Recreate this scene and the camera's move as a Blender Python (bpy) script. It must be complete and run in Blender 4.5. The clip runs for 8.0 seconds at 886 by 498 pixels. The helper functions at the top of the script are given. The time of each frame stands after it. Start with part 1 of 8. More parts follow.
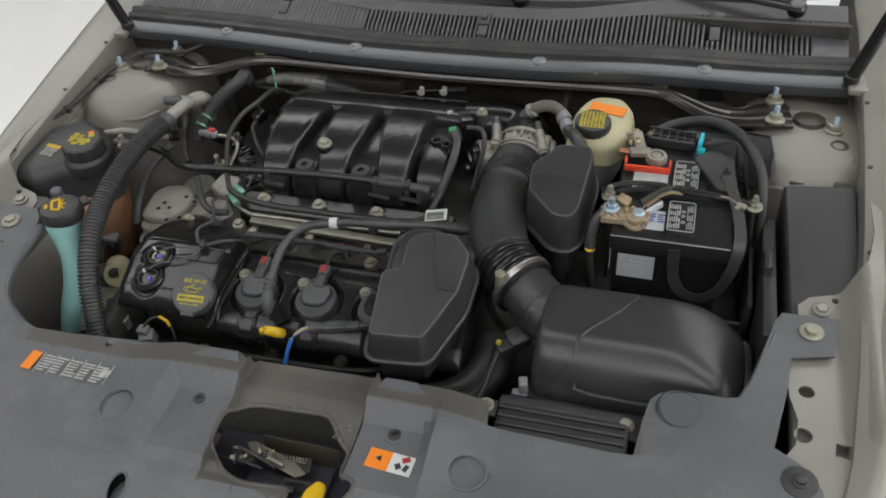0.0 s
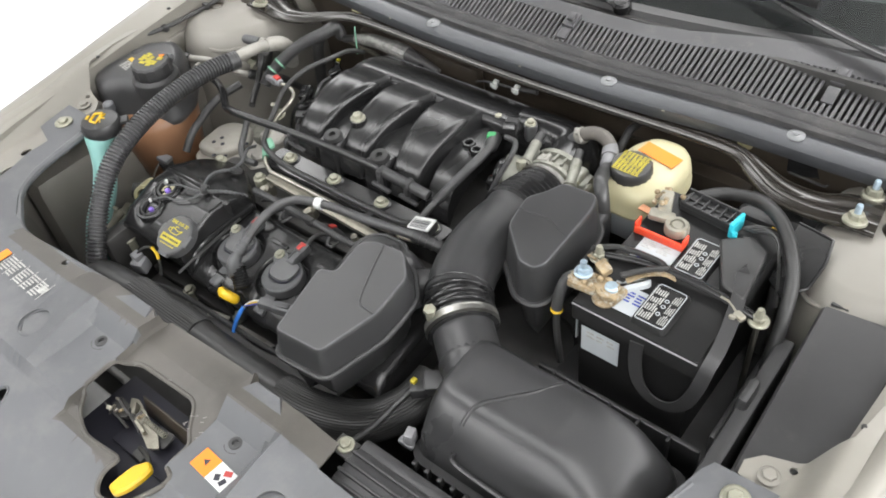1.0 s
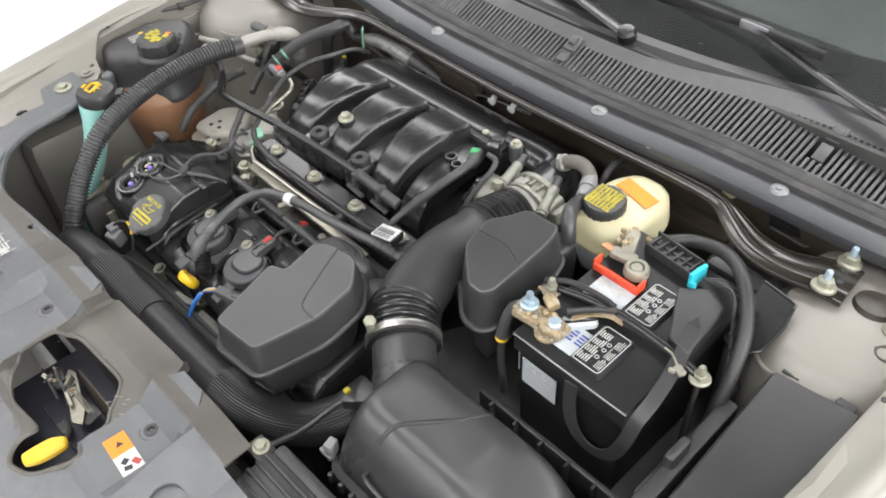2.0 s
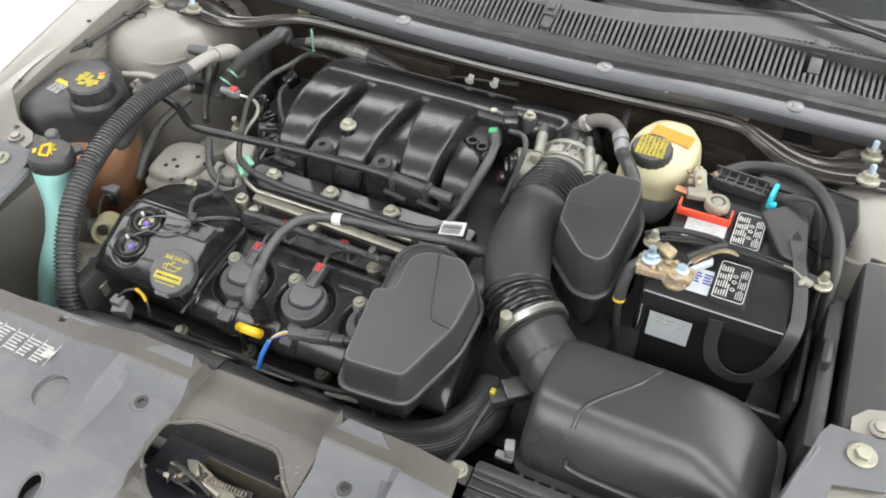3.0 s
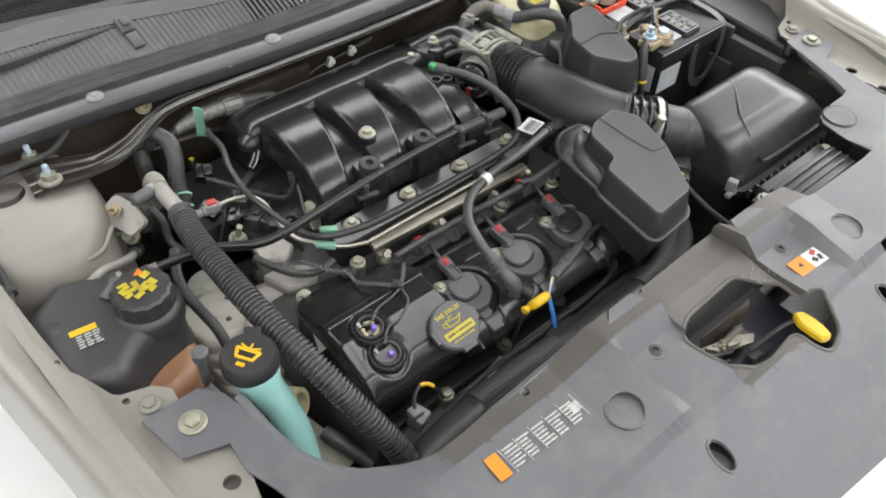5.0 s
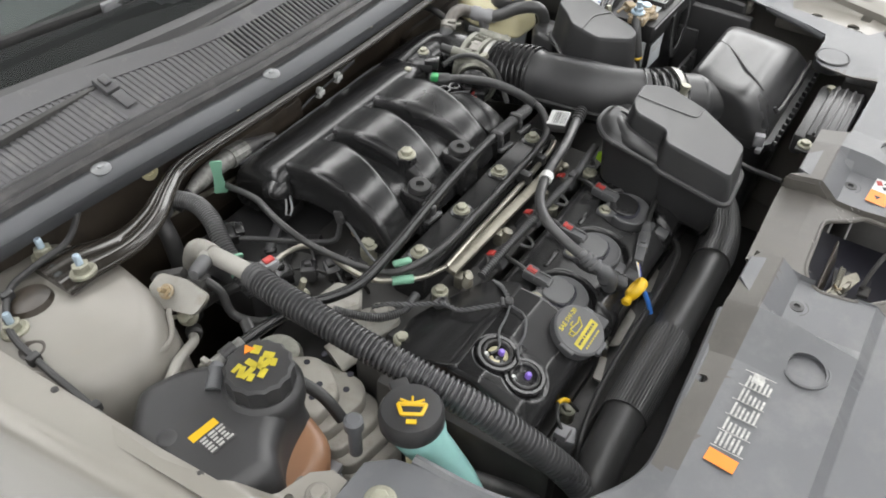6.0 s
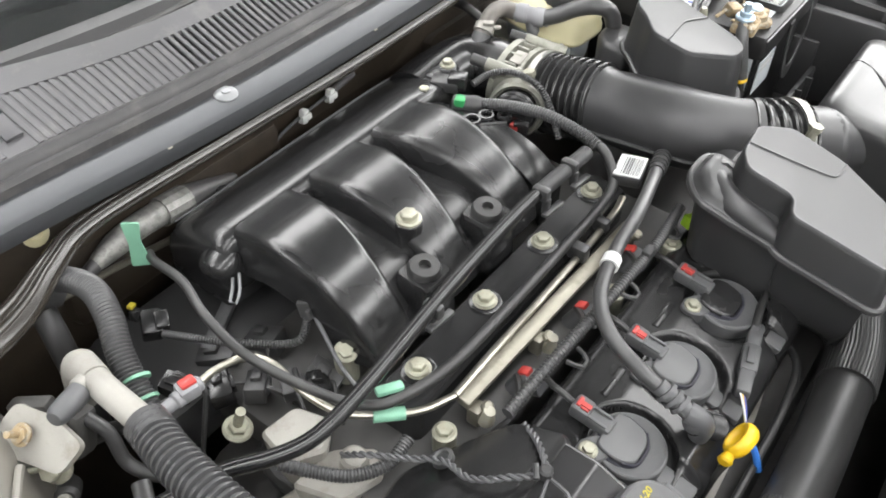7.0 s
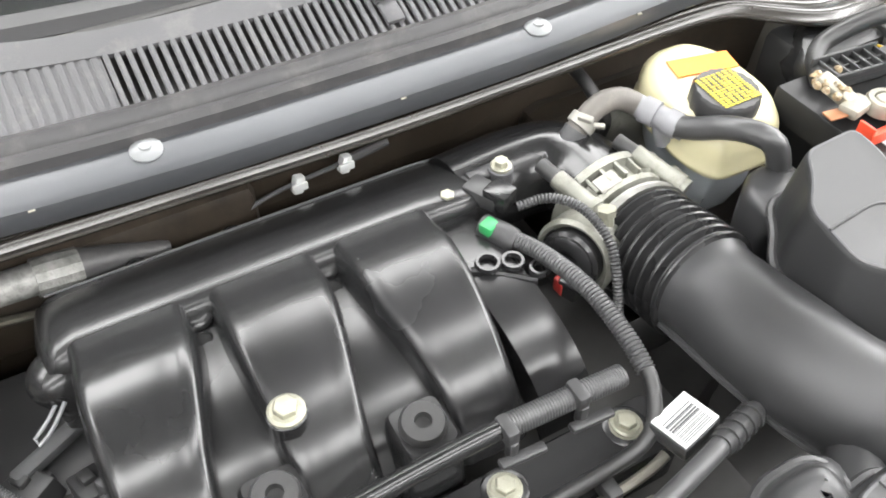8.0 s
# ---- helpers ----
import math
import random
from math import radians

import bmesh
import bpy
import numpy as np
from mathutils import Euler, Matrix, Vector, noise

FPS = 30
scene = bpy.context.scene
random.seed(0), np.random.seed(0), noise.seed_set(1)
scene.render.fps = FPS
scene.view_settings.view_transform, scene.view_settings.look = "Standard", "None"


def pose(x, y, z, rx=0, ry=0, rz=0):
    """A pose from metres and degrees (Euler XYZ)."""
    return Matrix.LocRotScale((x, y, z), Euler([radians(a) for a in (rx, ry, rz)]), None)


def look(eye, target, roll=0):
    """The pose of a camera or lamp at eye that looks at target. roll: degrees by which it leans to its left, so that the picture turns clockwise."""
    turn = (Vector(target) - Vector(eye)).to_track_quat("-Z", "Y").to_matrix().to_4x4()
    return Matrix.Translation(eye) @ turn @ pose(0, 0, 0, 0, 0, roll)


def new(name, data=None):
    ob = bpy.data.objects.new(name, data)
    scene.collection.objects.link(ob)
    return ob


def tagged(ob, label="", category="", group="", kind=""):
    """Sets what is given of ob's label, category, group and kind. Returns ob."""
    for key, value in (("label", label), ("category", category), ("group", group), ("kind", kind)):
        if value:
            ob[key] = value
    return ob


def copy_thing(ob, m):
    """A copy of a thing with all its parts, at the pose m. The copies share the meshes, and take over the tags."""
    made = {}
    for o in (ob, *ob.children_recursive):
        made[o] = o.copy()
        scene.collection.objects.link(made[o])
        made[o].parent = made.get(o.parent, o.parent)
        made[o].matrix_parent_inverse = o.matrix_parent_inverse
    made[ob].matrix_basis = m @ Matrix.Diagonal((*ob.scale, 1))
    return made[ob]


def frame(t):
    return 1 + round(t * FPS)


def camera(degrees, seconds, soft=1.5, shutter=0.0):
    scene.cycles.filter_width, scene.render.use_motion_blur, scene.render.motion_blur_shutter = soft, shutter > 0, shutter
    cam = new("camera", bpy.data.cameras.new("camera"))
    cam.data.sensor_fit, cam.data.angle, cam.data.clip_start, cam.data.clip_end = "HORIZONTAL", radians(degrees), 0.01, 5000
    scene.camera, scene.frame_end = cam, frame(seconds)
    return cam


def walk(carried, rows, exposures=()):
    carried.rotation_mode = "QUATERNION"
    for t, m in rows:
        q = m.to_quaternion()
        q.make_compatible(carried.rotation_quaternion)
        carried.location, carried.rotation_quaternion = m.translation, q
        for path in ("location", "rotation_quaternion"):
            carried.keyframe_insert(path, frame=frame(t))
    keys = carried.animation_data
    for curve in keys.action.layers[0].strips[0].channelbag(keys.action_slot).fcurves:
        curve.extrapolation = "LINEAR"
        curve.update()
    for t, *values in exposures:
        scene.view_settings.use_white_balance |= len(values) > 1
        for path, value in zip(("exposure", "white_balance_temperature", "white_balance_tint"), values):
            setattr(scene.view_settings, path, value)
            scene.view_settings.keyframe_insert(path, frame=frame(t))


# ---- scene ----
cam = camera(56.6, 8.0, 1.8)
PATH = [
    (0, (0.402, -1.201, 1.785), (-0.078, 0.153, 0.394), -6.2),
    (0.5, (0.545, -1.057, 1.759), (-0.187, 0.137, 0.331), -7.3),
    (1, (0.7, -0.888, 1.732), (-0.286, 0.124, 0.317), -7.9),
    (1.5, (0.791, -0.773, 1.716), (-0.327, 0.115, 0.315), -6.2),
    (1.7, (0.796, -0.76, 1.713), (-0.324, 0.132, 0.317), -4.9),
    (2.8, (0.508, -0.982, 1.744), (-0.219, 0.191, 0.298), -2.2),
    (3, (0.417, -1.015, 1.727), (-0.193, 0.221, 0.278), -1.7),
    (3.5, (0.15, -1.089, 1.749), (-0.065, 0.258, 0.286), -0.5),
    (4, (-0.187, -1.157, 1.768), (0.044, 0.191, 0.309), 0.6),
    (4.5, (-0.489, -1.093, 1.731), (0.139, 0.127, 0.276), 1.8),
    (4.7, (-0.598, -1.044, 1.723), (0.167, 0.094, 0.268), 2.4),
    (5.8, (-0.921, -0.733, 1.645), (0.293, 0.05, 0.262), 2.3),
    (6, (-0.913, -0.691, 1.624), (0.318, 0.081, 0.25), 1.5),
    (6.5, (-0.803, -0.611, 1.546), (0.434, 0.165, 0.178), -0.3),
    (7, (-0.613, -0.534, 1.465), (0.536, 0.322, 0.069), 0.7),
    (7.5, (-0.407, -0.48, 1.413), (0.589, 0.5, -0.018), 1.2),
    (8, (-0.215, -0.455, 1.389), (0.451, 0.742, -0.068), 0.1),
]
walk(cam, [(t, look(eye, target, roll)) for t, eye, target, roll in PATH],
     [(0.0, -0.95), (0.15, -0.7), (0.4, 0.0), (0.6, 0.06), (1.0, 0.19), (3.0, 0.31), (3.5, 0.43), (4.5, 0.1), (5.8, -0.08), (6.1, 0.02), (6.5, 0.36), (7.0, 0.66), (8.0, 1.08)])

# ---------------------------------------------------------------- world and light
world = bpy.data.worlds.new("world")
scene.world = world
world.use_nodes = True
world.node_tree.nodes["Background"].inputs[0].default_value = (0.9, 0.95, 1.0, 1)
world.node_tree.nodes["Background"].inputs[1].default_value = 0.1


# ---------------------------------------------------------------- materials
def rgb(c):
    return (c[0], c[1], c[2], 1.0)


def material(name, base, rough=0.5, metal=0.0, vary=0.25, grain=60.0, bump=0.15, fine=900.0, stain=None,
             stain_at=(0.55, 0.75), spec=0.5, coat=0.0, trans=0.0, emit=None, sub=0.0, rand=0.0):
    """A surface with colour variation at two scales, uneven gloss and a fine relief."""
    m = bpy.data.materials.new(name)
    m.use_nodes = True
    t = m.node_tree
    b = t.nodes["Principled BSDF"]
    tc = t.nodes.new("ShaderNodeTexCoord")
    n1, n2 = t.nodes.new("ShaderNodeTexNoise"), t.nodes.new("ShaderNodeTexNoise")
    n1.inputs["Scale"].default_value, n1.inputs["Detail"].default_value = grain / 4, 5
    n2.inputs["Scale"].default_value, n2.inputs["Detail"].default_value = fine, 3
    geo = t.nodes.new("ShaderNodeNewGeometry")
    t.links.new(geo.outputs["Position"], n1.inputs["Vector"])
    t.links.new(geo.outputs["Position"], n2.inputs["Vector"])
    ramp = t.nodes.new("ShaderNodeMapRange")
    ramp.inputs["From Min"].default_value, ramp.inputs["From Max"].default_value = 0.3, 0.7
    ramp.inputs["To Min"].default_value, ramp.inputs["To Max"].default_value = 1 - vary, 1 + vary
    t.links.new(n1.outputs["Fac"], ramp.inputs["Value"])
    mul = t.nodes.new("ShaderNodeMix")
    mul.data_type, mul.blend_type = "RGBA", "MULTIPLY"
    mul.inputs["Factor"].default_value = 1.0
    mul.inputs["A"].default_value = rgb(base)
    t.links.new(ramp.outputs[0], mul.inputs["B"])
    out = mul.outputs["Result"]
    if stain:
        n3 = t.nodes.new("ShaderNodeTexNoise")
        n3.inputs["Scale"].default_value, n3.inputs["Detail"].default_value = grain / 1.5, 8
        n3.inputs["Roughness"].default_value = 0.7
        t.links.new(geo.outputs["Position"], n3.inputs["Vector"])
        r3 = t.nodes.new("ShaderNodeMapRange")
        r3.inputs["From Min"].default_value, r3.inputs["From Max"].default_value = stain_at
        t.links.new(n3.outputs["Fac"], r3.inputs["Value"])
        mx = t.nodes.new("ShaderNodeMix")
        mx.data_type = "RGBA"
        mx.inputs["B"].default_value = rgb(stain)
        t.links.new(r3.outputs[0], mx.inputs["Factor"])
        t.links.new(out, mx.inputs["A"])
        out = mx.outputs["Result"]
    t.links.new(out, b.inputs["Base Color"])
    rr = t.nodes.new("ShaderNodeMapRange")
    rr.inputs["From Min"].default_value, rr.inputs["From Max"].default_value = 0.3, 0.7
    rr.inputs["To Min"].default_value, rr.inputs["To Max"].default_value = max(0.02, rough - 0.05), min(1, rough + 0.06)
    t.links.new(n1.outputs["Fac"], rr.inputs["Value"])
    t.links.new(rr.outputs[0], b.inputs["Roughness"])
    b.inputs["Metallic"].default_value = metal
    b.inputs["Specular IOR Level"].default_value = spec
    b.inputs["Coat Weight"].default_value = coat
    b.inputs["Coat Roughness"].default_value = 0.12
    b.inputs["Transmission Weight"].default_value = trans
    if sub:
        b.inputs["Subsurface Weight"].default_value = sub
        b.inputs["Subsurface Radius"].default_value = (0.01, 0.01, 0.008)
        b.inputs["Subsurface Scale"].default_value = 0.5
    if bump:
        bp = t.nodes.new("ShaderNodeBump")
        bp.inputs["Strength"].default_value = bump
        bp.inputs["Distance"].default_value = 0.0006
        t.links.new(n2.outputs["Fac"], bp.inputs["Height"])
        t.links.new(bp.outputs[0], b.inputs["Normal"])
    if emit:
        b.inputs["Emission Color"].default_value = rgb(emit[:3])
        b.inputs["Emission Strength"].default_value = emit[3]
    return m


M_COVER = material("moulded_grey_plastic", (0.098, 0.101, 0.107), 0.44, vary=0.12, grain=30, bump=0.35, fine=1600, stain=(0.135, 0.135, 0.136), stain_at=(0.5, 0.8))
M_BROWNGREY = material("brown_grey_plastic", (0.083, 0.077, 0.069), 0.5, vary=0.2, grain=40, bump=0.35, fine=1600, stain=(0.10, 0.092, 0.08), stain_at=(0.5, 0.8))
M_SATIN = material("satin_black_plastic", (0.0155, 0.0155, 0.016), 0.23, vary=0.15, grain=20, bump=0.02, fine=900)
M_BATT = material("dull_black_battery_case", (0.016, 0.016, 0.0162), 0.36, vary=0.2, grain=30, bump=0.08, fine=1200, stain=(0.04, 0.037, 0.032), stain_at=(0.6, 0.9), spec=0.22)
M_MATT = material("matt_black_moulding", (0.034, 0.0342, 0.0352), 0.38, vary=0.12, grain=40, bump=0.12, fine=1500, stain=(0.04, 0.039, 0.037), stain_at=(0.55, 0.9))
M_BOX = material("dusty_grey_black_housing", (0.032, 0.0322, 0.0332), 0.30, vary=0.12, grain=30, bump=0.1, fine=1500, stain=(0.045, 0.044, 0.042), stain_at=(0.55, 0.9))
M_COIL = material("dull_grey_coil_plastic", (0.075, 0.076, 0.079), 0.5, vary=0.15, grain=90, bump=0.2, fine=1500, stain=(0.1, 0.097, 0.09), stain_at=(0.55, 0.85))
M_BAR = material("dull_beige_steel", (0.215, 0.203, 0.168), 0.40, metal=0.7, vary=0.22, grain=70, bump=0.15, stain=(0.12, 0.105, 0.078), stain_at=(0.52, 0.8))
M_CAST = material("dull_cast_alloy", (0.30, 0.29, 0.265), 0.55, metal=0.35, vary=0.2, grain=60, bump=0.5, fine=700, stain=(0.2, 0.185, 0.155), stain_at=(0.52, 0.8))
M_FOIL = material("crumpled_foil_wrap", (0.2, 0.198, 0.188), 0.5, metal=0.35, vary=0.35, grain=300, bump=1.0, fine=400, stain=(0.1, 0.098, 0.09), stain_at=(0.5, 0.75))
M_TEXT = material("textured_black_plastic", (0.032, 0.032, 0.0328), 0.4, vary=0.15, grain=50, bump=0.25, fine=1800, stain=(0.055, 0.053, 0.05), stain_at=(0.58, 0.9))
M_DARK = material("dusty_black_metal", (0.037, 0.036, 0.0345), 0.55, vary=0.4, grain=80, stain=(0.05, 0.045, 0.04), stain_at=(0.6, 0.85))
M_RUBBER = material("black_rubber", (0.027, 0.027, 0.027), 0.42, vary=0.2, grain=70, stain=(0.05, 0.05, 0.048), stain_at=(0.62, 0.9))
M_LOOM = material("corrugated_black_loom", (0.05, 0.05, 0.051), 0.33, vary=0.2, grain=90, stain=(0.05, 0.05, 0.048), stain_at=(0.6, 0.9))
M_PAINT = material("champagne_paint", (0.235, 0.222, 0.197), 0.4, metal=0.1, vary=0.07, grain=14, bump=0.06, fine=2500, coat=0.2, stain=(0.30, 0.27, 0.22), stain_at=(0.66, 0.9))
M_PRIME = material("dusty_unpolished_paint", (0.22, 0.208, 0.186), 0.45, metal=0.1, vary=0.1, grain=18, bump=0.1, stain=(0.24, 0.21, 0.17), stain_at=(0.6, 0.85))
M_COWL = material("blue_grey_painted_cowl", (0.070, 0.073, 0.079), 0.36, metal=0.3, vary=0.1, grain=24, bump=0.1, coat=0.2, stain=(0.1, 0.09, 0.08), stain_at=(0.62, 0.85))
M_GRILLE = material("weathered_grey_grille", (0.074, 0.073, 0.077), 0.5, vary=0.14, grain=40, bump=0.3, stain=(0.14, 0.135, 0.13), stain_at=(0.55, 0.85))
M_BROWN = material("dark_brown_firewall", (0.034, 0.027, 0.020), 0.36, vary=0.35, grain=30, stain=(0.014, 0.012, 0.010), stain_at=(0.5, 0.75))
M_BRACE = material("brown_black_bar_paint", (0.020, 0.017, 0.0135), 0.2, metal=0.1, vary=0.25, grain=40, stain=(0.05, 0.042, 0.033), stain_at=(0.6, 0.9), coat=0.4)
M_SEAL = material("grey_dusty_seal", (0.043, 0.042, 0.043), 0.42, vary=0.2, grain=40, bump=0.1, stain=(0.1, 0.095, 0.09), stain_at=(0.5, 0.8))
M_PIN = material("grey_push_pin", (0.2, 0.205, 0.21), 0.4, vary=0.15)
M_SCUFF = material("pale_scuff", (0.22, 0.21, 0.2), 0.7, vary=0.3)
M_ALU = material("cast_aluminium", (0.235, 0.235, 0.205), 0.46, metal=0.5, vary=0.25, grain=110, bump=0.5, fine=700, stain=(0.13, 0.125, 0.1), stain_at=(0.5, 0.75))
M_STEEL = material("dull_steel", (0.36, 0.345, 0.30), 0.34, metal=1.0, vary=0.18, grain=60, bump=0.1, stain=(0.2, 0.17, 0.12), stain_at=(0.58, 0.85))
M_ZINC = material("zinc_bolt", (0.30, 0.295, 0.235), 0.45, metal=0.45, vary=0.25, grain=240, bump=0.25, stain=(0.17, 0.15, 0.11), stain_at=(0.55, 0.8))
M_BLUEZ = material("blue_zinc_stud", (0.40, 0.50, 0.58), 0.4, metal=0.6, vary=0.25, grain=200)
M_CREAM = material("cream_translucent_plastic", (0.49, 0.455, 0.29), 0.38, vary=0.08, grain=20, bump=0.05, sub=0.25, stain=(0.50, 0.45, 0.26), stain_at=(0.6, 0.85))
M_TEAL = material("teal_translucent_plastic", (0.27, 0.5, 0.47), 0.35, vary=0.1, grain=20, bump=0.05, sub=0.25)
M_AMBER = material("amber_tank_plastic", (0.23, 0.12, 0.065), 0.35, vary=0.2, grain=20, bump=0.05, sub=0.2)
M_YELLOW = material("yellow_plastic", (0.60, 0.38, 0.010), 0.4, vary=0.08)
M_YPRINT = material("yellow_print", (0.42, 0.35, 0.025), 0.55, vary=0.2, grain=300)
M_ORANGE = material("orange_label", (0.75, 0.21, 0.01), 0.5, vary=0.06)
M_RED = material("red_plastic", (0.36, 0.03, 0.025), 0.4, vary=0.15)
M_TRAY = material("bright_red_tray", (0.72, 0.07, 0.03), 0.4, vary=0.1)
M_WHITE = material("white_label", (0.55, 0.56, 0.55), 0.5, vary=0.06)
M_GREYL = material("pale_grey_label", (0.42, 0.45, 0.47), 0.45, vary=0.08)
M_PRINT = material("grey_print", (0.40, 0.40, 0.38), 0.6, vary=0.3, grain=900)
# near-black for print, and for painted shade in latch well, coil gaps, holes
M_INKSHADE = material("dark_print_and_shade", (0.02, 0.02, 0.03), 0.6)
M_BLUEI = material("blue_print", (0.04, 0.06, 0.3), 0.6)
M_GREEN = material("green_plastic", (0.03, 0.27, 0.085), 0.45, vary=0.15, grain=200)
M_MINT = material("mint_tag", (0.16, 0.34, 0.24), 0.55, vary=0.15)
M_LIME = material("lime_plastic", (0.35, 0.6, 0.03), 0.45)
M_CYAN = material("cyan_plastic", (0.03, 0.45, 0.55), 0.4)
M_BLUE = material("blue_tape", (0.05, 0.22, 0.7), 0.4)
M_GREYP = material("grey_connector", (0.2, 0.2, 0.21), 0.5)
M_CORR = material("corroded_brass", (0.29, 0.22, 0.13), 0.65, metal=0.2, vary=0.45, grain=250, bump=0.7, stain=(0.42, 0.42, 0.38), stain_at=(0.5, 0.7))
M_LEAD = material("beige_lead_clamp", (0.27, 0.258, 0.215), 0.55, metal=0.35, vary=0.3, grain=150, bump=0.5, stain=(0.33, 0.26, 0.15), stain_at=(0.55, 0.8))
M_COPPER = material("copper_strip", (0.45, 0.22, 0.12), 0.4, metal=0.7, vary=0.25)
M_HOSE = material("grey_black_corrugated_hose", (0.05, 0.05, 0.052), 0.27, vary=0.1, grain=40, bump=0.03, stain=(0.075, 0.074, 0.07), stain_at=(0.6, 0.9))
M_PANEL = material("dusty_grey_panel", (0.13, 0.125, 0.115), 0.55, vary=0.2, grain=24, bump=0.2, stain=(0.09, 0.085, 0.078), stain_at=(0.5, 0.8))
M_PURPLE = material("purple_tipped_pin", (0.2, 0.12, 0.5), 0.35, vary=0.1)
M_GREYHOSE = material("grey_rubber_hose", (0.115, 0.106, 0.095), 0.55, vary=0.3, grain=60, stain=(0.17, 0.155, 0.13), stain_at=(0.55, 0.8))
M_CLAMP = material("stainless_band", (0.36, 0.355, 0.335), 0.34, metal=0.9, vary=0.2, grain=120, bump=0.1, stain=(0.2, 0.19, 0.16), stain_at=(0.55, 0.85))
M_MOUNT = material("pale_cast_mount", (0.34, 0.325, 0.29), 0.6, metal=0.2, vary=0.15, grain=60, bump=0.5, fine=700, stain=(0.25, 0.23, 0.19), stain_at=(0.55, 0.8))
M_HEAD = material("grey_coil_face", (0.10, 0.101, 0.103), 0.45, vary=0.12, grain=90, bump=0.15, fine=1500)
M_BELLOW = material("glossy_rubber_bellows", (0.017, 0.017, 0.0175), 0.24, vary=0.2, grain=60, bump=0.04)
M_GLASS = bpy.data.materials.new("windscreen_glass")
M_GLASS.use_nodes = True
_g = M_GLASS.node_tree.nodes["Principled BSDF"]
_g.inputs["Base Color"].default_value = (0.75, 0.82, 0.8, 1)
_g.inputs["Roughness"].default_value = 0.03
_g.inputs["Transmission Weight"].default_value = 1.0
_g.inputs["IOR"].default_value = 1.45
M_FLOOR = material("white_studio_floor", (0.82, 0.82, 0.81), 0.45, vary=0.03, grain=3, bump=0.02)
M_WALL = material("white_studio_wall", (0.42, 0.42, 0.422), 0.8, vary=0.03, grain=3, bump=0.05)
M_LAMP = material("lit_panel", (0.9, 0.9, 0.9), 0.6, vary=0.0, bump=0, emit=(0.988, 0.985, 0.980, 7.6))

# ---------------------------------------------------------------- mesh tools
ORIGIN = {}


def thing(name, at, label, category, group="", kind="", shift=(0, 0, 0)):
    """An empty at its base; shift moves the finished thing as a whole."""
    ob = new(name)
    ob.empty_display_size = 0.05
    ob.location = Vector(at) + Vector(shift)
    ORIGIN[ob.name] = Vector(at)
    return tagged(ob, label, category, group, kind)


def part(name, bm, mat, parent, label="", smooth=35.0):
    """Links a bmesh, given in world places, as one mesh under a thing or a part."""
    at = ORIGIN[parent.name] if parent else Vector((0, 0, 0))
    bm.transform(Matrix.Translation(-at))
    bmesh.ops.recalc_face_normals(bm, faces=bm.faces)
    me = bpy.data.meshes.new(name)
    lim = radians(smooth)
    for f in bm.faces:
        f.smooth = True
    for e in bm.edges:
        if len(e.link_faces) == 2 and e.calc_face_angle(0) > lim:
            e.smooth = False
    bm.to_mesh(me)
    bm.free()
    for m in (mat if isinstance(mat, (list, tuple)) else [mat]):
        me.materials.append(m)
    ob = new(name, me)
    if parent:
        ob.parent = parent
    ORIGIN[ob.name] = at
    if label:
        ob["label"] = label
    return ob


def merge(*bms):
    out = bms[0]
    for b in bms[1:]:
        me = bpy.data.meshes.new("tmp")
        b.to_mesh(me)
        b.free()
        out.from_mesh(me)
        bpy.data.meshes.remove(me)
    return out


def soften(bm, w, seg=2, angle=25.0):
    if w > 0:
        es = [e for e in bm.edges if len(e.link_faces) == 2 and e.calc_face_angle(0) > radians(angle)]
        bmesh.ops.bevel(bm, geom=es, offset=w, segments=seg, affect="EDGES", profile=0.5, clamp_overlap=True)
    return bm


def box(c, s, bevel=0.002, m=None, seg=2):
    bm = bmesh.new()
    bmesh.ops.create_cube(bm, size=1)
    bm.transform(Matrix.Diagonal((s[0], s[1], s[2], 1)))
    soften(bm, bevel, seg)
    bm.transform(Matrix.Translation(c) @ (m if m else Matrix.Identity(4)))
    return bm


def turn(rx=0, ry=0, rz=0):
    return Euler([radians(a) for a in (rx, ry, rz)]).to_matrix().to_4x4()


def face(axis):
    """The turn that brings z onto axis."""
    return Vector(axis).to_track_quat("Z", "Y").to_matrix().to_4x4()


def lathe(prof, at=(0, 0, 0), axis=(0, 0, 1), seg=20, ripple=0, depth=0.0):
    """Turns a profile of (radius, height) pairs about the axis."""
    bm = bmesh.new()
    rings = []
    for r, h in prof:
        if r < 1e-6:
            rings.append([bm.verts.new((0, 0, h))])
            continue
        ring = []
        for i in range(seg):
            a = 2 * math.pi * i / seg
            k = r - (depth if ripple and i % 2 else 0)
            ring.append(bm.verts.new((k * math.cos(a), k * math.sin(a), h)))
        rings.append(ring)
    for a, b in zip(rings, rings[1:]):
        if len(a) == 1 and len(b) == 1:
            continue
        for i in range(seg):
            j = (i + 1) % seg
            if len(a) == 1:
                bm.faces.new((a[0], b[i], b[j]))
            elif len(b) == 1:
                bm.faces.new((a[i], a[j], b[0]))
            else:
                bm.faces.new((a[i], a[j], b[j], b[i]))
    for ring, flip in ((rings[0], True), (rings[-1], False)):
        if len(ring) > 1:
            bm.faces.new(ring[::-1] if flip else ring)
    bm.transform(Matrix.Translation(at) @ face(axis))
    return bm


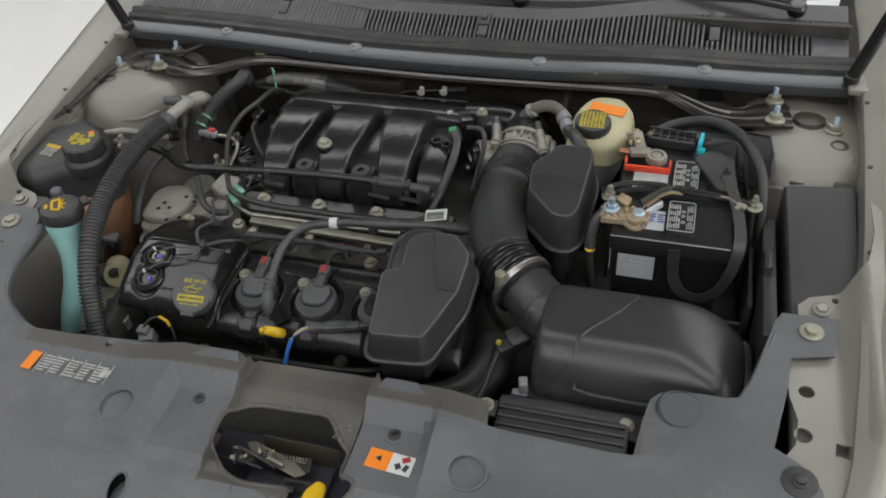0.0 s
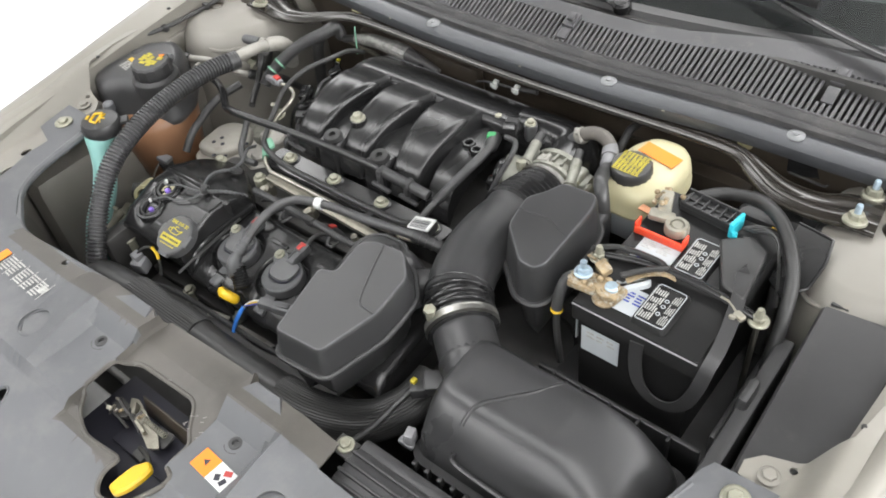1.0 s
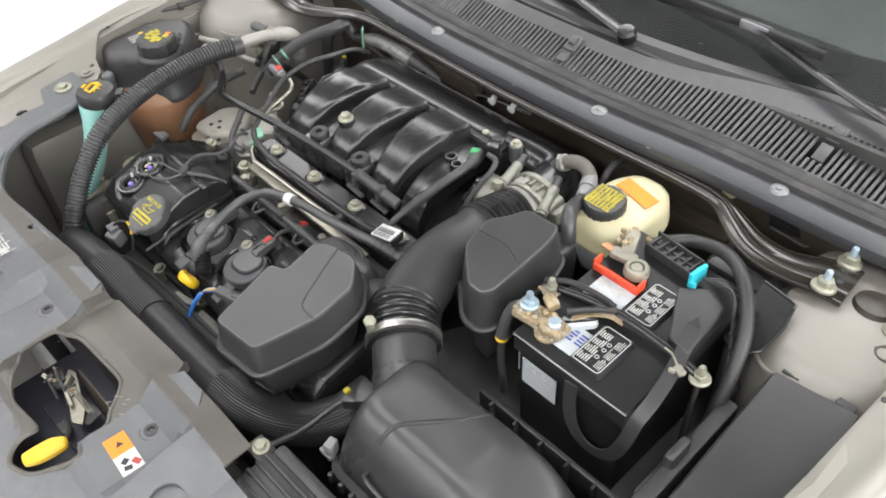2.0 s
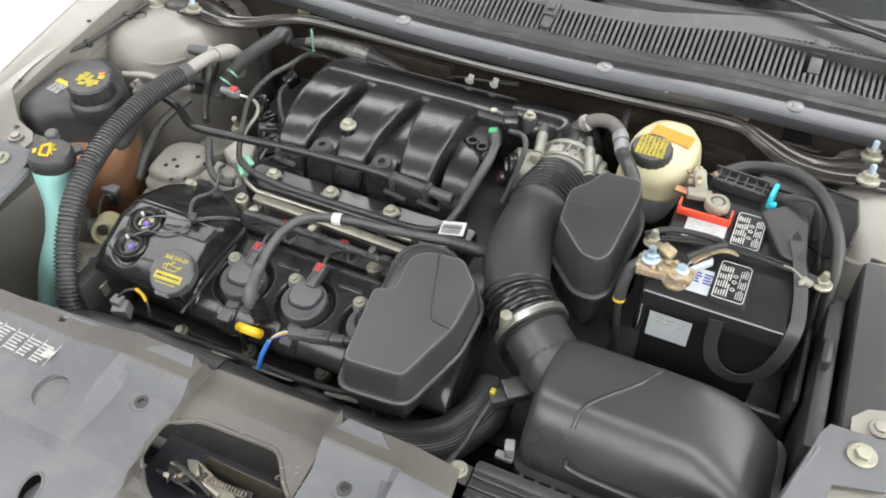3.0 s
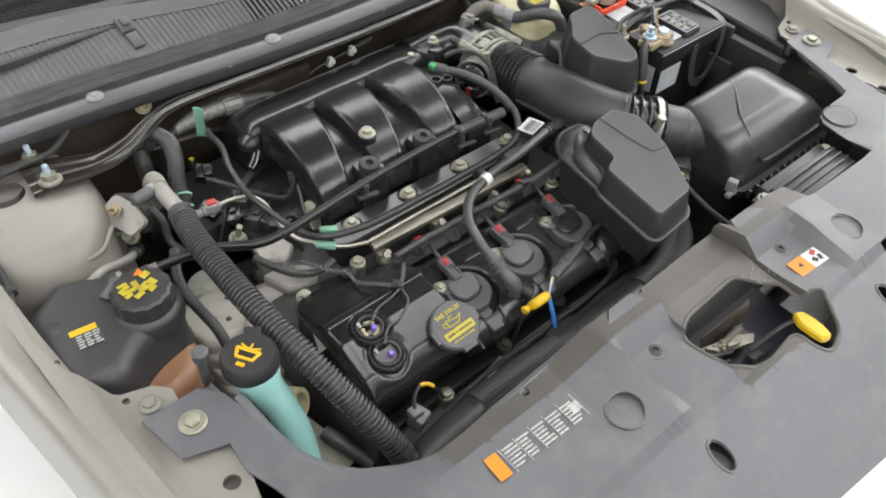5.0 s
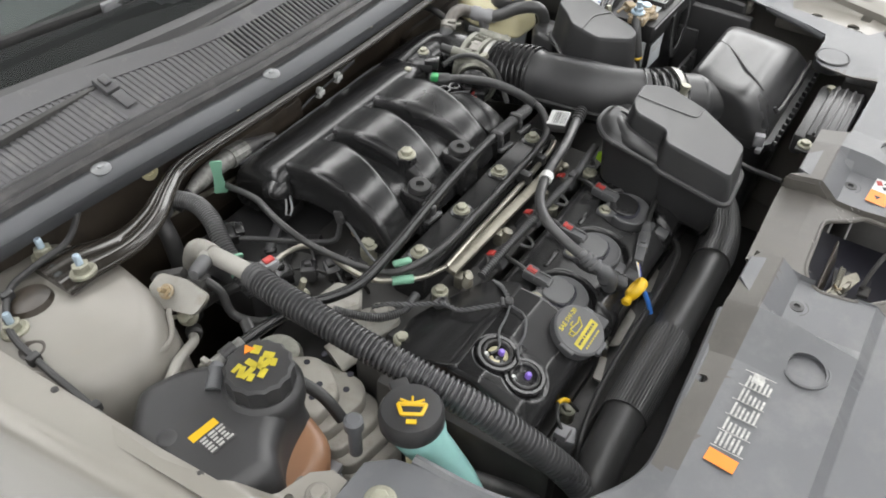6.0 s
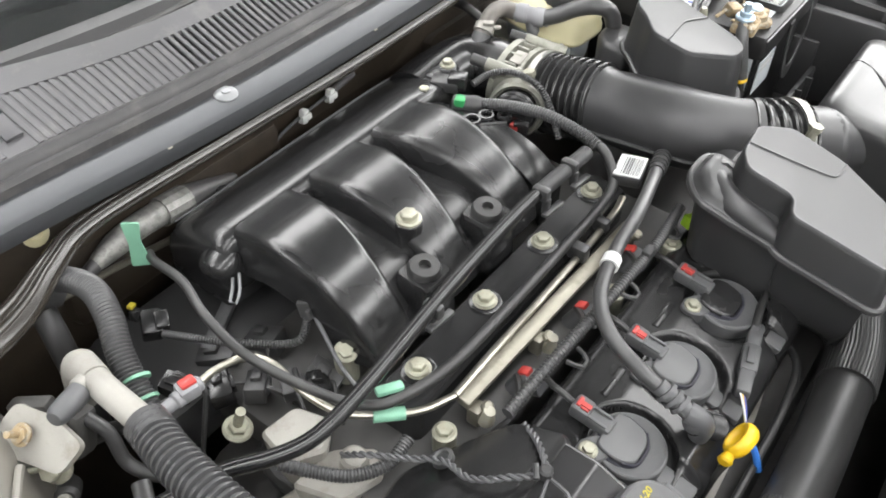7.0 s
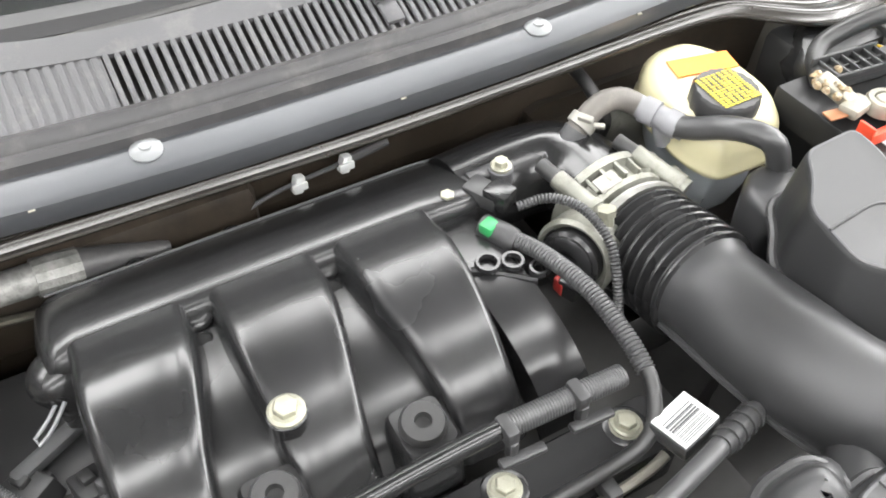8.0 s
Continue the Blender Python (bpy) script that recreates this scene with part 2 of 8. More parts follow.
def spline(pts, step=0.006):
    P = [Vector(p) for p in pts]
    Q = [2 * P[0] - P[1]] + P + [2 * P[-1] - P[-2]]
    out = []
    for i in range(len(P) - 1):
        a, b, c, d = Q[i:i + 4]
        n = max(2, int((c - b).length / step))
        for k in range(n):
            u = k / n
            out.append(0.5 * (2 * b + (c - a) * u + (2 * a - 5 * b + 4 * c - d) * u * u + (3 * b - a - 3 * c + d) * u ** 3))
    out.append(P[-1])
    return out


def resample(path, step):
    acc = [0.0]
    for a, b in zip(path, path[1:]):
        acc.append(acc[-1] + (b - a).length)
    n = max(2, int(acc[-1] / step))
    out, j = [], 0
    for k in range(n + 1):
        s = acc[-1] * k / n
        while j < len(acc) - 2 and acc[j + 1] < s:
            j += 1
        u = (s - acc[j]) / max(1e-9, acc[j + 1] - acc[j])
        out.append(path[j].lerp(path[j + 1], u))
    return out


def tube(pts, r, seg=12, step=0.008, rib=0.0, pitch=0.004, flat=1.0, smooth=True, radii=None, curve=True, prof=(1.0, 0.3, -1.0, 0.3), flute=0.0):
    """A tube along a smooth line; rib and pitch make it corrugated; radii: (share of length, radius) pairs."""
    path = spline(pts, 0.004) if curve else [Vector(p) for p in pts]
    path = resample(path, pitch / len(prof) if rib else step)
    bm = bmesh.new()
    n = len(path)
    up = Vector((0, 0, 1))
    prev = None
    rings = []
    for i, p in enumerate(path):
        d = (path[min(i + 1, n - 1)] - path[max(i - 1, 0)]).normalized()
        if prev is None:
            side = d.cross(up)
            if side.length < 0.1:
                side = d.cross(Vector((1, 0, 0)))
            side.normalize()
        else:
            side = (prev - d * prev.dot(d)).normalized()
        prev = side
        oth = d.cross(side)
        k = r
        u = i / (n - 1)
        if radii:
            for (u0, r0), (u1, r1) in zip(radii, radii[1:]):
                if u0 <= u <= u1:
                    k = r0 + (r1 - r0) * (u - u0) / max(1e-6, u1 - u0)
                    break
        if rib:
            k += rib * prof[i % len(prof)]
        rings.append([bm.verts.new(p + (side * math.cos(2 * math.pi * s / seg) + oth * (flat * math.sin(2 * math.pi * s / seg))) * (k - flute * (s % 2))) for s in range(seg)])
    for a, b in zip(rings, rings[1:]):
        for s in range(seg):
            t = (s + 1) % seg
            bm.faces.new((a[s], a[t], b[t], b[s]))
    bm.faces.new(rings[0][::-1])
    bm.faces.new(rings[-1])
    return bm


def twist(pts, r, gap, turns, parent, mat, name="wire"):
    """Two thin wires wound round one another."""
    path = resample(spline(pts, 0.003), 0.0022)
    n = len(path)
    for ph in (0.0, math.pi):
        out = []
        for i, p in enumerate(path):
            d = (path[min(i + 1, n - 1)] - path[max(i - 1, 0)]).normalized()
            a = d.cross(Vector((0.1, 0.2, 1))).normalized()
            b = d.cross(a)
            w = ph + 2 * math.pi * turns * i / n
            out.append(p + (a * math.cos(w) + b * math.sin(w)) * gap)
        part(name, tube(out, r, 6, 0.0022, curve=False), mat, parent)


def loft(rings, cap=True, closed=True):
    """Skins rings of equal count."""
    bm = bmesh.new()
    vr = [[bm.verts.new(p) for p in r] for r in rings]
    n = len(vr[0])
    for a, b in zip(vr, vr[1:]):
        for i in range(n if closed else n - 1):
            j = (i + 1) % n
            bm.faces.new((a[i], a[j], b[j], b[i]))
    if cap and closed:
        bm.faces.new(vr[0][::-1])
        bm.faces.new(vr[-1])
    return bm


def rounded(pts, r, seg=4):
    """A closed outline of (x, y) with its corners rounded."""
    out = []
    n = len(pts)
    for i in range(n):
        p = Vector(pts[i]).to_2d()
        a, b = Vector(pts[i - 1]).to_2d() - p, Vector(pts[(i + 1) % n]).to_2d() - p
        k = min(r, a.length * 0.45, b.length * 0.45)
        p0, p1 = p + a.normalized() * k, p + b.normalized() * k
        for s in range(seg + 1):
            u = s / seg
            out.append(((1 - u) ** 2 * p0 + 2 * u * (1 - u) * p + u * u * p1)[:])
    return out


def shrink(pts, d):
    """The outline drawn in by d along its corner normals."""
    area = sum(pts[i - 1][0] * pts[i][1] - pts[i][0] * pts[i - 1][1] for i in range(len(pts)))
    s = 1 if area > 0 else -1
    out = []
    n = len(pts)
    for i in range(n):
        a, p, b = Vector(pts[i - 1]).to_2d(), Vector(pts[i]).to_2d(), Vector(pts[(i + 1) % n]).to_2d()
        t = (b - a)
        if t.length < 1e-9:
            out.append(p[:])
            continue
        t.normalize()
        out.append((p + Vector((-t.y, t.x)) * d * s)[:])
    return out


def prism(outline, levels, height=lambda x, y: 0.0):
    """A body over an outline: levels of (draw-in, z); height is added to z."""
    rings = []
    for d, zz in levels:
        o = shrink(outline, d) if d else outline
        rings.append([(x, y, zz + height(x, y)) for x, y in o])
    return loft(rings)


def plate(outline, holes, z0, thick, grid=0.02, height=None, cuts=((), ())):
    """A panel with real openings, cut into cells so that it can follow a height."""
    bm = bmesh.new()
    for loop in [outline] + list(holes):
        vs = [bm.verts.new((x, y, 0)) for x, y in loop]
        for a, b in zip(vs, vs[1:] + vs[:1]):
            bm.edges.new((a, b))
    bmesh.ops.triangle_fill(bm, edges=bm.edges[:], use_beauty=True, normal=(0, 0, 1))
    if height:
        xs, ys = [p[0] for p in outline], [p[1] for p in outline]
        for lo, hi, ax in ((min(xs), max(xs), 0), (min(ys), max(ys), 1)):
            for k in range(1, int((hi - lo) / grid) + 1):
                co, no = [0, 0, 0], [0, 0, 0]
                co[ax], no[ax] = lo + k * grid, 1
                bmesh.ops.bisect_plane(bm, geom=bm.verts[:] + bm.edges[:] + bm.faces[:], plane_co=co, plane_no=no, dist=1e-5)
        for ax in (0, 1):
            for v in cuts[ax]:
                co, no = [0, 0, 0], [0, 0, 0]
                co[ax], no[ax] = v, 1
                bmesh.ops.bisect_plane(bm, geom=bm.verts[:] + bm.edges[:] + bm.faces[:], plane_co=co, plane_no=no, dist=1e-5)
    top = bm.faces[:]
    ret = bmesh.ops.extrude_face_region(bm, geom=top)
    low = [v for v in ret["geom"] if isinstance(v, bmesh.types.BMVert)]
    for v in low:
        v.co.z -= thick
    for v in bm.verts:
        v.co.z += z0 + (height(v.co.x, v.co.y) if height else 0)
    return bm


def circle(x, y, r, n=16, sy=1.0):
    return [(x + r * math.cos(2 * math.pi * i / n), y + r * sy * math.sin(2 * math.pi * i / n)) for i in range(n)]


def hexbolt(at, axis=(0, 0, 1), r=0.0065, h=0.006, flange=1.5):
    a = lathe([(r * flange, 0), (r * flange, h * 0.25), (r * flange * 0.85, h * 0.4)], at, axis, 18)
    b = lathe([(r, h * 0.3), (r, h * 0.92), (r * 0.85, h), (0, h)], at, axis, 6)
    return merge(a, b)


def bolt(at, parent, axis=(0, 0, 1), r=0.0065, h=0.006, mat=None, label=""):
    return part("bolt", hexbolt(at, axis, r, h), mat or M_ZINC, parent, label, 20)


def bars(at, m, w, h, rows, mat, parent, name="print", cols=1, thick=0.0003, fill=0.5, seed=3):
    """Rows of plain bars for writing that cannot be read, in the plane of m."""
    rnd = random.Random(seed)
    bm = bmesh.new()
    for i in range(rows):
        for j in range(cols):
            ww = w / cols * rnd.uniform(0.55, 0.92)
            b = box((-w / 2 + (j + 0.05) * w / cols + ww / 2, h / 2 - (i + 0.5) * h / rows, 0), (ww, h / rows * fill, thick), 0)
            bm = merge(bm, b)
    bm.transform(Matrix.Translation(at) @ m)
    return part(name, bm, mat, parent)


def ribbon(pts, width, thick, across):
    """A flat strap along a line; across: the direction of its width."""
    path = resample(spline(pts, 0.004), 0.006)
    rings = []
    a = Vector(across).normalized() * width / 2
    for i, p in enumerate(path):
        d = (path[min(i + 1, len(path) - 1)] - path[max(i - 1, 0)]).normalized()
        nrm = d.cross(a).normalized() * thick / 2
        rings.append([p - a - nrm, p + a - nrm, p + a + nrm, p - a + nrm])
    return loft(rings)


def smooth(a, b, x):
    u = min(1, max(0, (x - a) / (b - a)))
    return u * u * (3 - 2 * u)


def slab(name, c, s, mat, label):
    bm = box((0, 0, 0), s, 0)
    ob = part(name, bm, mat, None)
    ob.location = c
    return tagged(ob, label, "room", kind="structure")


slab("floor", (0, 0.5, -0.05), (9.0, 10.0, 0.1), M_FLOOR, "plain white studio floor under the car")
slab("wall_north", (0, 5.55, 1.6), (9.2, 0.1, 3.4), M_WALL, "plain white studio wall")
slab("wall_south", (0, -4.55, 1.6), (9.2, 0.1, 3.4), M_WALL, "plain white studio wall")
slab("wall_east", (4.55, 0.5, 1.6), (0.1, 10.0, 3.4), M_WALL, "plain white studio wall")
slab("wall_west", (-4.55, 0.5, 1.6), (0.1, 10.0, 3.4), M_WALL, "plain white studio wall")
slab("ceiling", (0, 0.5, 3.35), (9.2, 10.2, 0.1), M_WALL, "plain white studio ceiling")
for cy, dw in ((1.7, 1.0), (-0.7, 0.5), (-2.9, 1.0)):
    for cx in (-3.3, -1.1, 1.1, 3.3):
        lampth = thing("ceiling_light", (cx, cy, 3.27), "flat white lit ceiling panel in a thin frame", "light", "ceiling panels")
        for ox, oy, sx, sy in ((-1.03, 0, 0.04, dw + 0.08), (1.03, 0, 0.04, dw + 0.08), (0, -dw / 2 - 0.02, 2.02, 0.04), (0, dw / 2 + 0.02, 2.02, 0.04)):
            part("frame_bar", box((cx + ox, cy + oy, 3.27), (sx, sy, 0.05), 0.004), M_WHITE, lampth)
        part("diffuser", box((cx, cy, 3.275), (2.01, dw - 0.01, 0.02), 0), M_LAMP, lampth)

wall_lamp = thing("wall_light", (4.47, -0.4, 2.4), "large lit panel in a white frame on the wall", "light")
part("diffuser", box((4.475, -0.4, 2.45), (0.02, 4.4, 1.3), 0), M_LAMP, wall_lamp)
for oz in (1.78, 3.12):
    part("frame_bar", box((4.47, -0.4, oz), (0.05, 4.5, 0.04), 0.004), M_WHITE, wall_lamp)
for oy in (-2.63, 1.83):
    part("frame_bar", box((4.47, oy, 2.45), (0.05, 0.04, 1.3), 0.004), M_WHITE, wall_lamp)

# ---------------------------------------------------------------- the bay's shell
def shell(name, bm, mat, label, category="car body"):
    ob = part(name, bm, mat, None)
    return tagged(ob, label, category, kind="structure")


shell("undertray", box((0, -0.35, 0.33), (1.46, 1.1, 0.02), 0.004), M_DARK, "dusty black tray under the engine")
shell("apron_west", merge(box((-0.70, -0.3, 0.63), (0.02, 1.0, 0.58), 0.003), box((-0.655, -0.29, 0.70), (0.07, 0.5, 0.3), 0.03)), M_PRIME, "champagne painted inner wing panel of the bay")
shell("apron_east", merge(box((0.71, -0.3, 0.63), (0.02, 1.0, 0.58), 0.003)), M_PRIME, "champagne painted inner wing panel of the bay")
fw = merge(box((0, 0.115, 0.66), (1.40, 0.02, 0.60), 0.004), box((0.30, 0.09, 0.78), (0.24, 0.05, 0.2), 0.03), box((-0.25, 0.097, 0.86), (0.30, 0.03, 0.1), 0.02))
shell("headlamp_wall_east", box((0.60, -0.72, 0.60), (0.22, 0.22, 0.56), 0.01), M_DARK, "dark panel behind the headlamp")
shell("headlamp_wall_west", box((-0.60, -0.74, 0.60), (0.2, 0.18, 0.56), 0.01), M_PANEL, "dark panel behind the headlamp")
shell("bulkhead", fw, M_BROWN, "dark bulkhead behind the engine")
# unseen dark sheets, added so the cover's openings read as shaded
shell("slot_backing_east", box((0.37, -0.80, 0.875), (0.42, 0.24, 0.008), 0.002), M_DARK, "added dark sheet under the radiator cover's openings")
shell("slot_backing_west", box((-0.37, -0.80, 0.875), (0.42, 0.24, 0.008), 0.002), M_DARK, "added dark sheet under the radiator cover's openings")
shell("front_carrier", merge(box((0, -0.66, 0.79), (1.08, 0.06, 0.10), 0.01), box((0, -0.70, 0.55), (1.05, 0.03, 0.5), 0.01)), M_DARK, "dark radiator carrier under the front cover")


# ---------------------------------------------------------------- wings
def wing(side):
    s = 1 if side > 0 else -1
    w = thing("fender", (0.74 * s, -0.25, 0.97), "champagne painted front wing of the car", "fender", "front wings")
    rings = []
    # stations: y, inner edge, crest, height
    for y, xi, xo, h in ((-0.80, 0.60, 0.635, 0.885), (-0.72, 0.635, 0.665, 0.92), (-0.62, 0.655, 0.69, 0.945), (-0.50, 0.668, 0.708, 0.957), (-0.38, 0.678, 0.722, 0.963),
                         (-0.25, 0.690, 0.740, 0.970), (-0.10, 0.700, 0.758, 0.978), (0.05, 0.708, 0.775, 0.985), (0.25, 0.712, 0.795, 0.995), (0.50, 0.715, 0.80, 1.0), (0.90, 0.72, 0.80, 1.0)):
        # the skin ends high over the wheel arch
        dn = 0.52 - 0.24 * smooth(-0.46, -0.30, y) * smooth(0.50, 0.36, y)
        pr = [(xi, h - 0.06), (xi, h - 0.012), (xi + 0.006, h - 0.008), (xo - 0.022, h - 0.006), (xo - 0.016, h - 0.001), (xo - 0.006, h + 0.001), (xo + 0.004, h - 0.002),
              (xo + 0.008, h - 0.010), (xo + 0.010, h - 0.03), (xo + 0.010, h - 0.10), (xo + 0.008, h - 0.5 * dn), (xo + 0.004, h - dn), (xo - 0.016, h - dn), (xo - 0.012, h - 0.5 * dn), (xo - 0.006, h - 0.06)]
        rings.append([(x * s, y, zz) for x, zz in pr])
    part("skin", loft(rings), M_PAINT, w, smooth=50)
    # inner rail with its scalloped edge and holes
    edge = [(0.672, -0.70), (0.625, -0.665), (0.580, -0.628), (0.597, -0.600), (0.601, -0.565), (0.592, -0.530), (0.588, -0.485), (0.597, -0.47), (0.640, -0.462), (0.640, -0.40),
            (0.606, -0.398), (0.605, -0.380), (0.620, -0.364), (0.660, -0.352), (0.688, -0.318), (0.700, -0.26), (0.700, -0.20), (0.704, -0.05), (0.708, 0.10), (0.725, 0.10), (0.722, -0.05), (0.714, -0.2), (0.704, -0.38), (0.692, -0.5), (0.680, -0.62)]
    holes = [circle(0.612, -0.52, 0.0095), circle(0.606, -0.585, 0.0105), [(0.640, -0.605), (0.656, -0.608), (0.658, -0.590), (0.642, -0.588)], circle(0.652, -0.365, 0.0045)]
    out = [(x * s, y) for x, y in edge]
    part("inner_rail", plate(out, [[(x * s, y) for x, y in h] for h in holes], 0.921, 0.003, 0.0065, height=lambda x, y: 0.034 * smooth(0.652, 0.686, abs(x)) * smooth(-0.66, -0.58, y) + 0.010 * smooth(-0.45, -0.30, y) - 0.02 * smooth(-0.6, -0.72, y)), M_PAINT, w)
    part("rail_well", merge(box((0.634 * s, -0.54, 0.895), (0.075, 0.17, 0.02), 0.006), box((0.650 * s, -0.375, 0.895), (0.07, 0.06, 0.02), 0.006)), M_PRIME, w)
    bolt((0.634 * s, -0.385, 0.927), w, r=0.008, h=0.007, mat=M_PAINT)
    for yy, xx in ((-0.30, 0.692), (-0.12, 0.705), (0.04, 0.712)):
        part("seam_clip", lathe([(0.004, 0), (0.004, 0.002), (0.002, 0.003), (0, 0.003)], (xx * s, yy, 0.962 + 0.014 * smooth(-0.3, 0.1, yy)), seg=8), M_DARK, w)
    return w


for sd in (-1, 1):
    wing(sd)


# ---------------------------------------------------------------- strut towers
def tower(s):
    t = thing("strut_tower", (0.60 * s, 0.03, 0.80), "champagne painted suspension strut tower with zinc nuts", "strut tower", "strut towers")
    rings = []
    for k, (r, zz) in enumerate(((0.215, 0.42), (0.20, 0.60), (0.185, 0.75), (0.172, 0.85), (0.160, 0.90), (0.146, 0.922), (0.125, 0.932), (0.075, 0.935), (0.07, 0.938), (0.0, 0.938))):
        ring = []
        for i in range(32):
            a = 2 * math.pi * i / 32
            x, y = r * math.cos(a), r * 1.05 * math.sin(a)
            ring.append((min((0.615 + x * (0.95 if x > 0 else 0.60)), 0.735) * s, min(0.03 + y, 0.14), zz - 0.08 * y * (1 if zz > 0.8 else 0)))
        rings.append(ring)
    part("dome", loft(rings), M_PRIME, t, smooth=50)
    for x, y, hh in ((0.575, 0.003, 0.952), (0.576, 0.074, 0.941), (0.668, 0.006, 0.938)):
        nut = part("nut", hexbolt((x * s, y, hh), (0, 0.16, 1), 0.0105, 0.014), M_ZINC, t, smooth=20)
        part("stud", lathe([(0.0045, 0), (0.0045, 0.021), (0.0035, 0.023), (0, 0.023)], (x * s, y, hh + 0.004), (0, 0.16, 1), 10), M_BLUEZ, nut, "blue tinted threaded stud")
    part("dust_cap", lathe([(0.027, 0), (0.028, 0.003), (0.025, 0.011), (0.014, 0.015), (0, 0.016)], (0.632 * s, 0.030, 0.932), (0, 0.16, 1), 20), M_BROWN, t, "brown dusty round cap")
    part("hole_plug", lathe([(0.015, 0), (0.015, 0.003), (0.011, 0.004), (0.007, 0.002), (0, 0.002)], (0.674 * s, -0.032, 0.9365), seg=16), M_BROWN, t)
    part("seam_lip", tube([(0.54 * s, -0.085, 0.912), (0.58 * s, -0.125, 0.915), (0.66 * s, -0.115, 0.925), (0.695 * s, -0.06, 0.94)], 0.0035, 8), M_PRIME, t)
    return t


for sd in (-1, 1):
    tower(sd)

# the wiring that runs over the west tower
wl = thing("tower_wiring", (-0.66, -0.05, 0.94), "thin black taped wire clipped along the tower's edge", "wire")
part("wire", tube([(-0.50, 0.095, 0.965), (-0.55, 0.06, 0.955), (-0.60, 0.06, 0.95), (-0.64, 0.05, 0.95), (-0.675, 0.0, 0.948), (-0.685, -0.07, 0.945), (-0.69, -0.14, 0.945), (-0.70, -0.2, 0.95)], 0.0042, 8), M_RUBBER, wl)
for p in ((-0.645, 0.045, 0.95), (-0.684, -0.05, 0.946), (-0.69, -0.15, 0.945)):
    part("clip", box(p, (0.014, 0.01, 0.012), 0.002), M_RUBBER, wl)

# ---------------------------------------------------------------- strut brace
br = thing("strut_brace", (0, 0.035, 0.963), "glossy black steel brace bar between the strut towers", "brace bar")
rings = []
bp = [(-0.600, 0.034, 0.945, 0.042), (-0.565, 0.030, 0.946, 0.040), (-0.510, 0.014, 0.945, 0.028), (-0.460, 0.020, 0.948, 0.018), (-0.415, 0.042, 0.952, 0.013), (-0.360, 0.060, 0.9545, 0.011), (-0.2, 0.058, 0.9545, 0.011), (0.0, 0.053, 0.9545, 0.011),
      (0.2, 0.057, 0.9545, 0.011), (0.330, 0.060, 0.9545, 0.011), (0.395, 0.056, 0.954, 0.013), (0.435, 0.034, 0.952, 0.018), (0.475, 0.015, 0.949, 0.025), (0.525, 0.016, 0.946, 0.032), (0.565, 0.030, 0.946, 0.040), (0.600, 0.034, 0.945, 0.042)]
BC = spline([p[:3] for p in bp], 0.01)
BW = [q.x for q in spline([(p[3], p[0], 0) for p in bp], 0.01)]
BC = resample(BC, 0.012)
for k, p in enumerate(BC):
    d = (BC[min(k + 1, len(BC) - 1)] - BC[max(k - 1, 0)]).normalized()
    ac_ = Vector((-d.y, d.x, 0)).normalized()
    u = k / (len(BC) - 1) * (len(BW) - 1)
    w = BW[int(u)] + (BW[min(int(u) + 1, len(BW) - 1)] - BW[int(u)]) * (u - int(u))
    tilt = -0.16 * smooth(0.42, 0.56, abs(p.x))
    sec = [(-1, -0.005), (-1, -0.002), (-0.82, -0.001), (-0.66, 0.0045), (-0.5, 0.006), (-0.15, 0.0055), (0.0, 0.0035), (0.15, 0.0055), (0.5, 0.006), (0.66, 0.0045), (0.82, -0.001), (1, -0.002), (1, -0.005)]
    rings.append([p + ac_ * (a * w) + Vector((0, 0, b + tilt * (a * w))) for a, b in sec])
part("bar", loft(rings), M_BRACE, br, smooth=50)
# round beads along the edges are added to catch the highlight lines
part("front_edge", tube([r[1] + Vector((0, 0, -0.0005)) for r in rings], 0.0028, 8, 0.012, curve=False), M_BRACE, br, "rounded glossy front edge")
part("rear_edge", tube([r[-2] + Vector((0, 0, -0.0005)) for r in rings], 0.0024, 8, 0.012, curve=False), M_BRACE, br)

# ---------------------------------------------------------------- cowl
def cowl_y(x):
    return 0.0065 + 0.046 * smooth(0.08, 0.72, abs(x))


def cowl_z(x):
    return 0.003 - 0.016 * smooth(0.3, 0.6, x) - 0.006 * smooth(0.3, 0.7, -x)


def strip(prof, x0=-0.70, x1=0.70, n=29, warp=None):
    rings = []
    for i in range(n):
        x = x0 + (x1 - x0) * i / (n - 1)
        rings.append([(x, y + cowl_y(x), zz + cowl_z(x)) for y, zz in prof])
    return loft(rings)


cw = thing("cowl", (0, 0.07, 0.985), "blue-grey painted cowl flange below the windscreen", "cowl", kind="structure")
part("flange", strip([(0.034, 0.976), (0.035, 0.982), (0.042, 0.985), (0.078, 0.991), (0.080, 0.987), (0.046, 0.980), (0.040, 0.976), (0.043, 0.962), (0.038, 0.962)], -0.70, 0.70), M_COWL, cw, smooth=30)
part("lower_lip", strip([(0.040, 0.974), (0.07, 0.978), (0.102, 0.93), (0.106, 0.86), (0.098, 0.86), (0.092, 0.93), (0.060, 0.962), (0.040, 0.968)], -0.62, 0.62), M_BROWN, cw)
for x in (-0.461, -0.178, 0.172, 0.455):
    p = part("push_pin", lathe([(0.0125, 0), (0.0125, 0.0015), (0.010, 0.0035), (0.005, 0.0045), (0.0045, 0.006), (0.002, 0.0065), (0, 0.0065)], (x, 0.059 + cowl_y(x), 0.9875 + cowl_z(x)), (0, -0.13, 1), 18), M_PIN, cw, "grey plastic push pin")
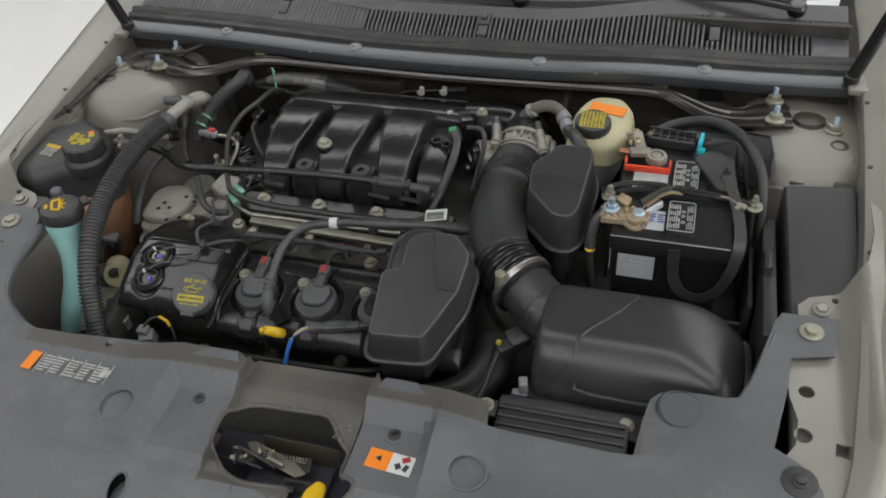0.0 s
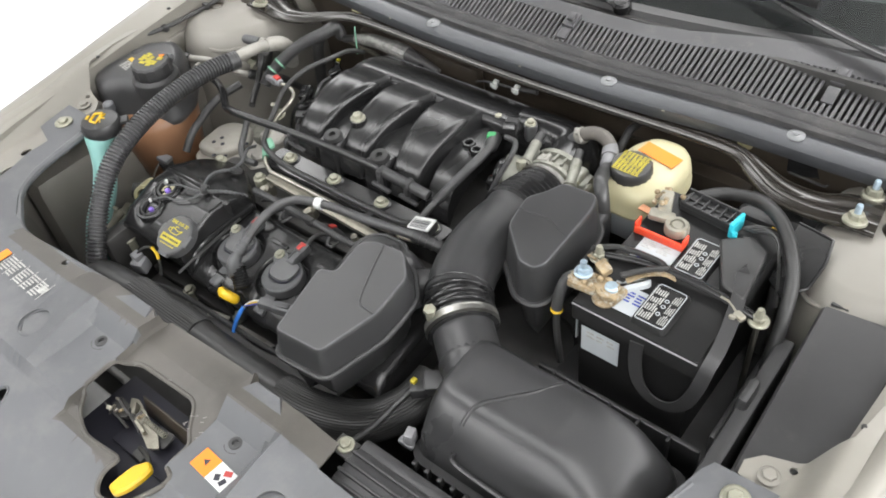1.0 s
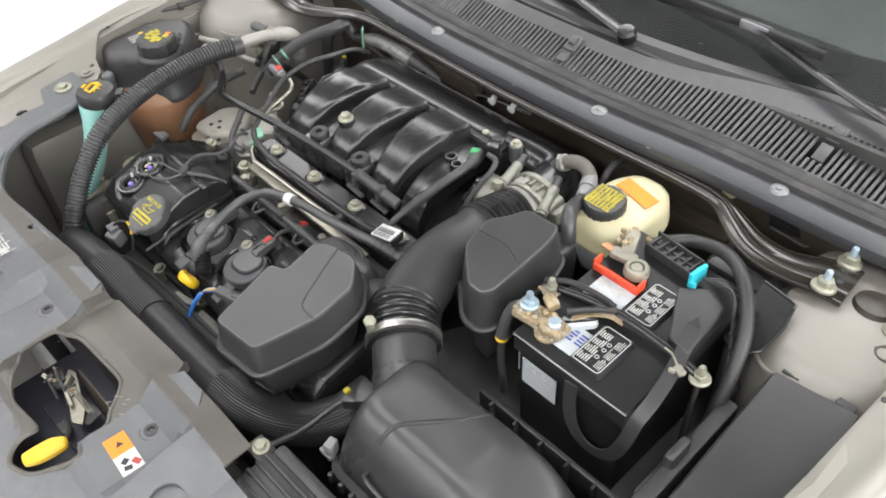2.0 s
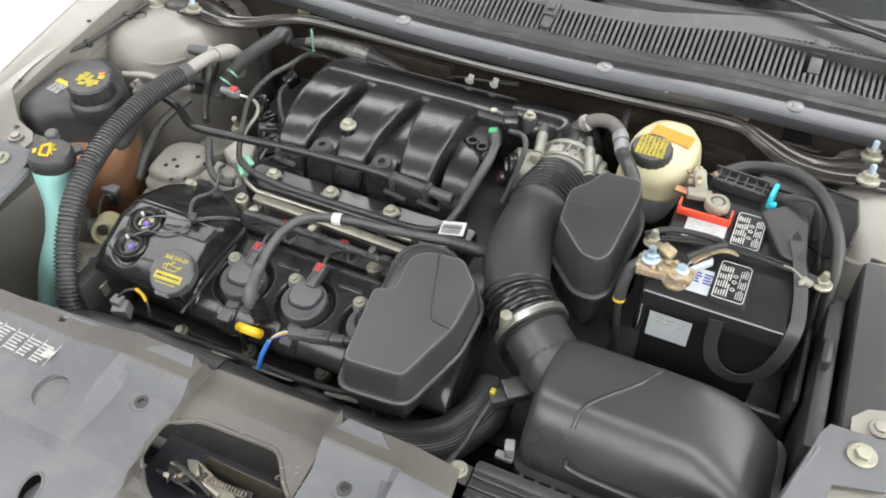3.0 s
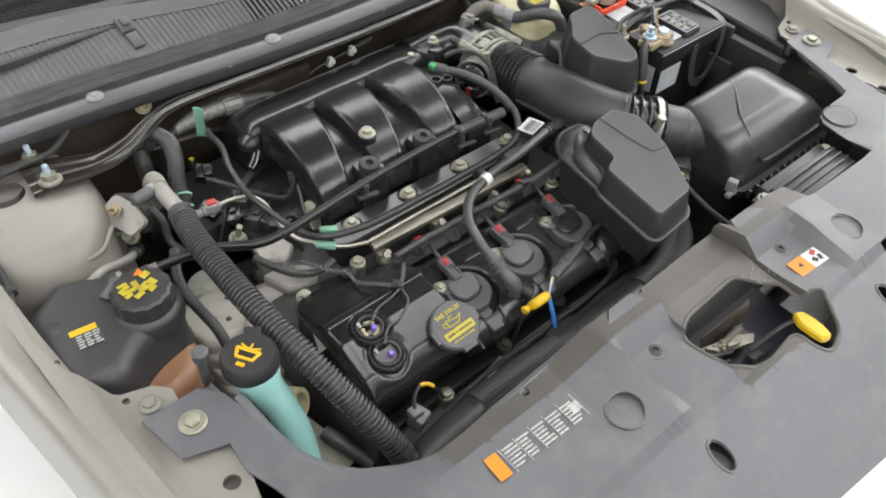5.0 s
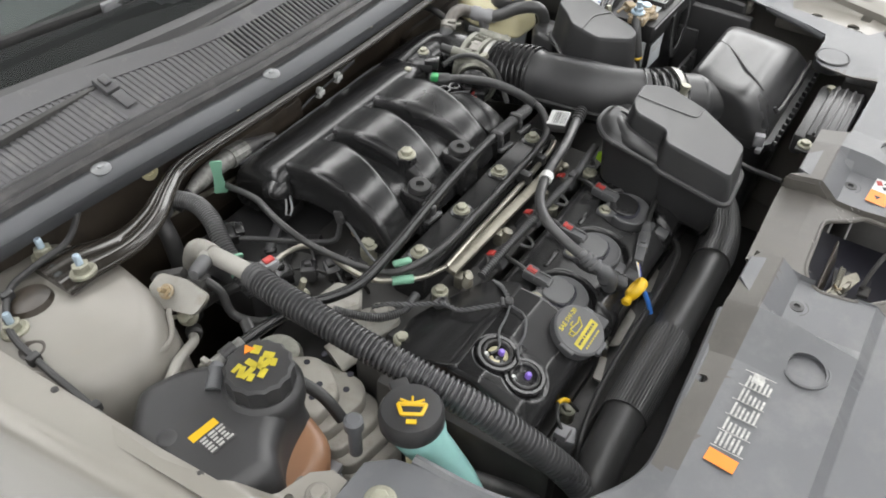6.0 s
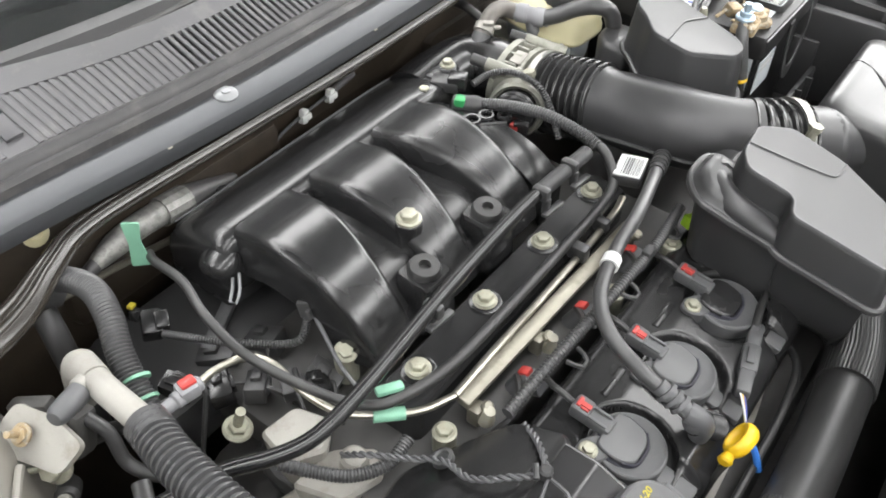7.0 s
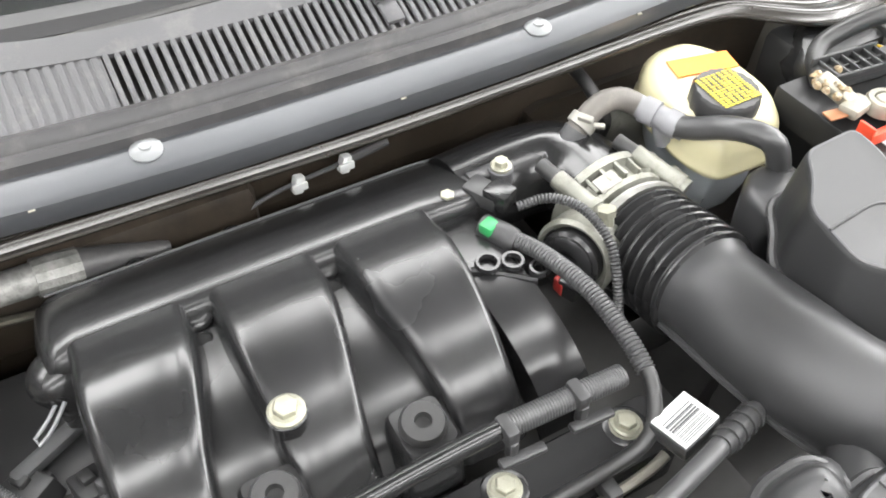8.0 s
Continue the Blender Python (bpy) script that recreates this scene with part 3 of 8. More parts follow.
for x in (-0.27, 0.27, 0.02):
    part("spot_clip", merge(box((x, 0.0375 + cowl_y(x), 0.9835), (0.020, 0.003, 0.0012), 0.0005), box((x + 0.004, 0.036 + cowl_y(x), 0.984), (0.005, 0.006, 0.0012), 0.0005)), M_LEAD, cw)
for x, y, zz in ((-0.398, 0.094, 0.945), (0.386, 0.104, 0.937)):
    part("grommet", lathe([(0.013, 0), (0.013, 0.002), (0.006, 0.004), (0.004, 0.002), (0, 0.002)], (x, y, zz), (0, -0.9, 0.35), 18), M_CREAM, cw, "cream plastic grommet")
ep = loft([[(0.452, 0.094 + q, 0.950), (0.452, 0.104 + q, 0.910), (0.512, 0.108 + q, 0.904), (0.512, 0.112 + q, 0.928), (0.498, 0.104 + q, 0.950)] for q in (0, 0.008)])
part("end_piece", soften(ep, 0.002), M_SATIN, cw, "black plastic end piece of the cowl")
part("end_lip", tube([(0.456, 0.101, 0.911), (0.485, 0.103, 0.908), (0.511, 0.105, 0.905), (0.513, 0.108, 0.915), (0.512, 0.109, 0.928)], 0.0022, 6), M_SEAL, cw)

seal = thing("cowl_seal", (0, 0.10, 0.998), "black rubber bonnet seal along the cowl", "seal")
part("bead", strip([(0.066, 0.989), (0.067, 0.997), (0.072, 1.001), (0.078, 1.000), (0.082, 0.995), (0.081, 0.989)]), M_SEAL, seal)
part("lip", strip([(0.081, 0.990), (0.084, 1.000), (0.090, 1.005), (0.097, 1.004), (0.102, 1.000), (0.103, 0.993)]), M_SEAL, seal)


# cowl grille: a top rim, a bottom rim and one slat beside the other
gr = thing("cowl_grille", (0, 0.15, 1.01), "weathered grey plastic cowl grille with vertical slots", "grille")


GLO = 0.094


def gwide(x):
    return 0.058 + 0.046 * smooth(0.15, 0.47, abs(x))


def gpt(x, u, lift=0.0):
    """A place on the grille: u runs from its lower edge to its upper edge."""
    return Vector((x, GLO + gwide(x) * u + cowl_y(x), 0.998 + 0.023 * u + cowl_z(x) + lift))


def gstrip(u0, u1, x0, x1, th, lift=0.0, n=25):
    rings = []
    for i in range(n):
        x = x0 + (x1 - x0) * i / (n - 1)
        rings.append([gpt(x, u0, lift), gpt(x, u1, lift), gpt(x, u1, lift - th), gpt(x, u0, lift - th)])
    return loft(rings)


part("lower_rim", gstrip(-0.05, 0.1, -0.69, 0.66, 0.004), M_GRILLE, gr)
part("upper_rim", gstrip(0.92, 1.32, -0.69, 0.69, 0.004), M_GRILLE, gr)
part("blank_panel", gstrip(0.08, 0.94, -0.69, -0.182, 0.003, -0.0022), M_GRILLE, gr, "closed part of the grille with shallow grooves")
part("end_panel", gstrip(0.08, 0.94, 0.632, 0.69, 0.003, -0.0015), M_GRILLE, gr)
for xc in (-0.36, 0.055, 0.466):
    k = part("clip_boss", merge(box(gpt(xc, 0.80, 0.003), (0.022, 0.03, 0.008), 0.002, turn(20)), box(gpt(xc, 0.45, 0.001), (0.018, 0.030, 0.005), 0.002, turn(20)), box(gpt(xc, 0.8, 0.009), (0.012, 0.016, 0.006), 0.002, turn(20))), M_GRILLE, gr)
hold = part("dark_trough", merge(box((0.0, 0.20, 0.955), (1.38, 0.20, 0.02), 0.004), box((0.0, 0.205, 0.99), (1.38, 0.01, 0.06), 0.002)), M_DARK, gr)

# ---------------------------------------------------------------- windscreen, wipers
ws = thing("windscreen", (0, 0.30, 1.06), "windscreen glass with a black ceramic border", "windscreen", kind="structure")
rings = []
for i in range(25):
    x = -0.72 + 1.44 * i / 24
    y0 = 0.215 + cowl_y(x) + 0.10 * (x / 0.72) ** 2
    rings.append([(x, y0, 1.022), (x, y0 + 0.75, 1.43), (x, y0 + 0.753, 1.425), (x, y0 + 0.003, 1.017)])
gl = part("pane", loft(rings), M_GLASS, ws)
gl.visible_shadow = False
rings = []
for i in range(25):
    x = -0.72 + 1.44 * i / 24
    y0 = 0.215 + cowl_y(x) + 0.10 * (x / 0.72) ** 2
    rings.append([(x, y0 + 0.004, 1.018), (x, y0 + 0.07, 1.054), (x, y0 + 0.07, 1.052), (x, y0 + 0.004, 1.016)])
part("border", loft(rings), M_SATIN, ws)
rings = []
for i in range(25):
    x = -0.70 + 1.40 * i / 24
    y0 = 0.198 + cowl_y(x) + 0.06 * (x / 0.72) ** 2
    rings.append([(x, y0, 1.018), (x, y0 + 0.008, 1.027), (x, y0 + 0.024, 1.03), (x, y0 + 0.024, 1.016)])
part("lower_trim", loft(rings), M_TEXT, ws)
shell("dashboard", merge(box((0, 0.85, 1.0), (1.4, 0.9, 0.06), 0.03), box((0, 1.2, 0.7), (1.5, 0.1, 0.7), 0.03)), M_TEXT, "dark dashboard top behind the windscreen", "dashboard")


def wiper(base, knee, tip):
    w = thing("wiper", base, "black windscreen wiper arm and blade at rest", "wiper", "wipers")
    part("arm", tube([base, ((base[0] + knee[0]) / 2, (base[1] + knee[1]) / 2, base[2] + 0.015), knee], 0.009, 8, flat=0.55, radii=[(0, 0.013), (0.3, 0.011), (1, 0.006)]), M_SATIN, w)
    part("pivot_cap", lathe([(0.016, -0.01), (0.016, 0.004), (0.012, 0.009), (0, 0.01)], base, (0, -0.3, 1), 16), M_SATIN, w)
    part("blade", tube([(knee[0] * 1.4 - tip[0] * 0.4, knee[1] * 1.4 - tip[1] * 0.4, knee[2] - 0.002), knee, tip], 0.006, 8, flat=1.4), M_RUBBER, w)
    part("blade_clip", box(knee, (0.05, 0.012, 0.014), 0.003), M_GREYP, w)


wiper((0.11, 0.21, 1.035), (-0.25, 0.285, 1.068), (-0.58, 0.34, 1.07))
wiper((0.60, 0.24, 1.03), (0.28, 0.29, 1.075), (0.0, 0.30, 1.07))


def gas_strut(s):
    g = thing("gas_strut", (0.70 * s, 0.12, 1.0), "black gas strut that holds the bonnet open", "gas strut", "gas struts")
    a, b = Vector((0.69 * s, 0.095, 0.985)), Vector((0.78 * s, 0.05, 1.42))
    part("cylinder", tube([a, a.lerp(b, 0.6)], 0.011, 12, curve=False), M_SATIN, g)
    part("rod", tube([a.lerp(b, 0.6), b], 0.005, 10, curve=False), M_STEEL, g)
    part("ball_socket", lathe([(0.008, -0.012), (0.013, -0.004), (0.013, 0.006), (0.006, 0.012)], a, (0, 0, 1), 12), M_RUBBER, g)
    part("bracket", box(a + Vector((0.012 * s, 0, -0.012)), (0.03, 0.05, 0.012), 0.003), M_PAINT, g)


for sd in (-1, 1):
    gas_strut(sd)


def bonnet():
    """The open bonnet on its two struts: an outer skin, a folded edge frame and a dark pad below."""
    h = thing("bonnet", (0, 0.12, 1.38), "open champagne bonnet with a dark pad below", "bonnet")
    rings, pads = [], []
    for i in range(13):
        x = -0.70 + 1.40 * i / 12
        bow = 0.05 * (x / 0.70) ** 2
        lo, hi = Vector((x, 0.12 + bow, 1.38 - bow)), Vector((x * 0.92, -0.40 + bow, 2.18 - 2.2 * bow))
        off = Vector((0, 0.022, 0.014))
        rings.append([lo, hi, hi + off, lo + off])
        a, b = lo.lerp(hi, 0.08), lo.lerp(hi, 0.92)
        a.x, b.x = a.x * 0.9, b.x * 0.9
        pads.append([a - off * 0.6, b - off * 0.6, b - off * 0.05, a - off * 0.05])
    part("skin", loft(rings), M_PAINT, h, smooth=50)
    part("pad", loft(pads), M_TEXT, h, "dark insulating pad")
    for s in (-1, 1):
        part("edge_fold", tube([(0.69 * s, 0.165, 1.335), (0.655 * s, -0.10, 1.73), (0.625 * s, -0.34, 2.09)], 0.012, 8), M_PAINT, h)


bonnet()

# ---------------------------------------------------------------- front cover over the radiator
def line(a, b, x):
    return min(1.0, max(0.0, (x - a) / (b - a)))


def cover_h(x, y):
    h = 0.0
    # front slope and step
    h -= 0.010 * smooth(-0.770, -0.785, y)
    h -= 0.05 * smooth(-0.79, -0.95, y)
    # rolled rear edge
    h -= 0.007 * line(-0.660, -0.622, y) * line(0.49, 0.45, abs(x))
    h += 0.004 * line(-0.72, -0.66, y) * line(0.49, 0.45, abs(x))
    # pads behind the push pins, with ramps beside their pockets
    for xc in (-0.136, 0.132):
        out_ = (xc - x) if xc < 0 else (x - xc)
        if out_ > -0.047:
            back = line(-0.682, -0.655, y)
            side = line(0.034, 0.051, out_) * line(-0.785, -0.70, y)
            h += 0.015 * max(back, side) * line(0.125, 0.052, out_)
            h -= 0.007 * line(0.051, 0.034, out_) * line(-0.79, -0.70, y) * (1 - back)
    # lower middle
    h -= (0.012 - 0.006 * line(-0.69, -0.64, y)) * line(0.0885, 0.0865, abs(x)) * smooth(-0.80, -0.76, y)
    # arms rise a little to their bolts
    h += 0.003 * smooth(-0.55, -0.42, y)
    return h


cov = thing("radiator_cover", (0, -0.72, 0.92), "dusty grey moulded plastic cover over the radiator", "radiator cover", shift=(0, 0, 0.007))
half_w = [(-0.651, -0.403), (-0.585, -0.403), (-0.566, -0.425), (-0.557, -0.460), (-0.551, -0.506), (-0.541, -0.550), (-0.520, -0.583), (-0.496, -0.602), (-0.470, -0.620), (-0.43, -0.632), (-0.33, -0.630), (-0.19, -0.621)]
mid = [(-0.178, -0.622), (-0.104, -0.622), (-0.092, -0.630), (-0.085, -0.616), (0.05, -0.611), (0.086, -0.611), (0.098, -0.630), (0.108, -0.622), (0.172, -0.622), (0.180, -0.622), (0.236, -0.622), (0.242, -0.660), (0.388, -0.664),
       (0.416, -0.662), (0.421, -0.612), (0.428, -0.575), (0.440, -0.562), (0.462, -0.556), (0.516, -0.556), (0.533, -0.552), (0.548, -0.52), (0.575, -0.42), (0.583, -0.405), (0.652, -0.403), (0.645, -0.466), (0.594, -0.478), (0.588, -0.53), (0.572, -0.615), (0.600, -0.632), (0.622, -0.66), (0.625, -0.70)]
front = [(0.60, -0.76), (0.50, -0.84), (0.36, -0.90), (0.2, -0.93), (0.0, -0.945), (-0.2, -0.93), (-0.36, -0.90), (-0.50, -0.84), (-0.60, -0.76)]
back_w = [(-0.625, -0.70), (-0.622, -0.66), (-0.600, -0.632), (-0.575, -0.600), (-0.583, -0.560), (-0.594, -0.525), (-0.592, -0.485), (-0.640, -0.470)]
opening = rounded([(-0.095, -0.702), (-0.062, -0.684), (0.042, -0.680), (0.068, -0.713), (0.082, -0.722), (0.080, -0.757), (0.109, -0.765), (0.079, -0.815), (0.042, -0.827), (0.028, -0.808), (0.030, -0.780), (-0.034, -0.787), (-0.062, -0.777), (-0.09, -0.75)], 0.012)
slots = [rounded([(0.246, -0.771), (0.376, -0.779), (0.376, -0.793), (0.246, -0.785)], 0.004),
         circle(-0.233, -0.727, 0.0205, 24), circle(0.232, -0.725, 0.0205, 24), circle(0.183, -0.827, 0.011, 14, 1.6), circle(-0.183, -0.827, 0.011, 14, 1.6), circle(-0.303, -0.637, 0.006, 10), circle(-0.136, -0.692, 0.008, 12), circle(0.132, -0.690, 0.008, 12)]
pan = part("panel", plate(half_w + mid + front + back_w, [opening] + slots, 0.923, 0.003, 0.0125, cover_h, ([xc + sg * o for xc, sg in ((-0.136, -1), (0.132, 1)) for o in (-0.0475, -0.0465, 0.034, 0.051, 0.125)] + [-0.0885, -0.0865, 0.0865, 0.0885], [-0.785, -0.77, -0.70, -0.682, -0.655, -0.622])), M_COVER, cov, smooth=11)
# the rear lip and the part round the latch are browner and darker
pan.data.materials.append(M_BROWNGREY)
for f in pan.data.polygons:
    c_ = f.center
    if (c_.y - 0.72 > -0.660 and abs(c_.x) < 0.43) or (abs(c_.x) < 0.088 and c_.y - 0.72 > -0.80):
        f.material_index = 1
for s in (-1, 1):
    xp = -0.136 if s < 0 else 0.132
    tab = [(xp - s * 0.0455, -0.655), (xp - s * 0.030, -0.622), (xp + s * 0.012, -0.622), (xp + s * 0.048, -0.655)]
    part("rear_tab", prism(tab[::s], ((0, 0.915), (0, 0.9365), (0.0015, 0.9382))), M_COVER, cov)
for x, y in ((-0.233, -0.727), (0.232, -0.725)):
    part("round_plug", lathe([(0.0255, -0.001), (0.0255, 0.002), (0.0235, 0.0025), (0.0215, -0.006), (0.0205, -0.016), (0, -0.016)], (x, y, 0.9245 if x < 0 else 0.925), seg=28), M_COVER, cov)
for x, y in ((-0.136, -0.692), (0.132, -0.690)):
    pp = part("push_pin", lathe([(0.0165, -0.002), (0.0165, 0.0015), (0.013, 0.002), (0.012, 0.0), (0.009, 0.0), (0.0085, 0.003), (0.004, 0.0035), (0.003, 0.001), (0, 0.001)], (x, y, 0.9155), seg=20), M_TEXT, cov, "black push pin in a round seat")
for x in (-0.183, 0.183):
    part("oval_pin", prism(circle(x, -0.827, 0.0125, 16, 1.6), ((0, 0.884), (0, 0.889), (0.003, 0.891))), M_COVER, cov)
    part("oval_rim", tube([(a, b, 0.923 + cover_h(a, b)) for a, b in circle(x, -0.827, 0.0125, 16, 1.6)] + [(*circle(x, -0.827, 0.0125, 16, 1.6)[0], 0.923 + cover_h(*circle(x, -0.827, 0.0125, 16, 1.6)[0]))], 0.0018, 6, 0.004, curve=False), M_COVER, cov)
for x, y in ((-0.610, -0.440), (0.618, -0.432)):
    part("bolt", merge(hexbolt((x, y, 0.9265), r=0.009, h=0.008, flange=1.75), ), M_ZINC, cov, "zinc plated flange bolt", 20)
for s in (-1, 1):
    part("corner_bolt", merge(lathe([(0.02, 0), (0.02, 0.002), (0.016, 0.003)], (0.598 * s, -0.655, 0.9225), seg=18), hexbolt((0.598 * s, -0.655, 0.925), r=0.0065, h=0.007)), M_TEXT, cov)
part("rear_skirt", tube([(-0.555, -0.44, 0.922), (-0.549, -0.51, 0.918), (-0.538, -0.552, 0.917), (-0.517, -0.586, 0.916), (-0.49, -0.607, 0.913), (-0.43, -0.634, 0.912), (-0.33, -0.631, 0.915), (-0.19, -0.622, 0.916)], 0.007, 8, 0.012), M_COVER, cov)
part("rear_skirt", tube([(0.575, -0.44, 0.921), (0.55, -0.52, 0.917), (0.535, -0.553, 0.915)], 0.006, 8, 0.012), M_COVER, cov)
# label with rows of fine print, an orange end
part("service_label", merge(box((-0.393, -0.688, 0.9278), (0.016, 0.030, 0.0004), 0, turn(0, 0, -4))), M_ORANGE, cov, "orange end of a service label")
bars((-0.326, -0.690, 0.9278), turn(0, 0, -2), 0.106, 0.028, 6, M_PRINT, cov, "label_print", 5, fill=0.5, seed=5)
for i in range(6):
    part("label_rule", box((-0.380 + 0.022 * i, -0.689, 0.9278), (0.0008, 0.033, 0.0003), 0), M_PRINT, cov)
part("label_stamp", box((-0.276, -0.688, 0.9278), (0.014, 0.012, 0.0004), 0), M_PRINT, cov)
LZ = 0.923 + cover_h(0.139, -0.728)
part("warning_label", merge(box((0.1245, -0.727, LZ + 0.0012), (0.030, 0.026, 0.0005), 0, turn(0, 0, -4))), M_ORANGE, cov, "orange half of a warning label")
part("warning_label_white", box((0.153, -0.729, LZ + 0.0013), (0.029, 0.026, 0.0005), 0, turn(0, 0, -4)), M_WHITE, cov, "white half of a warning label")
part("warning_mark", merge(lathe([(0.005, 0), (0.005, 0.0004), (0, 0.0004)], (0.1245, -0.726, LZ + 0.0016), seg=3), box((0.1495, -0.732, LZ + 0.0017), (0.007, 0.008, 0.0004), 0, turn(0, 0, 30)), box((0.1595, -0.733, LZ + 0.0017), (0.006, 0.009, 0.0004), 0, turn(0, 0, -20))), M_INKSHADE, cov)
part("warning_red", box((0.1575, -0.722, LZ + 0.0017), (0.010, 0.007, 0.0004), 0, turn(0, 0, 25)), M_RED, cov)
part("opening_rim", tube([(a, b, 0.9215 + cover_h(a, b)) for a, b in shrink(opening, -0.002)] + [(*shrink(opening, -0.002)[0], 0.9215 + cover_h(*shrink(opening, -0.002)[0]))], 0.0032, 8, 0.005, curve=False), M_BROWNGREY, cov, "rounded brown-grey rim round the latch opening")
# pale scuffs
rnd = random.Random(11)
for xc, yc, n in ((0.005, -0.66, 7), (0.075, -0.70, 12), (-0.085, -0.70, 5)):
    for i in range(n):
        part("scuff", box((xc + rnd.uniform(-0.02, 0.02), yc + rnd.uniform(-0.018, 0.018), 0.9158), (rnd.uniform(0.002, 0.007), 0.0007, 0.0004), 0, turn(0, 0, rnd.uniform(20, 70))), M_SCUFF, cov)

# latch in the opening
la = thing("bonnet_latch", (0.0, -0.74, 0.87), "greasy steel bonnet latch with a yellow release lever", "latch")
# plate is near-black to paint the shade inside the opening
part("plate", box((-0.005, -0.735, 0.850), (0.11, 0.055, 0.004), 0.001), M_INKSHADE, la)
part("steel_arm", prism(rounded([(-0.070, -0.713), (-0.058, -0.709), (0.006, -0.728), (0.024, -0.740), (0.012, -0.748), (-0.060, -0.723)], 0.003), ((0, 0.873), (0, 0.876))), M_BAR, la, "bright greasy steel arm")
part("steel_catch", merge(box((-0.018, -0.735, 0.880), (0.022, 0.005, 0.010), 0.001, turn(0, 10, -12)), box((-0.046, -0.722, 0.880), (0.016, 0.005, 0.010), 0.001, turn(10, 0, -50))), M_BAR, la)
part("back_plate", box((0.005, -0.708, 0.872), (0.105, 0.003, 0.034), 0.001, turn(-12)), M_BROWN, la)
part("striker_plate", prism(rounded([(-0.028, -0.722), (0.022, -0.714), (0.026, -0.736), (-0.018, -0.738)], 0.004), ((0, 0.868), (0, 0.871))), M_DARK, la)
part("hook", tube([(-0.082, -0.722, 0.872), (-0.072, -0.726, 0.884), (-0.055, -0.730, 0.882), (-0.040, -0.732, 0.876), (-0.020, -0.738, 0.872)], 0.0024, 8), M_DARK, la)
lrn = random.Random(21)
for i in range(11):
    part("linkage", box((-0.062 + lrn.uniform(-0.026, 0.034), -0.728 + lrn.uniform(-0.014, 0.010), 0.872 + lrn.uniform(0, 0.012)), (lrn.uniform(0.004, 0.013), lrn.uniform(0.002, 0.006), lrn.uniform(0.002, 0.007)), 0.001, turn(lrn.uniform(-40, 40), lrn.uniform(-40, 40), lrn.uniform(-70, 70))), (M_LEAD, M_DARK, M_CORR, M_STEEL)[i % 4], la)
part("pawl", prism(rounded([(-0.085, -0.718), (-0.062, -0.722), (-0.050, -0.735), (-0.066, -0.742), (-0.084, -0.735)], 0.004), ((0, 0.868), (0, 0.874))), M_DARK, la)
part("bar", tube([(-0.094, -0.738, 0.876), (-0.065, -0.741, 0.877), (-0.036, -0.744, 0.875)], 0.0018, 8), M_DARK, la)
part("spring", tube([(-0.03 + 0.0009 * i, -0.724 + 0.0035 * math.cos(i * 1.3), 0.878 + 0.0035 * math.sin(i * 1.3)) for i in range(55)], 0.0008, 5, 0.002), M_LEAD, la)
part("rod", tube([(0.0, -0.752, 0.873), (0.025, -0.756, 0.884), (0.05, -0.764, 0.900), (0.058, -0.772, 0.906)], 0.003, 8), M_DARK, la)
part("lower_tab", box((0.004, -0.757, 0.866), (0.02, 0.014, 0.006), 0.002), M_DARK, la)
lev = prism(rounded([(-0.030, -0.010), (-0.012, -0.014), (0.008, -0.013), (0.028, -0.008), (0.030, 0.006), (0.010, 0.013), (-0.012, 0.010), (-0.030, 0.006)], 0.006), ((0.003, -0.006), (0.0, -0.003), (0, 0.003), (0.003, 0.006)))
lev.transform(Matrix.Translation((0.057, -0.789, 0.911)) @ turn(0, 4, 78) @ Matrix.Diagonal((0.85, 0.95, 1, 1)))
part("release_lever", lev, M_YELLOW, la, "bright yellow plastic release lever")
# near-black floor paints the shade deep in the latch opening
shell("latch_well", merge(box((0.0, -0.755, 0.835), (0.26, 0.17, 0.01), 0.002)), M_INKSHADE, "well under the latch, coloured near-black as shade")

# air inlet beside the cover
inl = thing("air_inlet", (0.345, -0.63, 0.90), "ribbed black plastic air inlet duct", "air duct", shift=(-0.018, 0.003, 0.003))
part("duct", box((0.345, -0.632, 0.893), (0.165, 0.052, 0.03), 0.006), M_TEXT, inl)
for i in range(4):
    part("rib", box((0.343, -0.654 + 0.0125 * i, 0.9095), (0.158 if i else 0.150, 0.0045, 0.006), 0.0015), M_TEXT, inl)
part("mouth", box((0.345, -0.60, 0.885), (0.17, 0.02, 0.035), 0.006), M_TEXT, inl)
for x, y in ((0.421, -0.606), (0.245, -0.612)):
    b = bolt((x, y, 0.899), inl, r=0.0075, h=0.008)
part("bolt_bracket", box((0.421, -0.610, 0.896), (0.035, 0.03, 0.005), 0.001), M_DARK, inl)
part("bolt_bracket", box((0.245, -0.613, 0.896), (0.03, 0.024, 0.005), 0.001), M_DARK, inl)
part("cup", lathe([(0.026, -0.02), (0.028, 0.0), (0.026, 0.0015), (0.022, -0.003), (0.018, -0.012), (0, -0.013)], (0.482, -0.585, 0.9255), seg=24), M_TEXT, inl)

# big lower hose in front of the engine
lh = thing("radiator_hose", (-0.15, -0.568, 0.80), "large ribbed black radiator hose in front of the engine", "hose")
part("hose", tube([(-0.415, -0.60, 0.70), (-0.413, -0.592, 0.755), (-0.385, -0.575, 0.795), (-0.25, -0.568, 0.80), (-0.05, -0.565, 0.79), (0.10, -0.555, 0.785), (0.17, -0.52, 0.79), (0.20, -0.47, 0.80)], 0.027, 20, 0.01), M_RUBBER, lh)
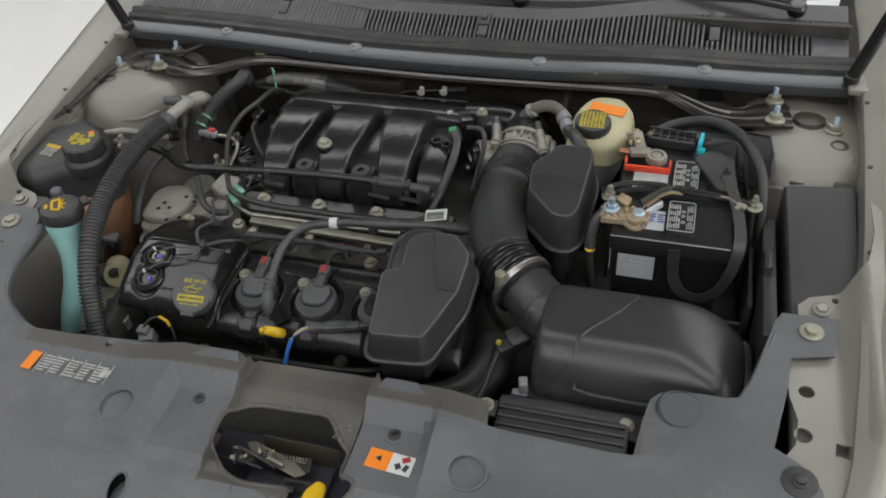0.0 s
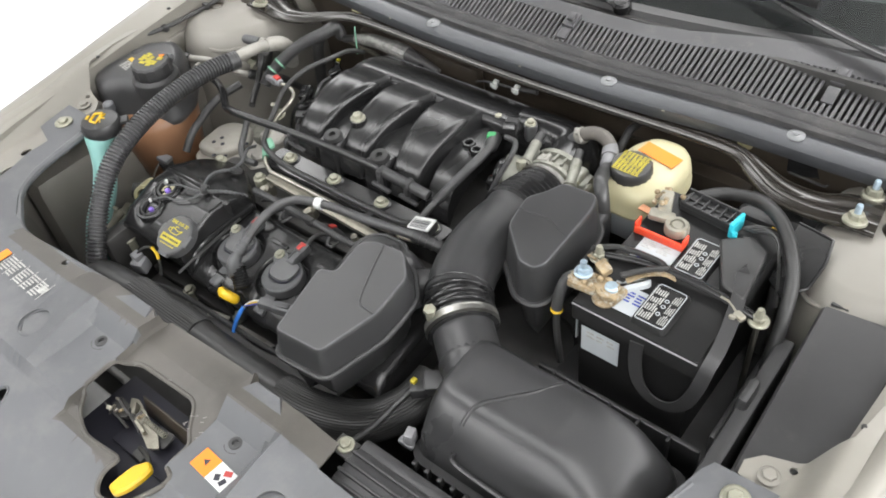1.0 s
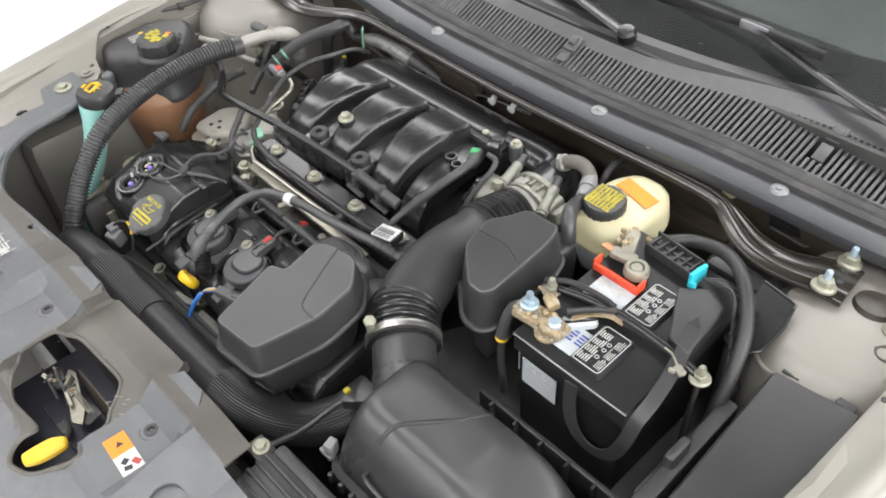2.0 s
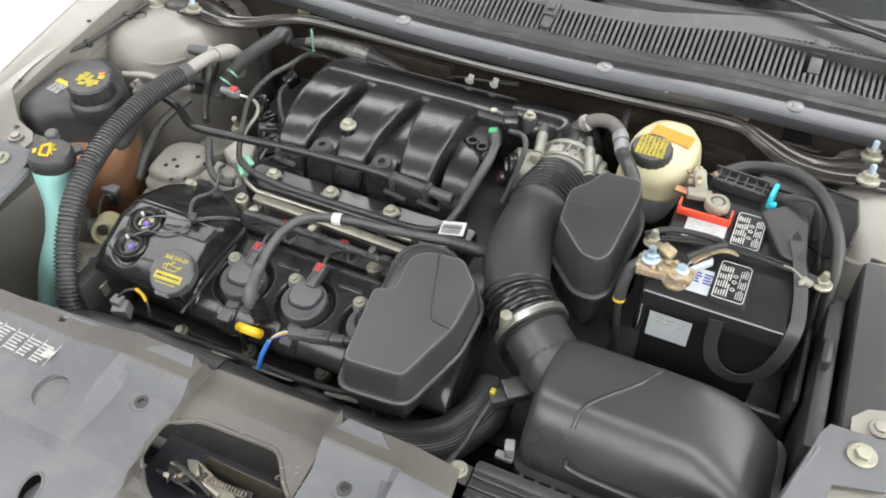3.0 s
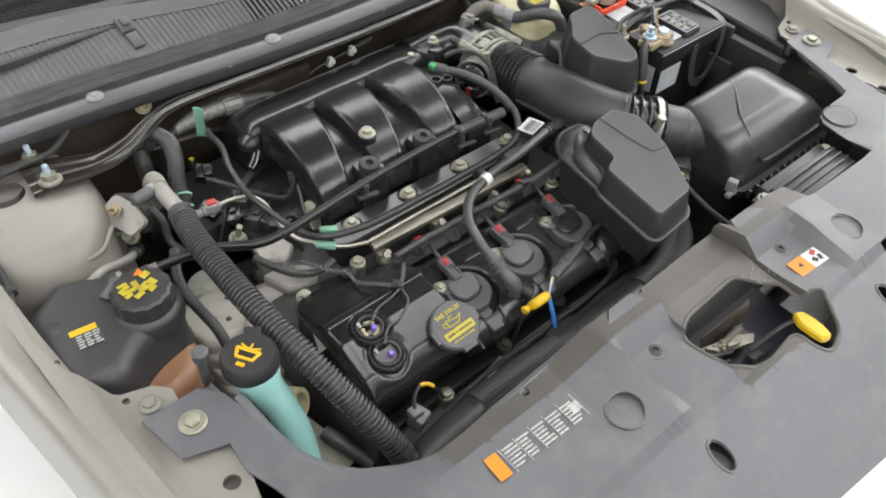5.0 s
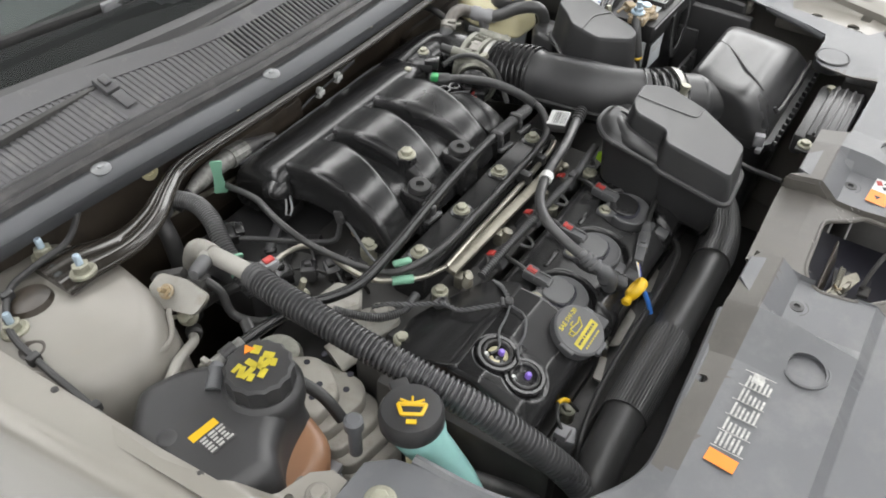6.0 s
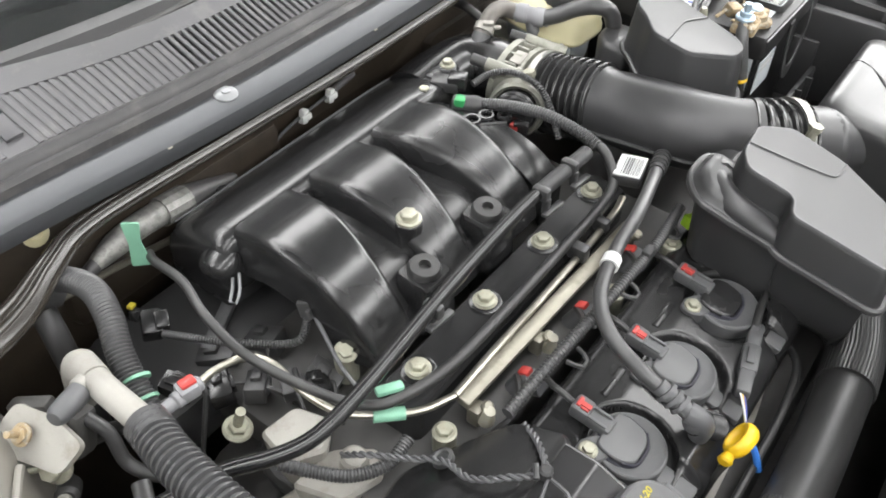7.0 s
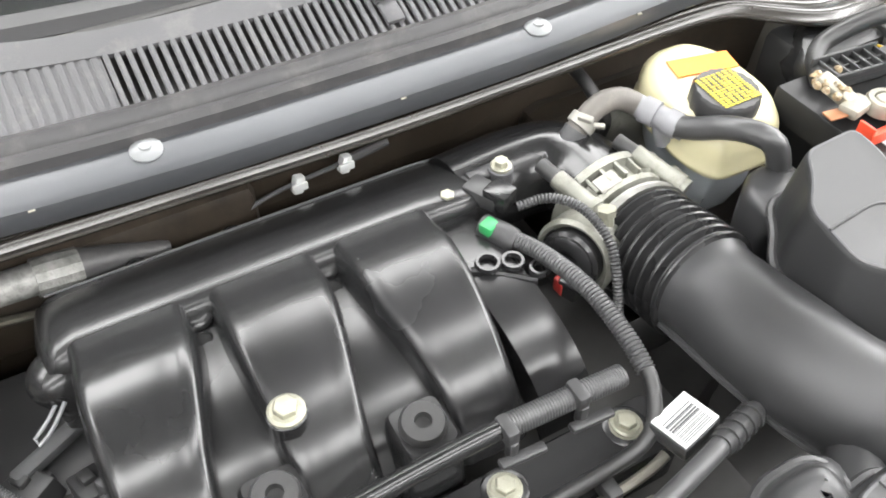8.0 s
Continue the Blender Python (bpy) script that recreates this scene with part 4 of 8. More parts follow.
for q in ([(-0.30, -0.569, 0.8005), (-0.23, -0.568, 0.799), (-0.148, -0.567, 0.7955)], [(0.03, -0.562, 0.788), (0.08, -0.557, 0.785), (0.13, -0.543, 0.786), (0.17, -0.52, 0.79), (0.19, -0.49, 0.795), (0.20, -0.47, 0.80), (0.203, -0.43, 0.805)]):
    part("ribbed_sleeve", tube(q, 0.0295, 96, 0.01, flute=0.0008), M_RUBBER, lh)
side_label = part("side_label", box((-0.188, -0.6285, 0.803), (0.034, 0.0015, 0.026), 0, turn(-25, 0, -6)), M_WHITE, lh, "small white label with an orange half")
part("orange_half", box((-0.196, -0.6268, 0.803), (0.016, 0.0012, 0.024), 0, turn(-25, 0, -6)), M_ORANGE, side_label)
fh_ = thing("vacuum_hose", (-0.1, -0.535, 0.84), "thin black hose along the valve cover's front", "hose", shift=(0, 0.012, -0.012))
part("hose", tube([(0.06, -0.50, 0.80), (0.02, -0.526, 0.808), (-0.04, -0.534, 0.808), (-0.11, -0.535, 0.806), (-0.20, -0.535, 0.802), (-0.27, -0.537, 0.796), (-0.33, -0.545, 0.785), (-0.36, -0.555, 0.76)], 0.0042, 10), M_RUBBER, fh_)

# ---------------------------------------------------------------- engine block and front valve cover
eb = thing("engine_block", (-0.1, -0.35, 0.6), "dirty dark engine block and heads", "engine")
part("block", box((-0.12, -0.30, 0.545), (0.56, 0.46, 0.36), 0.02), M_DARK, eb)
part("rear_head", box((-0.12, -0.20, 0.80), (0.50, 0.26, 0.05), 0.01), M_DARK, eb)
part("rear_cover", box((-0.14, -0.01, 0.79), (0.56, 0.15, 0.07), 0.02), M_TEXT, eb)
part("front_head", box((-0.13, -0.412, 0.755), (0.56, 0.10, 0.06), 0.012), M_DARK, eb)
part("gearbox", merge(box((0.28, -0.30, 0.62), (0.32, 0.36, 0.24), 0.04), lathe([(0.13, 0), (0.12, 0.05), (0.08, 0.09), (0, 0.1)], (0.24, -0.28, 0.66), (0, 0, 1), 24)), M_DARK, eb, "grimy gearbox casing")
part("lower_flange", box((-0.11, -0.482, 0.738), (0.56, 0.022, 0.014), 0.003), M_DARK, eb)
for x, y, zz in ((-0.287, -0.494, 0.745), (-0.167, -0.485, 0.750), (-0.047, -0.478, 0.755), (0.075, -0.478, 0.755)):
    part("bolt", merge(lathe([(0.0115, -0.02), (0.0115, 0.0)], (x, y, zz), seg=16), hexbolt((x, y, zz), (0, -0.25, 1), 0.0075, 0.008)), M_ZINC, eb, smooth=20)
for gt in ([(-0.222, -0.500), (-0.182, -0.492), (-0.180, -0.502), (-0.222, -0.512)], [(-0.158, -0.494), (-0.075, -0.490), (-0.085, -0.503), (-0.150, -0.506)], [(-0.035, -0.490), (0.030, -0.484), (0.020, -0.496), (-0.030, -0.503)]):
    part("gasket_tab", prism(rounded(gt, 0.004), ((0, 0.742), (0, 0.7445))), M_CAST, eb, "pale gasket tab")

vc = thing("valve_cover", (-0.13, -0.43, 0.84), "black plastic front valve cover of the engine", "valve cover")


def vc_h(x, y):
    """Height of the valve cover: high on the timing side, falling to the front."""
    side = smooth(-0.241, -0.255, x)
    low = 0.843 - 0.14 * max(0, -0.40 - y) - 0.6 * max(0, -0.475 - y)
    high = 0.886 - 0.38 * max(0, -0.425 - y) - 0.45 * max(0, y + 0.385) - 0.5 * max(0, -0.475 - y)
    for c in (-0.198, -0.094, 0.011):
        r = math.hypot(x - c - 0.003, y + 0.430)
        pit = max(smooth(0.0445, 0.0400, r), 0.6 * smooth(0.0165, 0.0135, abs(x - c - 0.006)) * smooth(-0.45, -0.465, y))
        low -= 0.013 * pit
    for c, d in ((-0.362, -0.424), (-0.364, -0.462)):
        high -= 0.003 * smooth(0.030, 0.024, math.hypot(x - c, y - d))
    return low + (high - low) * side


def vgrid(x0, x1, y0, y1, nx, ny, fn, depth, rim=0.012, lean=0.0):
    """A pillow over a rectangle whose edges fall by a rounded rim to depth below."""
    bm = bmesh.new()
    rows = []
    for j in range(ny + 1):
        row = []
        for i in range(nx + 1):
            x, y = x0 + (x1 - x0) * i / nx, y0 + (y1 - y0) * j / ny
            d = min(x - x0, x1 - x, y - y0, y1 - y)
            k = min(1, d / rim)
            row.append(bm.verts.new((x, y, fn(x, y) - rim * 0.7 * (1 - math.sqrt(max(0, 1 - (1 - k) ** 2))))))
        rows.append(row)
    for j in range(ny):
        for i in range(nx):
            bm.faces.new((rows[j][i], rows[j][i + 1], rows[j + 1][i + 1], rows[j + 1][i]))
    edge = [e for e in bm.edges if e.is_boundary]
    ret = bmesh.ops.extrude_edge_only(bm, edges=edge)
    for v in ret["geom"]:
        if isinstance(v, bmesh.types.BMVert):
            v.co.z -= depth
            if v.co.y < y0 + 1e-4:
                v.co.y += lean
    return bm


part("body", vgrid(-0.413, 0.16, -0.499, -0.345, 240, 66, vc_h, 0.040, 0.016, 0.032), M_SATIN, vc, smooth=80)
part("rear_shelf", prism(rounded([(-0.412, -0.40), (-0.412, -0.325), (-0.385, -0.292), (-0.34, -0.286), (-0.285, -0.318), (-0.25, -0.345), (-0.245, -0.40)], 0.014), ((0, 0.80), (0, 0.879), (0.002, 0.884), (0.006, 0.887)), lambda x, y: -0.42 * max(0, y + 0.385)), M_SATIN, vc)
part("step_rib", tube([(-0.243, -0.352, 0.850), (-0.244, -0.42, 0.852), (-0.244, -0.47, 0.846), (-0.246, -0.495, 0.818), (-0.247, -0.482, 0.785)], 0.005, 10), M_SATIN, vc)
for x in (-0.199, -0.095, 0.011):
    # coil wells and the channels below them
    part("channel_floor", box((x + 0.006, -0.474, 0.8190), (0.020, 0.040, 0.010), 0.003, turn(11)), M_COIL, vc)
    part("ridge", box((x + 0.054, -0.385, 0.8425), (0.040, 0.009, 0.006), 0.003, turn(2)), M_SATIN, vc)
for x, y, zz in ((-0.383, -0.303, 0.850), (-0.288, -0.296, 0.848), (-0.421, -0.400, 0.816), (-0.036, -0.328, 0.832), (0.06, -0.345, 0.84)):
    part("bolt", merge(lathe([(0.011, -0.025), (0.011, 0)], (x, y, zz), seg=16), hexbolt((x, y, zz), r=0.0075, h=0.009)), M_ZINC, vc, "zinc bolt on a steel sleeve", 20)
for x, y, zz in ((-0.362, -0.424, 0.8865), (-0.364, -0.462, 0.873)):
    up = Vector((0, -0.2, 1)).normalized()
    at = Vector((x, y, zz))
    s = part("sensor_seat", lathe([(0.0255, -0.02), (0.0255, -0.0015), (0.0240, 0.0005), (0.0205, 0.0005), (0.0190, -0.001), (0.0185, -0.012), (0, -0.012)], at, up, 30), M_SATIN, vc, "round collar over a cam solenoid")
    part("rubber_ring", lathe([(0.0180, -0.010), (0.0180, 0.0012), (0.0165, 0.0022), (0.0145, 0.0015), (0.0138, -0.008)], at, up, 28), M_RUBBER, s)
    for k in range(3 if y > -0.44 else 1):
        w0 = 2.1 * k + 0.4
        part("contact", tube([at + Vector((0.0095 * math.cos(w0 + 0.17 * q), 0.0095 * math.sin(w0 + 0.17 * q), -0.005 + 0.002 * math.sin(w0 + 0.17 * q))) for q in range(9)], 0.0032, 6, 0.002, flat=0.6), M_CREAM if y > -0.44 else M_COIL, s)
    part("pin", lathe([(0.0042, -0.012), (0.0042, -0.001), (0.0030, 0.0015), (0, 0.002)], at + Vector((0.004, -0.003, 0)), up, 12), M_PURPLE, s, "purple tipped contact pin")
    part("lead", lathe([(0.0022, 0), (0.0022, 0.006), (0, 0.0065)], at + Vector((-0.010, 0.008, 0.0)), (-0.3, 0.2, 1), 8), M_WHITE, s)

# oil filler cap
oc = thing("oil_filler_cap", (-0.277, -0.49, 0.885), "black oil filler cap with a yellow printed oil can", "cap")
OC = Matrix.Translation((-0.270, -0.484, 0.876)) @ turn(24, -3, 0)
cap = lathe([(0.033, -0.014), (0.034, -0.004), (0.0335, 0.001), (0.031, 0.003), (0.0, 0.003)], seg=40)
cap.transform(OC)
part("cap", cap, M_COIL, oc)
for gp, gs in (((0.0, -0.033, -0.002), (0.022, 0.008, 0.008)), ((0.033, 0.0, -0.002), (0.006, 0.02, 0.008)), ((-0.033, 0.0, -0.002), (0.006, 0.02, 0.008))):
    wing_ = box(gp, gs, 0.002)
    wing_.transform(OC)
    part("grip", wing_, M_COIL, oc)


def text(body, size, m, mat, parent, name="lettering"):
    cu = bpy.data.curves.new(name, "FONT")
    cu.body, cu.size, cu.align_x, cu.align_y, cu.extrude, cu.offset = body, size, "CENTER", "CENTER", 0.00015, 0.00018
    tmp = bpy.data.objects.new("tmp", cu)
    scene.collection.objects.link(tmp)
    bpy.context.view_layer.update()
    me = bpy.data.meshes.new_from_object(tmp.evaluated_get(bpy.context.evaluated_depsgraph_get()))
    bpy.data.objects.remove(tmp)
    bm = bmesh.new()
    bm.from_mesh(me)
    bpy.data.meshes.remove(me)
    bm.transform(m)
    return part(name, bm, mat, parent)


text("SAE 5W-20", 0.0082, OC @ Matrix.Translation((0, 0.019, 0.0034)), M_YPRINT, oc)
can = merge(tube([(-0.010, 0.010, 0), (-0.010, 0.001, 0), (0.006, 0.001, 0), (0.014, 0.010, 0), (0.006, 0.007, 0), (-0.010, 0.010, 0)], 0.0009, 5, 0.001, curve=False),
            tube([(-0.010, 0.008, 0), (-0.016, 0.008, 0), (-0.016, 0.003, 0), (-0.010, 0.002, 0)], 0.0009, 5, 0.001, curve=False), tube([(-0.004, 0.010, 0), (-0.004, 0.013, 0), (0.002, 0.013, 0)], 0.0009, 5, 0.001, curve=False))
can.transform(OC @ Matrix.Translation((0, 0, 0.0032)))
part("oil_can_print", can, M_YPRINT, oc)
lb = box((0, -0.009, 0.0033), (0.046, 0.011, 0.0004), 0)
lb.transform(OC)
part("print_block", lb, M_YPRINT, oc)
bars((0, 0, 0), OC @ Matrix.Translation((0, -0.009, 0.0037)), 0.040, 0.006, 1, M_TEXT, oc, "print_bars", 9, seed=2)
bars((0, 0, 0), OC @ Matrix.Translation((0, -0.019, 0.0034)), 0.034, 0.004, 1, M_YPRINT, oc, "print_line", 8, seed=4)


# ignition coils
def coil():
    c = thing("ignition_coil", (0, 0, 0), "black ignition coil with a red locking tab", "ignition coil", "ignition coils")
    ho = rounded([(-0.017, 0.021), (0.020, 0.021), (0.0245, 0.010), (0.021, -0.009), (0.010, -0.016), (-0.012, -0.016), (-0.020, -0.006), (-0.021, 0.010)], 0.006)
    part("head", prism(ho, ((0, -0.012), (0, 0.0062), (0.0012, 0.0074), (0.003, 0.0077))), M_HEAD, c)
    # near-black ring and arc paint the shade of the gap round the head
    part("gap", prism(shrink(ho, -0.0030), ((0, -0.004), (0, 0.0031))), M_INKSHADE, c)
    part("groove", tube([(-0.0195, -0.006, 0.0045), (-0.013, -0.0168, 0.0045), (-0.001, -0.0182, 0.0045), (0.011, -0.0168, 0.0045), (0.0215, -0.010, 0.0045)], 0.0016, 6, 0.003), M_INKSHADE, c)
    part("collar", lathe([(0.0335, -0.014), (0.0335, 0.0012), (0.0322, 0.0030), (0.0305, 0.0034), (0.028, 0.0024), (0.02, 0.0024), (0, 0.0024)], (0.003, -0.004, 0), seg=36), M_COIL, c)
    ear = prism(rounded([(-0.038, 0.020), (-0.030, 0.008), (-0.010, 0.002), (-0.006, 0.024), (-0.024, 0.034), (-0.036, 0.032)], 0.009), ((0, -0.010), (0, 0.003), (0.0015, 0.0045)))
    part("ear", ear, M_COIL, c)
    part("bolt", hexbolt((-0.0275, 0.0225, 0.0045), r=0.0058, h=0.006), M_ZINC, c, smooth=20)
    cn = part("connector", merge(box((0.002, 0.034, 0.006), (0.016, 0.036, 0.012), 0.002), box((0.002, 0.047, 0.0085), (0.0185, 0.018, 0.015), 0.003), box((-0.004, 0.034, 0.013), (0.003, 0.028, 0.003), 0.001), box((0.008, 0.034, 0.013), (0.003, 0.028, 0.003), 0.001)), M_COIL, c)
    part("locking_tab", merge(box((0.002, 0.046, 0.0165), (0.005, 0.013, 0.002), 0.0005), box((0.002, 0.051, 0.0165), (0.010, 0.004, 0.003), 0.0008), box((-0.0025, 0.044, 0.0165), (0.002, 0.008, 0.002), 0.0005)), M_RED, cn, "red locking tab")
    part("pigtail", tube([(0.002, 0.056, 0.009), (0.002, 0.068, 0.012), (0.004, 0.080, 0.010), (0.012, 0.092, 0.004)], 0.0032, 8), M_RUBBER, cn)
    return c


c0 = coil()
CO = [pose(x, -0.426, 0.8405, 7, 0, 0) for x in (-0.199, -0.095, 0.011)]
c0.matrix_basis = CO[0]
for m in CO[1:]:
    ck = copy_thing(c0, m)
# the last coil's face is painted near-black for the shade and reflection on it
for o in ck.children:
    if o.name.startswith("head"):
        o.data = o.data.copy()
        o.data.materials[0] = M_BELLOW

# dipstick and the yellow handle
ds = thing("dipstick", (-0.148, -0.506, 0.85), "yellow ring handle of the oil dipstick", "dipstick")
RM = Matrix.Translation((-0.131, -0.505, 0.8405)) @ Matrix(((1, 0, 0.05, 0), (0, 0.51, -0.858, 0), (0.03, -0.858, -0.51, 0), (0, 0, 0, 1)))
ring = tube([(0.0145 * math.cos(w), 0.0125 * math.sin(w), 0) for w in [2 * math.pi * q / 28 for q in range(29)]], 0.0040, 10, 0.0025, flat=1.7)
ring.transform(RM)
part("ring", ring, M_YELLOW, ds)
lug = tube([(-0.015, 0.004, 0), (-0.020, 0.006, 0), (-0.026, 0.007, 0)], 0.007, 12, 0.002, flat=0.9, radii=[(0, 0.005), (0.4, 0.0062), (0.85, 0.0078), (1, 0.0055)])
lug.transform(RM)
part("lug", lug, M_YELLOW, ds)
part("tube", tube([(-0.150, -0.505, 0.832), (-0.156, -0.500, 0.812), (-0.162, -0.496, 0.77)], 0.0032, 8), M_DARK, ds)

# harness connector with blue taped wire in front of the cover
hc = thing("harness_connector", (-0.05, -0.48, 0.845), "black harness connector with blue and yellow wires", "connector", shift=(0.004, 0.008, -0.004))
HM = turn(0, -1, 14)
part("plug", merge(box((-0.072, -0.4905, 0.843), (0.030, 0.014, 0.013), 0.002, HM), box((-0.045, -0.484, 0.844), (0.034, 0.017, 0.015), 0.003, HM), box((-0.045, -0.484, 0.8525), (0.020, 0.008, 0.003), 0.001, HM)), M_COIL, hc)
part("socket", merge(box((-0.020, -0.478, 0.844), (0.022, 0.014, 0.012), 0.003, HM), box((-0.006, -0.474, 0.844), (0.010, 0.009, 0.008), 0.002, HM)), M_COIL, hc)
part("blue_wire", tube([(-0.110, -0.510, 0.832), (-0.113, -0.518, 0.824), (-0.116, -0.529, 0.810), (-0.118, -0.536, 0.795)], 0.0034, 8), M_BLUE, hc, "blue taped wire")
part("yellow_wire", tube([(-0.086, -0.494, 0.843), (-0.096, -0.500, 0.842), (-0.106, -0.507, 0.836), (-0.111, -0.512, 0.830)], 0.0013, 6), M_YELLOW, hc)
part("white_wire", tube([(-0.086, -0.492, 0.844), (-0.094, -0.497, 0.845), (-0.104, -0.505, 0.840), (-0.110, -0.511, 0.831)], 0.0011, 6), M_WHITE, hc)
part("thin_blue_wire", tube([(-0.086, -0.496, 0.842), (-0.098, -0.504, 0.839), (-0.108, -0.509, 0.835)], 0.0013, 6), M_BLUEI, hc)
part("loom", tube([(-0.004, -0.4735, 0.844), (0.02, -0.468, 0.846), (0.06, -0.462, 0.845)], 0.0042, 10), M_RUBBER, hc)

hc = thing("grey_connector", (-0.36, -0.55, 0.83), "grey connector with a yellow taped wire", "connector", shift=(-0.030, 0.024, -0.032))
part("plug", merge(box((-0.330, -0.545, 0.822), (0.024, 0.022, 0.026), 0.003, turn(10, 0, 20)), box((-0.334, -0.543, 0.838), (0.018, 0.016, 0.012), 0.002)), M_GREYP, hc)
part("wire", tube([(-0.334, -0.541, 0.842), (-0.325, -0.53, 0.852), (-0.305, -0.522, 0.853), (-0.290, -0.53, 0.838), (-0.283, -0.54, 0.82)], 0.0024, 8), M_RUBBER, hc)
part("yellow_tape", tube([(-0.311, -0.523, 0.8545), (-0.300, -0.524, 0.850), (-0.292, -0.529, 0.842)], 0.0029, 8), M_YELLOW, hc)

# ---------------------------------------------------------------- intake manifold
im = thing("intake_manifold", (-0.13, -0.12, 0.90), "glossy black plastic intake manifold with three runners", "intake manifold")


def runner(x0, x1, w):
    """One arching runner from the plenum to the front flange: a broad flat top, rounded shoulders and a rim."""
    rings = []
    n = 26
    for i in range(n + 1):
        u = i / n
        if u < 0.25:
            k = u / 0.25
            y, zz, ang = -0.036 - 0.050 * k, 0.932 + 0.010 * smooth(0, 1, k), 10 * (1 - k)
        else:
            k = (u - 0.25) / 0.75
            a = k * math.radians(84)
            y, zz, ang = -0.086 - 0.126 * math.sin(a), 0.942 - 0.090 * (1 - math.cos(a)), -k * 82
        x = x0 + (x1 - x0) * (0.5 - 0.5 * math.cos(math.pi * min(1, u * 1.1)))
        up = Vector((0, math.sin(radians(ang)), math.cos(radians(ang))))
        ww = w * (1.0 - 0.30 * smooth(0.10, 0.75, u)) / 2
        prof = [(-ww - 0.006, -0.045), (-ww - 0.003, -0.022), (-ww - 0.001, -0.010), (-ww + 0.001, -0.003), (-ww + 0.004, 0.0015), (-ww + 0.009, 0.0035), (-ww + 0.014, 0.003), (-ww * 0.4, 0.0035), (0, 0.0040), (ww * 0.4, 0.0035),
                (ww - 0.014, 0.003), (ww - 0.009, 0.0035), (ww - 0.004, 0.0015), (ww - 0.001, -0.003), (ww + 0.001, -0.010), (ww + 0.003, -0.022), (ww + 0.006, -0.045)]
        rings.append([Vector((x + a_, y, zz)) + up * b_ for a_, b_ in prof])
    return loft(rings)


for xa, xb in ((-0.237, -0.252), (-0.136, -0.148), (-0.038, -0.036)):
    part("runner", runner(xa, xb, 0.083), M_SATIN, im, smooth=70)
# hollow webs between the runners
for xa, xb, ww in ((-0.187, -0.202, 0.030), (-0.087, -0.092, 0.030), (0.020, 0.032, 0.022)):
    rings = []
    for i in range(19):
        u = i / 18
        a = u * math.radians(80)
        y, zz = -0.038 - 0.170 * math.sin(a), 0.912 - 0.058 * (1 - math.cos(a)) + 0.012 * math.sin(math.pi * u)
        x = xa + (xb - xa) * u
        rings.append([(x - ww, y, zz - 0.04), (x - ww, y, zz - 0.002), (x - ww * 0.5, y, zz - 0.001), (x, y, zz), (x + ww * 0.5, y, zz - 0.001), (x + ww, y, zz - 0.002), (x + ww, y, zz - 0.04)])
    part("web", loft(rings), M_SATIN, im, smooth=70)
# plenum along the back, its top falling to the rear
PL = [(-0.044, 0.85), (-0.0445, 0.900), (-0.044, 0.918), (-0.041, 0.926), (-0.035, 0.930), (-0.026, 0.9315), (-0.014, 0.930), (0.0, 0.927), (0.016, 0.921), (0.032, 0.913), (0.044, 0.906), (0.050, 0.899), (0.052, 0.85)]
rings = []
for x, k in ((-0.302, 0.50), (-0.300, 0.70), (-0.294, 0.88), (-0.284, 0.97), (-0.270, 1.0), (-0.2, 1.0), (-0.1, 1.0), (0.0, 1.0), (0.045, 0.98), (0.062, 0.86), (0.070, 0.66), (0.073, 0.45)):
    rings.append([(x, y * (0.6 + 0.4 * k), 0.85 + (zz - 0.85) * k) for y, zz in PL])
part("plenum", loft(rings), M_SATIN, im, smooth=60)
part("plenum_seam", tube([(-0.285, 0.047, 0.9045), (-0.15, 0.047, 0.9045), (0.02, 0.047, 0.9045), (0.05, 0.046, 0.903)], 0.0010, 6), M_COIL, im)
part("end_pad", lathe([(0.022, -0.03), (0.022, -0.006), (0.020, 0.0), (0.016, 0.004), (0.009, 0.007), (0, 0.008)], (-0.296, -0.03, 0.908), (-0.5, 0, 1), 22), M_SATIN, im, smooth=70)
for x, y in ((-0.135, 0.056), (-0.215, 0.058)):
    part("rear_tab", lathe([(0.009, -0.012), (0.009, 0.0), (0.006, 0.002), (0, 0.001)], (x, y - 0.004, 0.896), seg=14), M_SATIN, im)
for x in (-0.190, -0.088):
    part("notch_post", lathe([(0.015, -0.03), (0.015, -0.010), (0.014, -0.004), (0.011, -0.001), (0.006, 0.0), (0, 0.0)], (x, -0.040, 0.923), (0, -0.35, 1), 22), M_SATIN, im, smooth=70)
    part("notch_pin", lathe([(0.009, -0.03), (0.009, -0.002), (0.006, 0.001), (0, 0.001)], (x - 0.002, -0.062, 0.915), (0, -0.3, 1), 16), M_SATIN, im)
# front flange with its bolts
fl = rounded([(-0.300, -0.275), (0.085, -0.275), (0.088, -0.225), (-0.300, -0.225)], 0.012)
part("flange", prism(fl, ((0, 0.825), (0, 0.862), (0.003, 0.866))), M_SATIN, im)
for x in (-0.259, -0.154, -0.049, 0.054):
    part("bolt", merge(lathe([(0.0125, -0.012), (0.0125, 0.001), (0.010, 0.0015)], (x, -0.244, 0.868), seg=18), hexbolt((x, -0.244, 0.869), r=0.0075, h=0.0085)), M_ZINC, im, "pale zinc flange bolt", 20)
    part("bolt_pad", lathe([(0.017, -0.02), (0.017, 0.0), (0.015, 0.001)], (x, -0.244, 0.867), seg=18), M_SATIN, im)
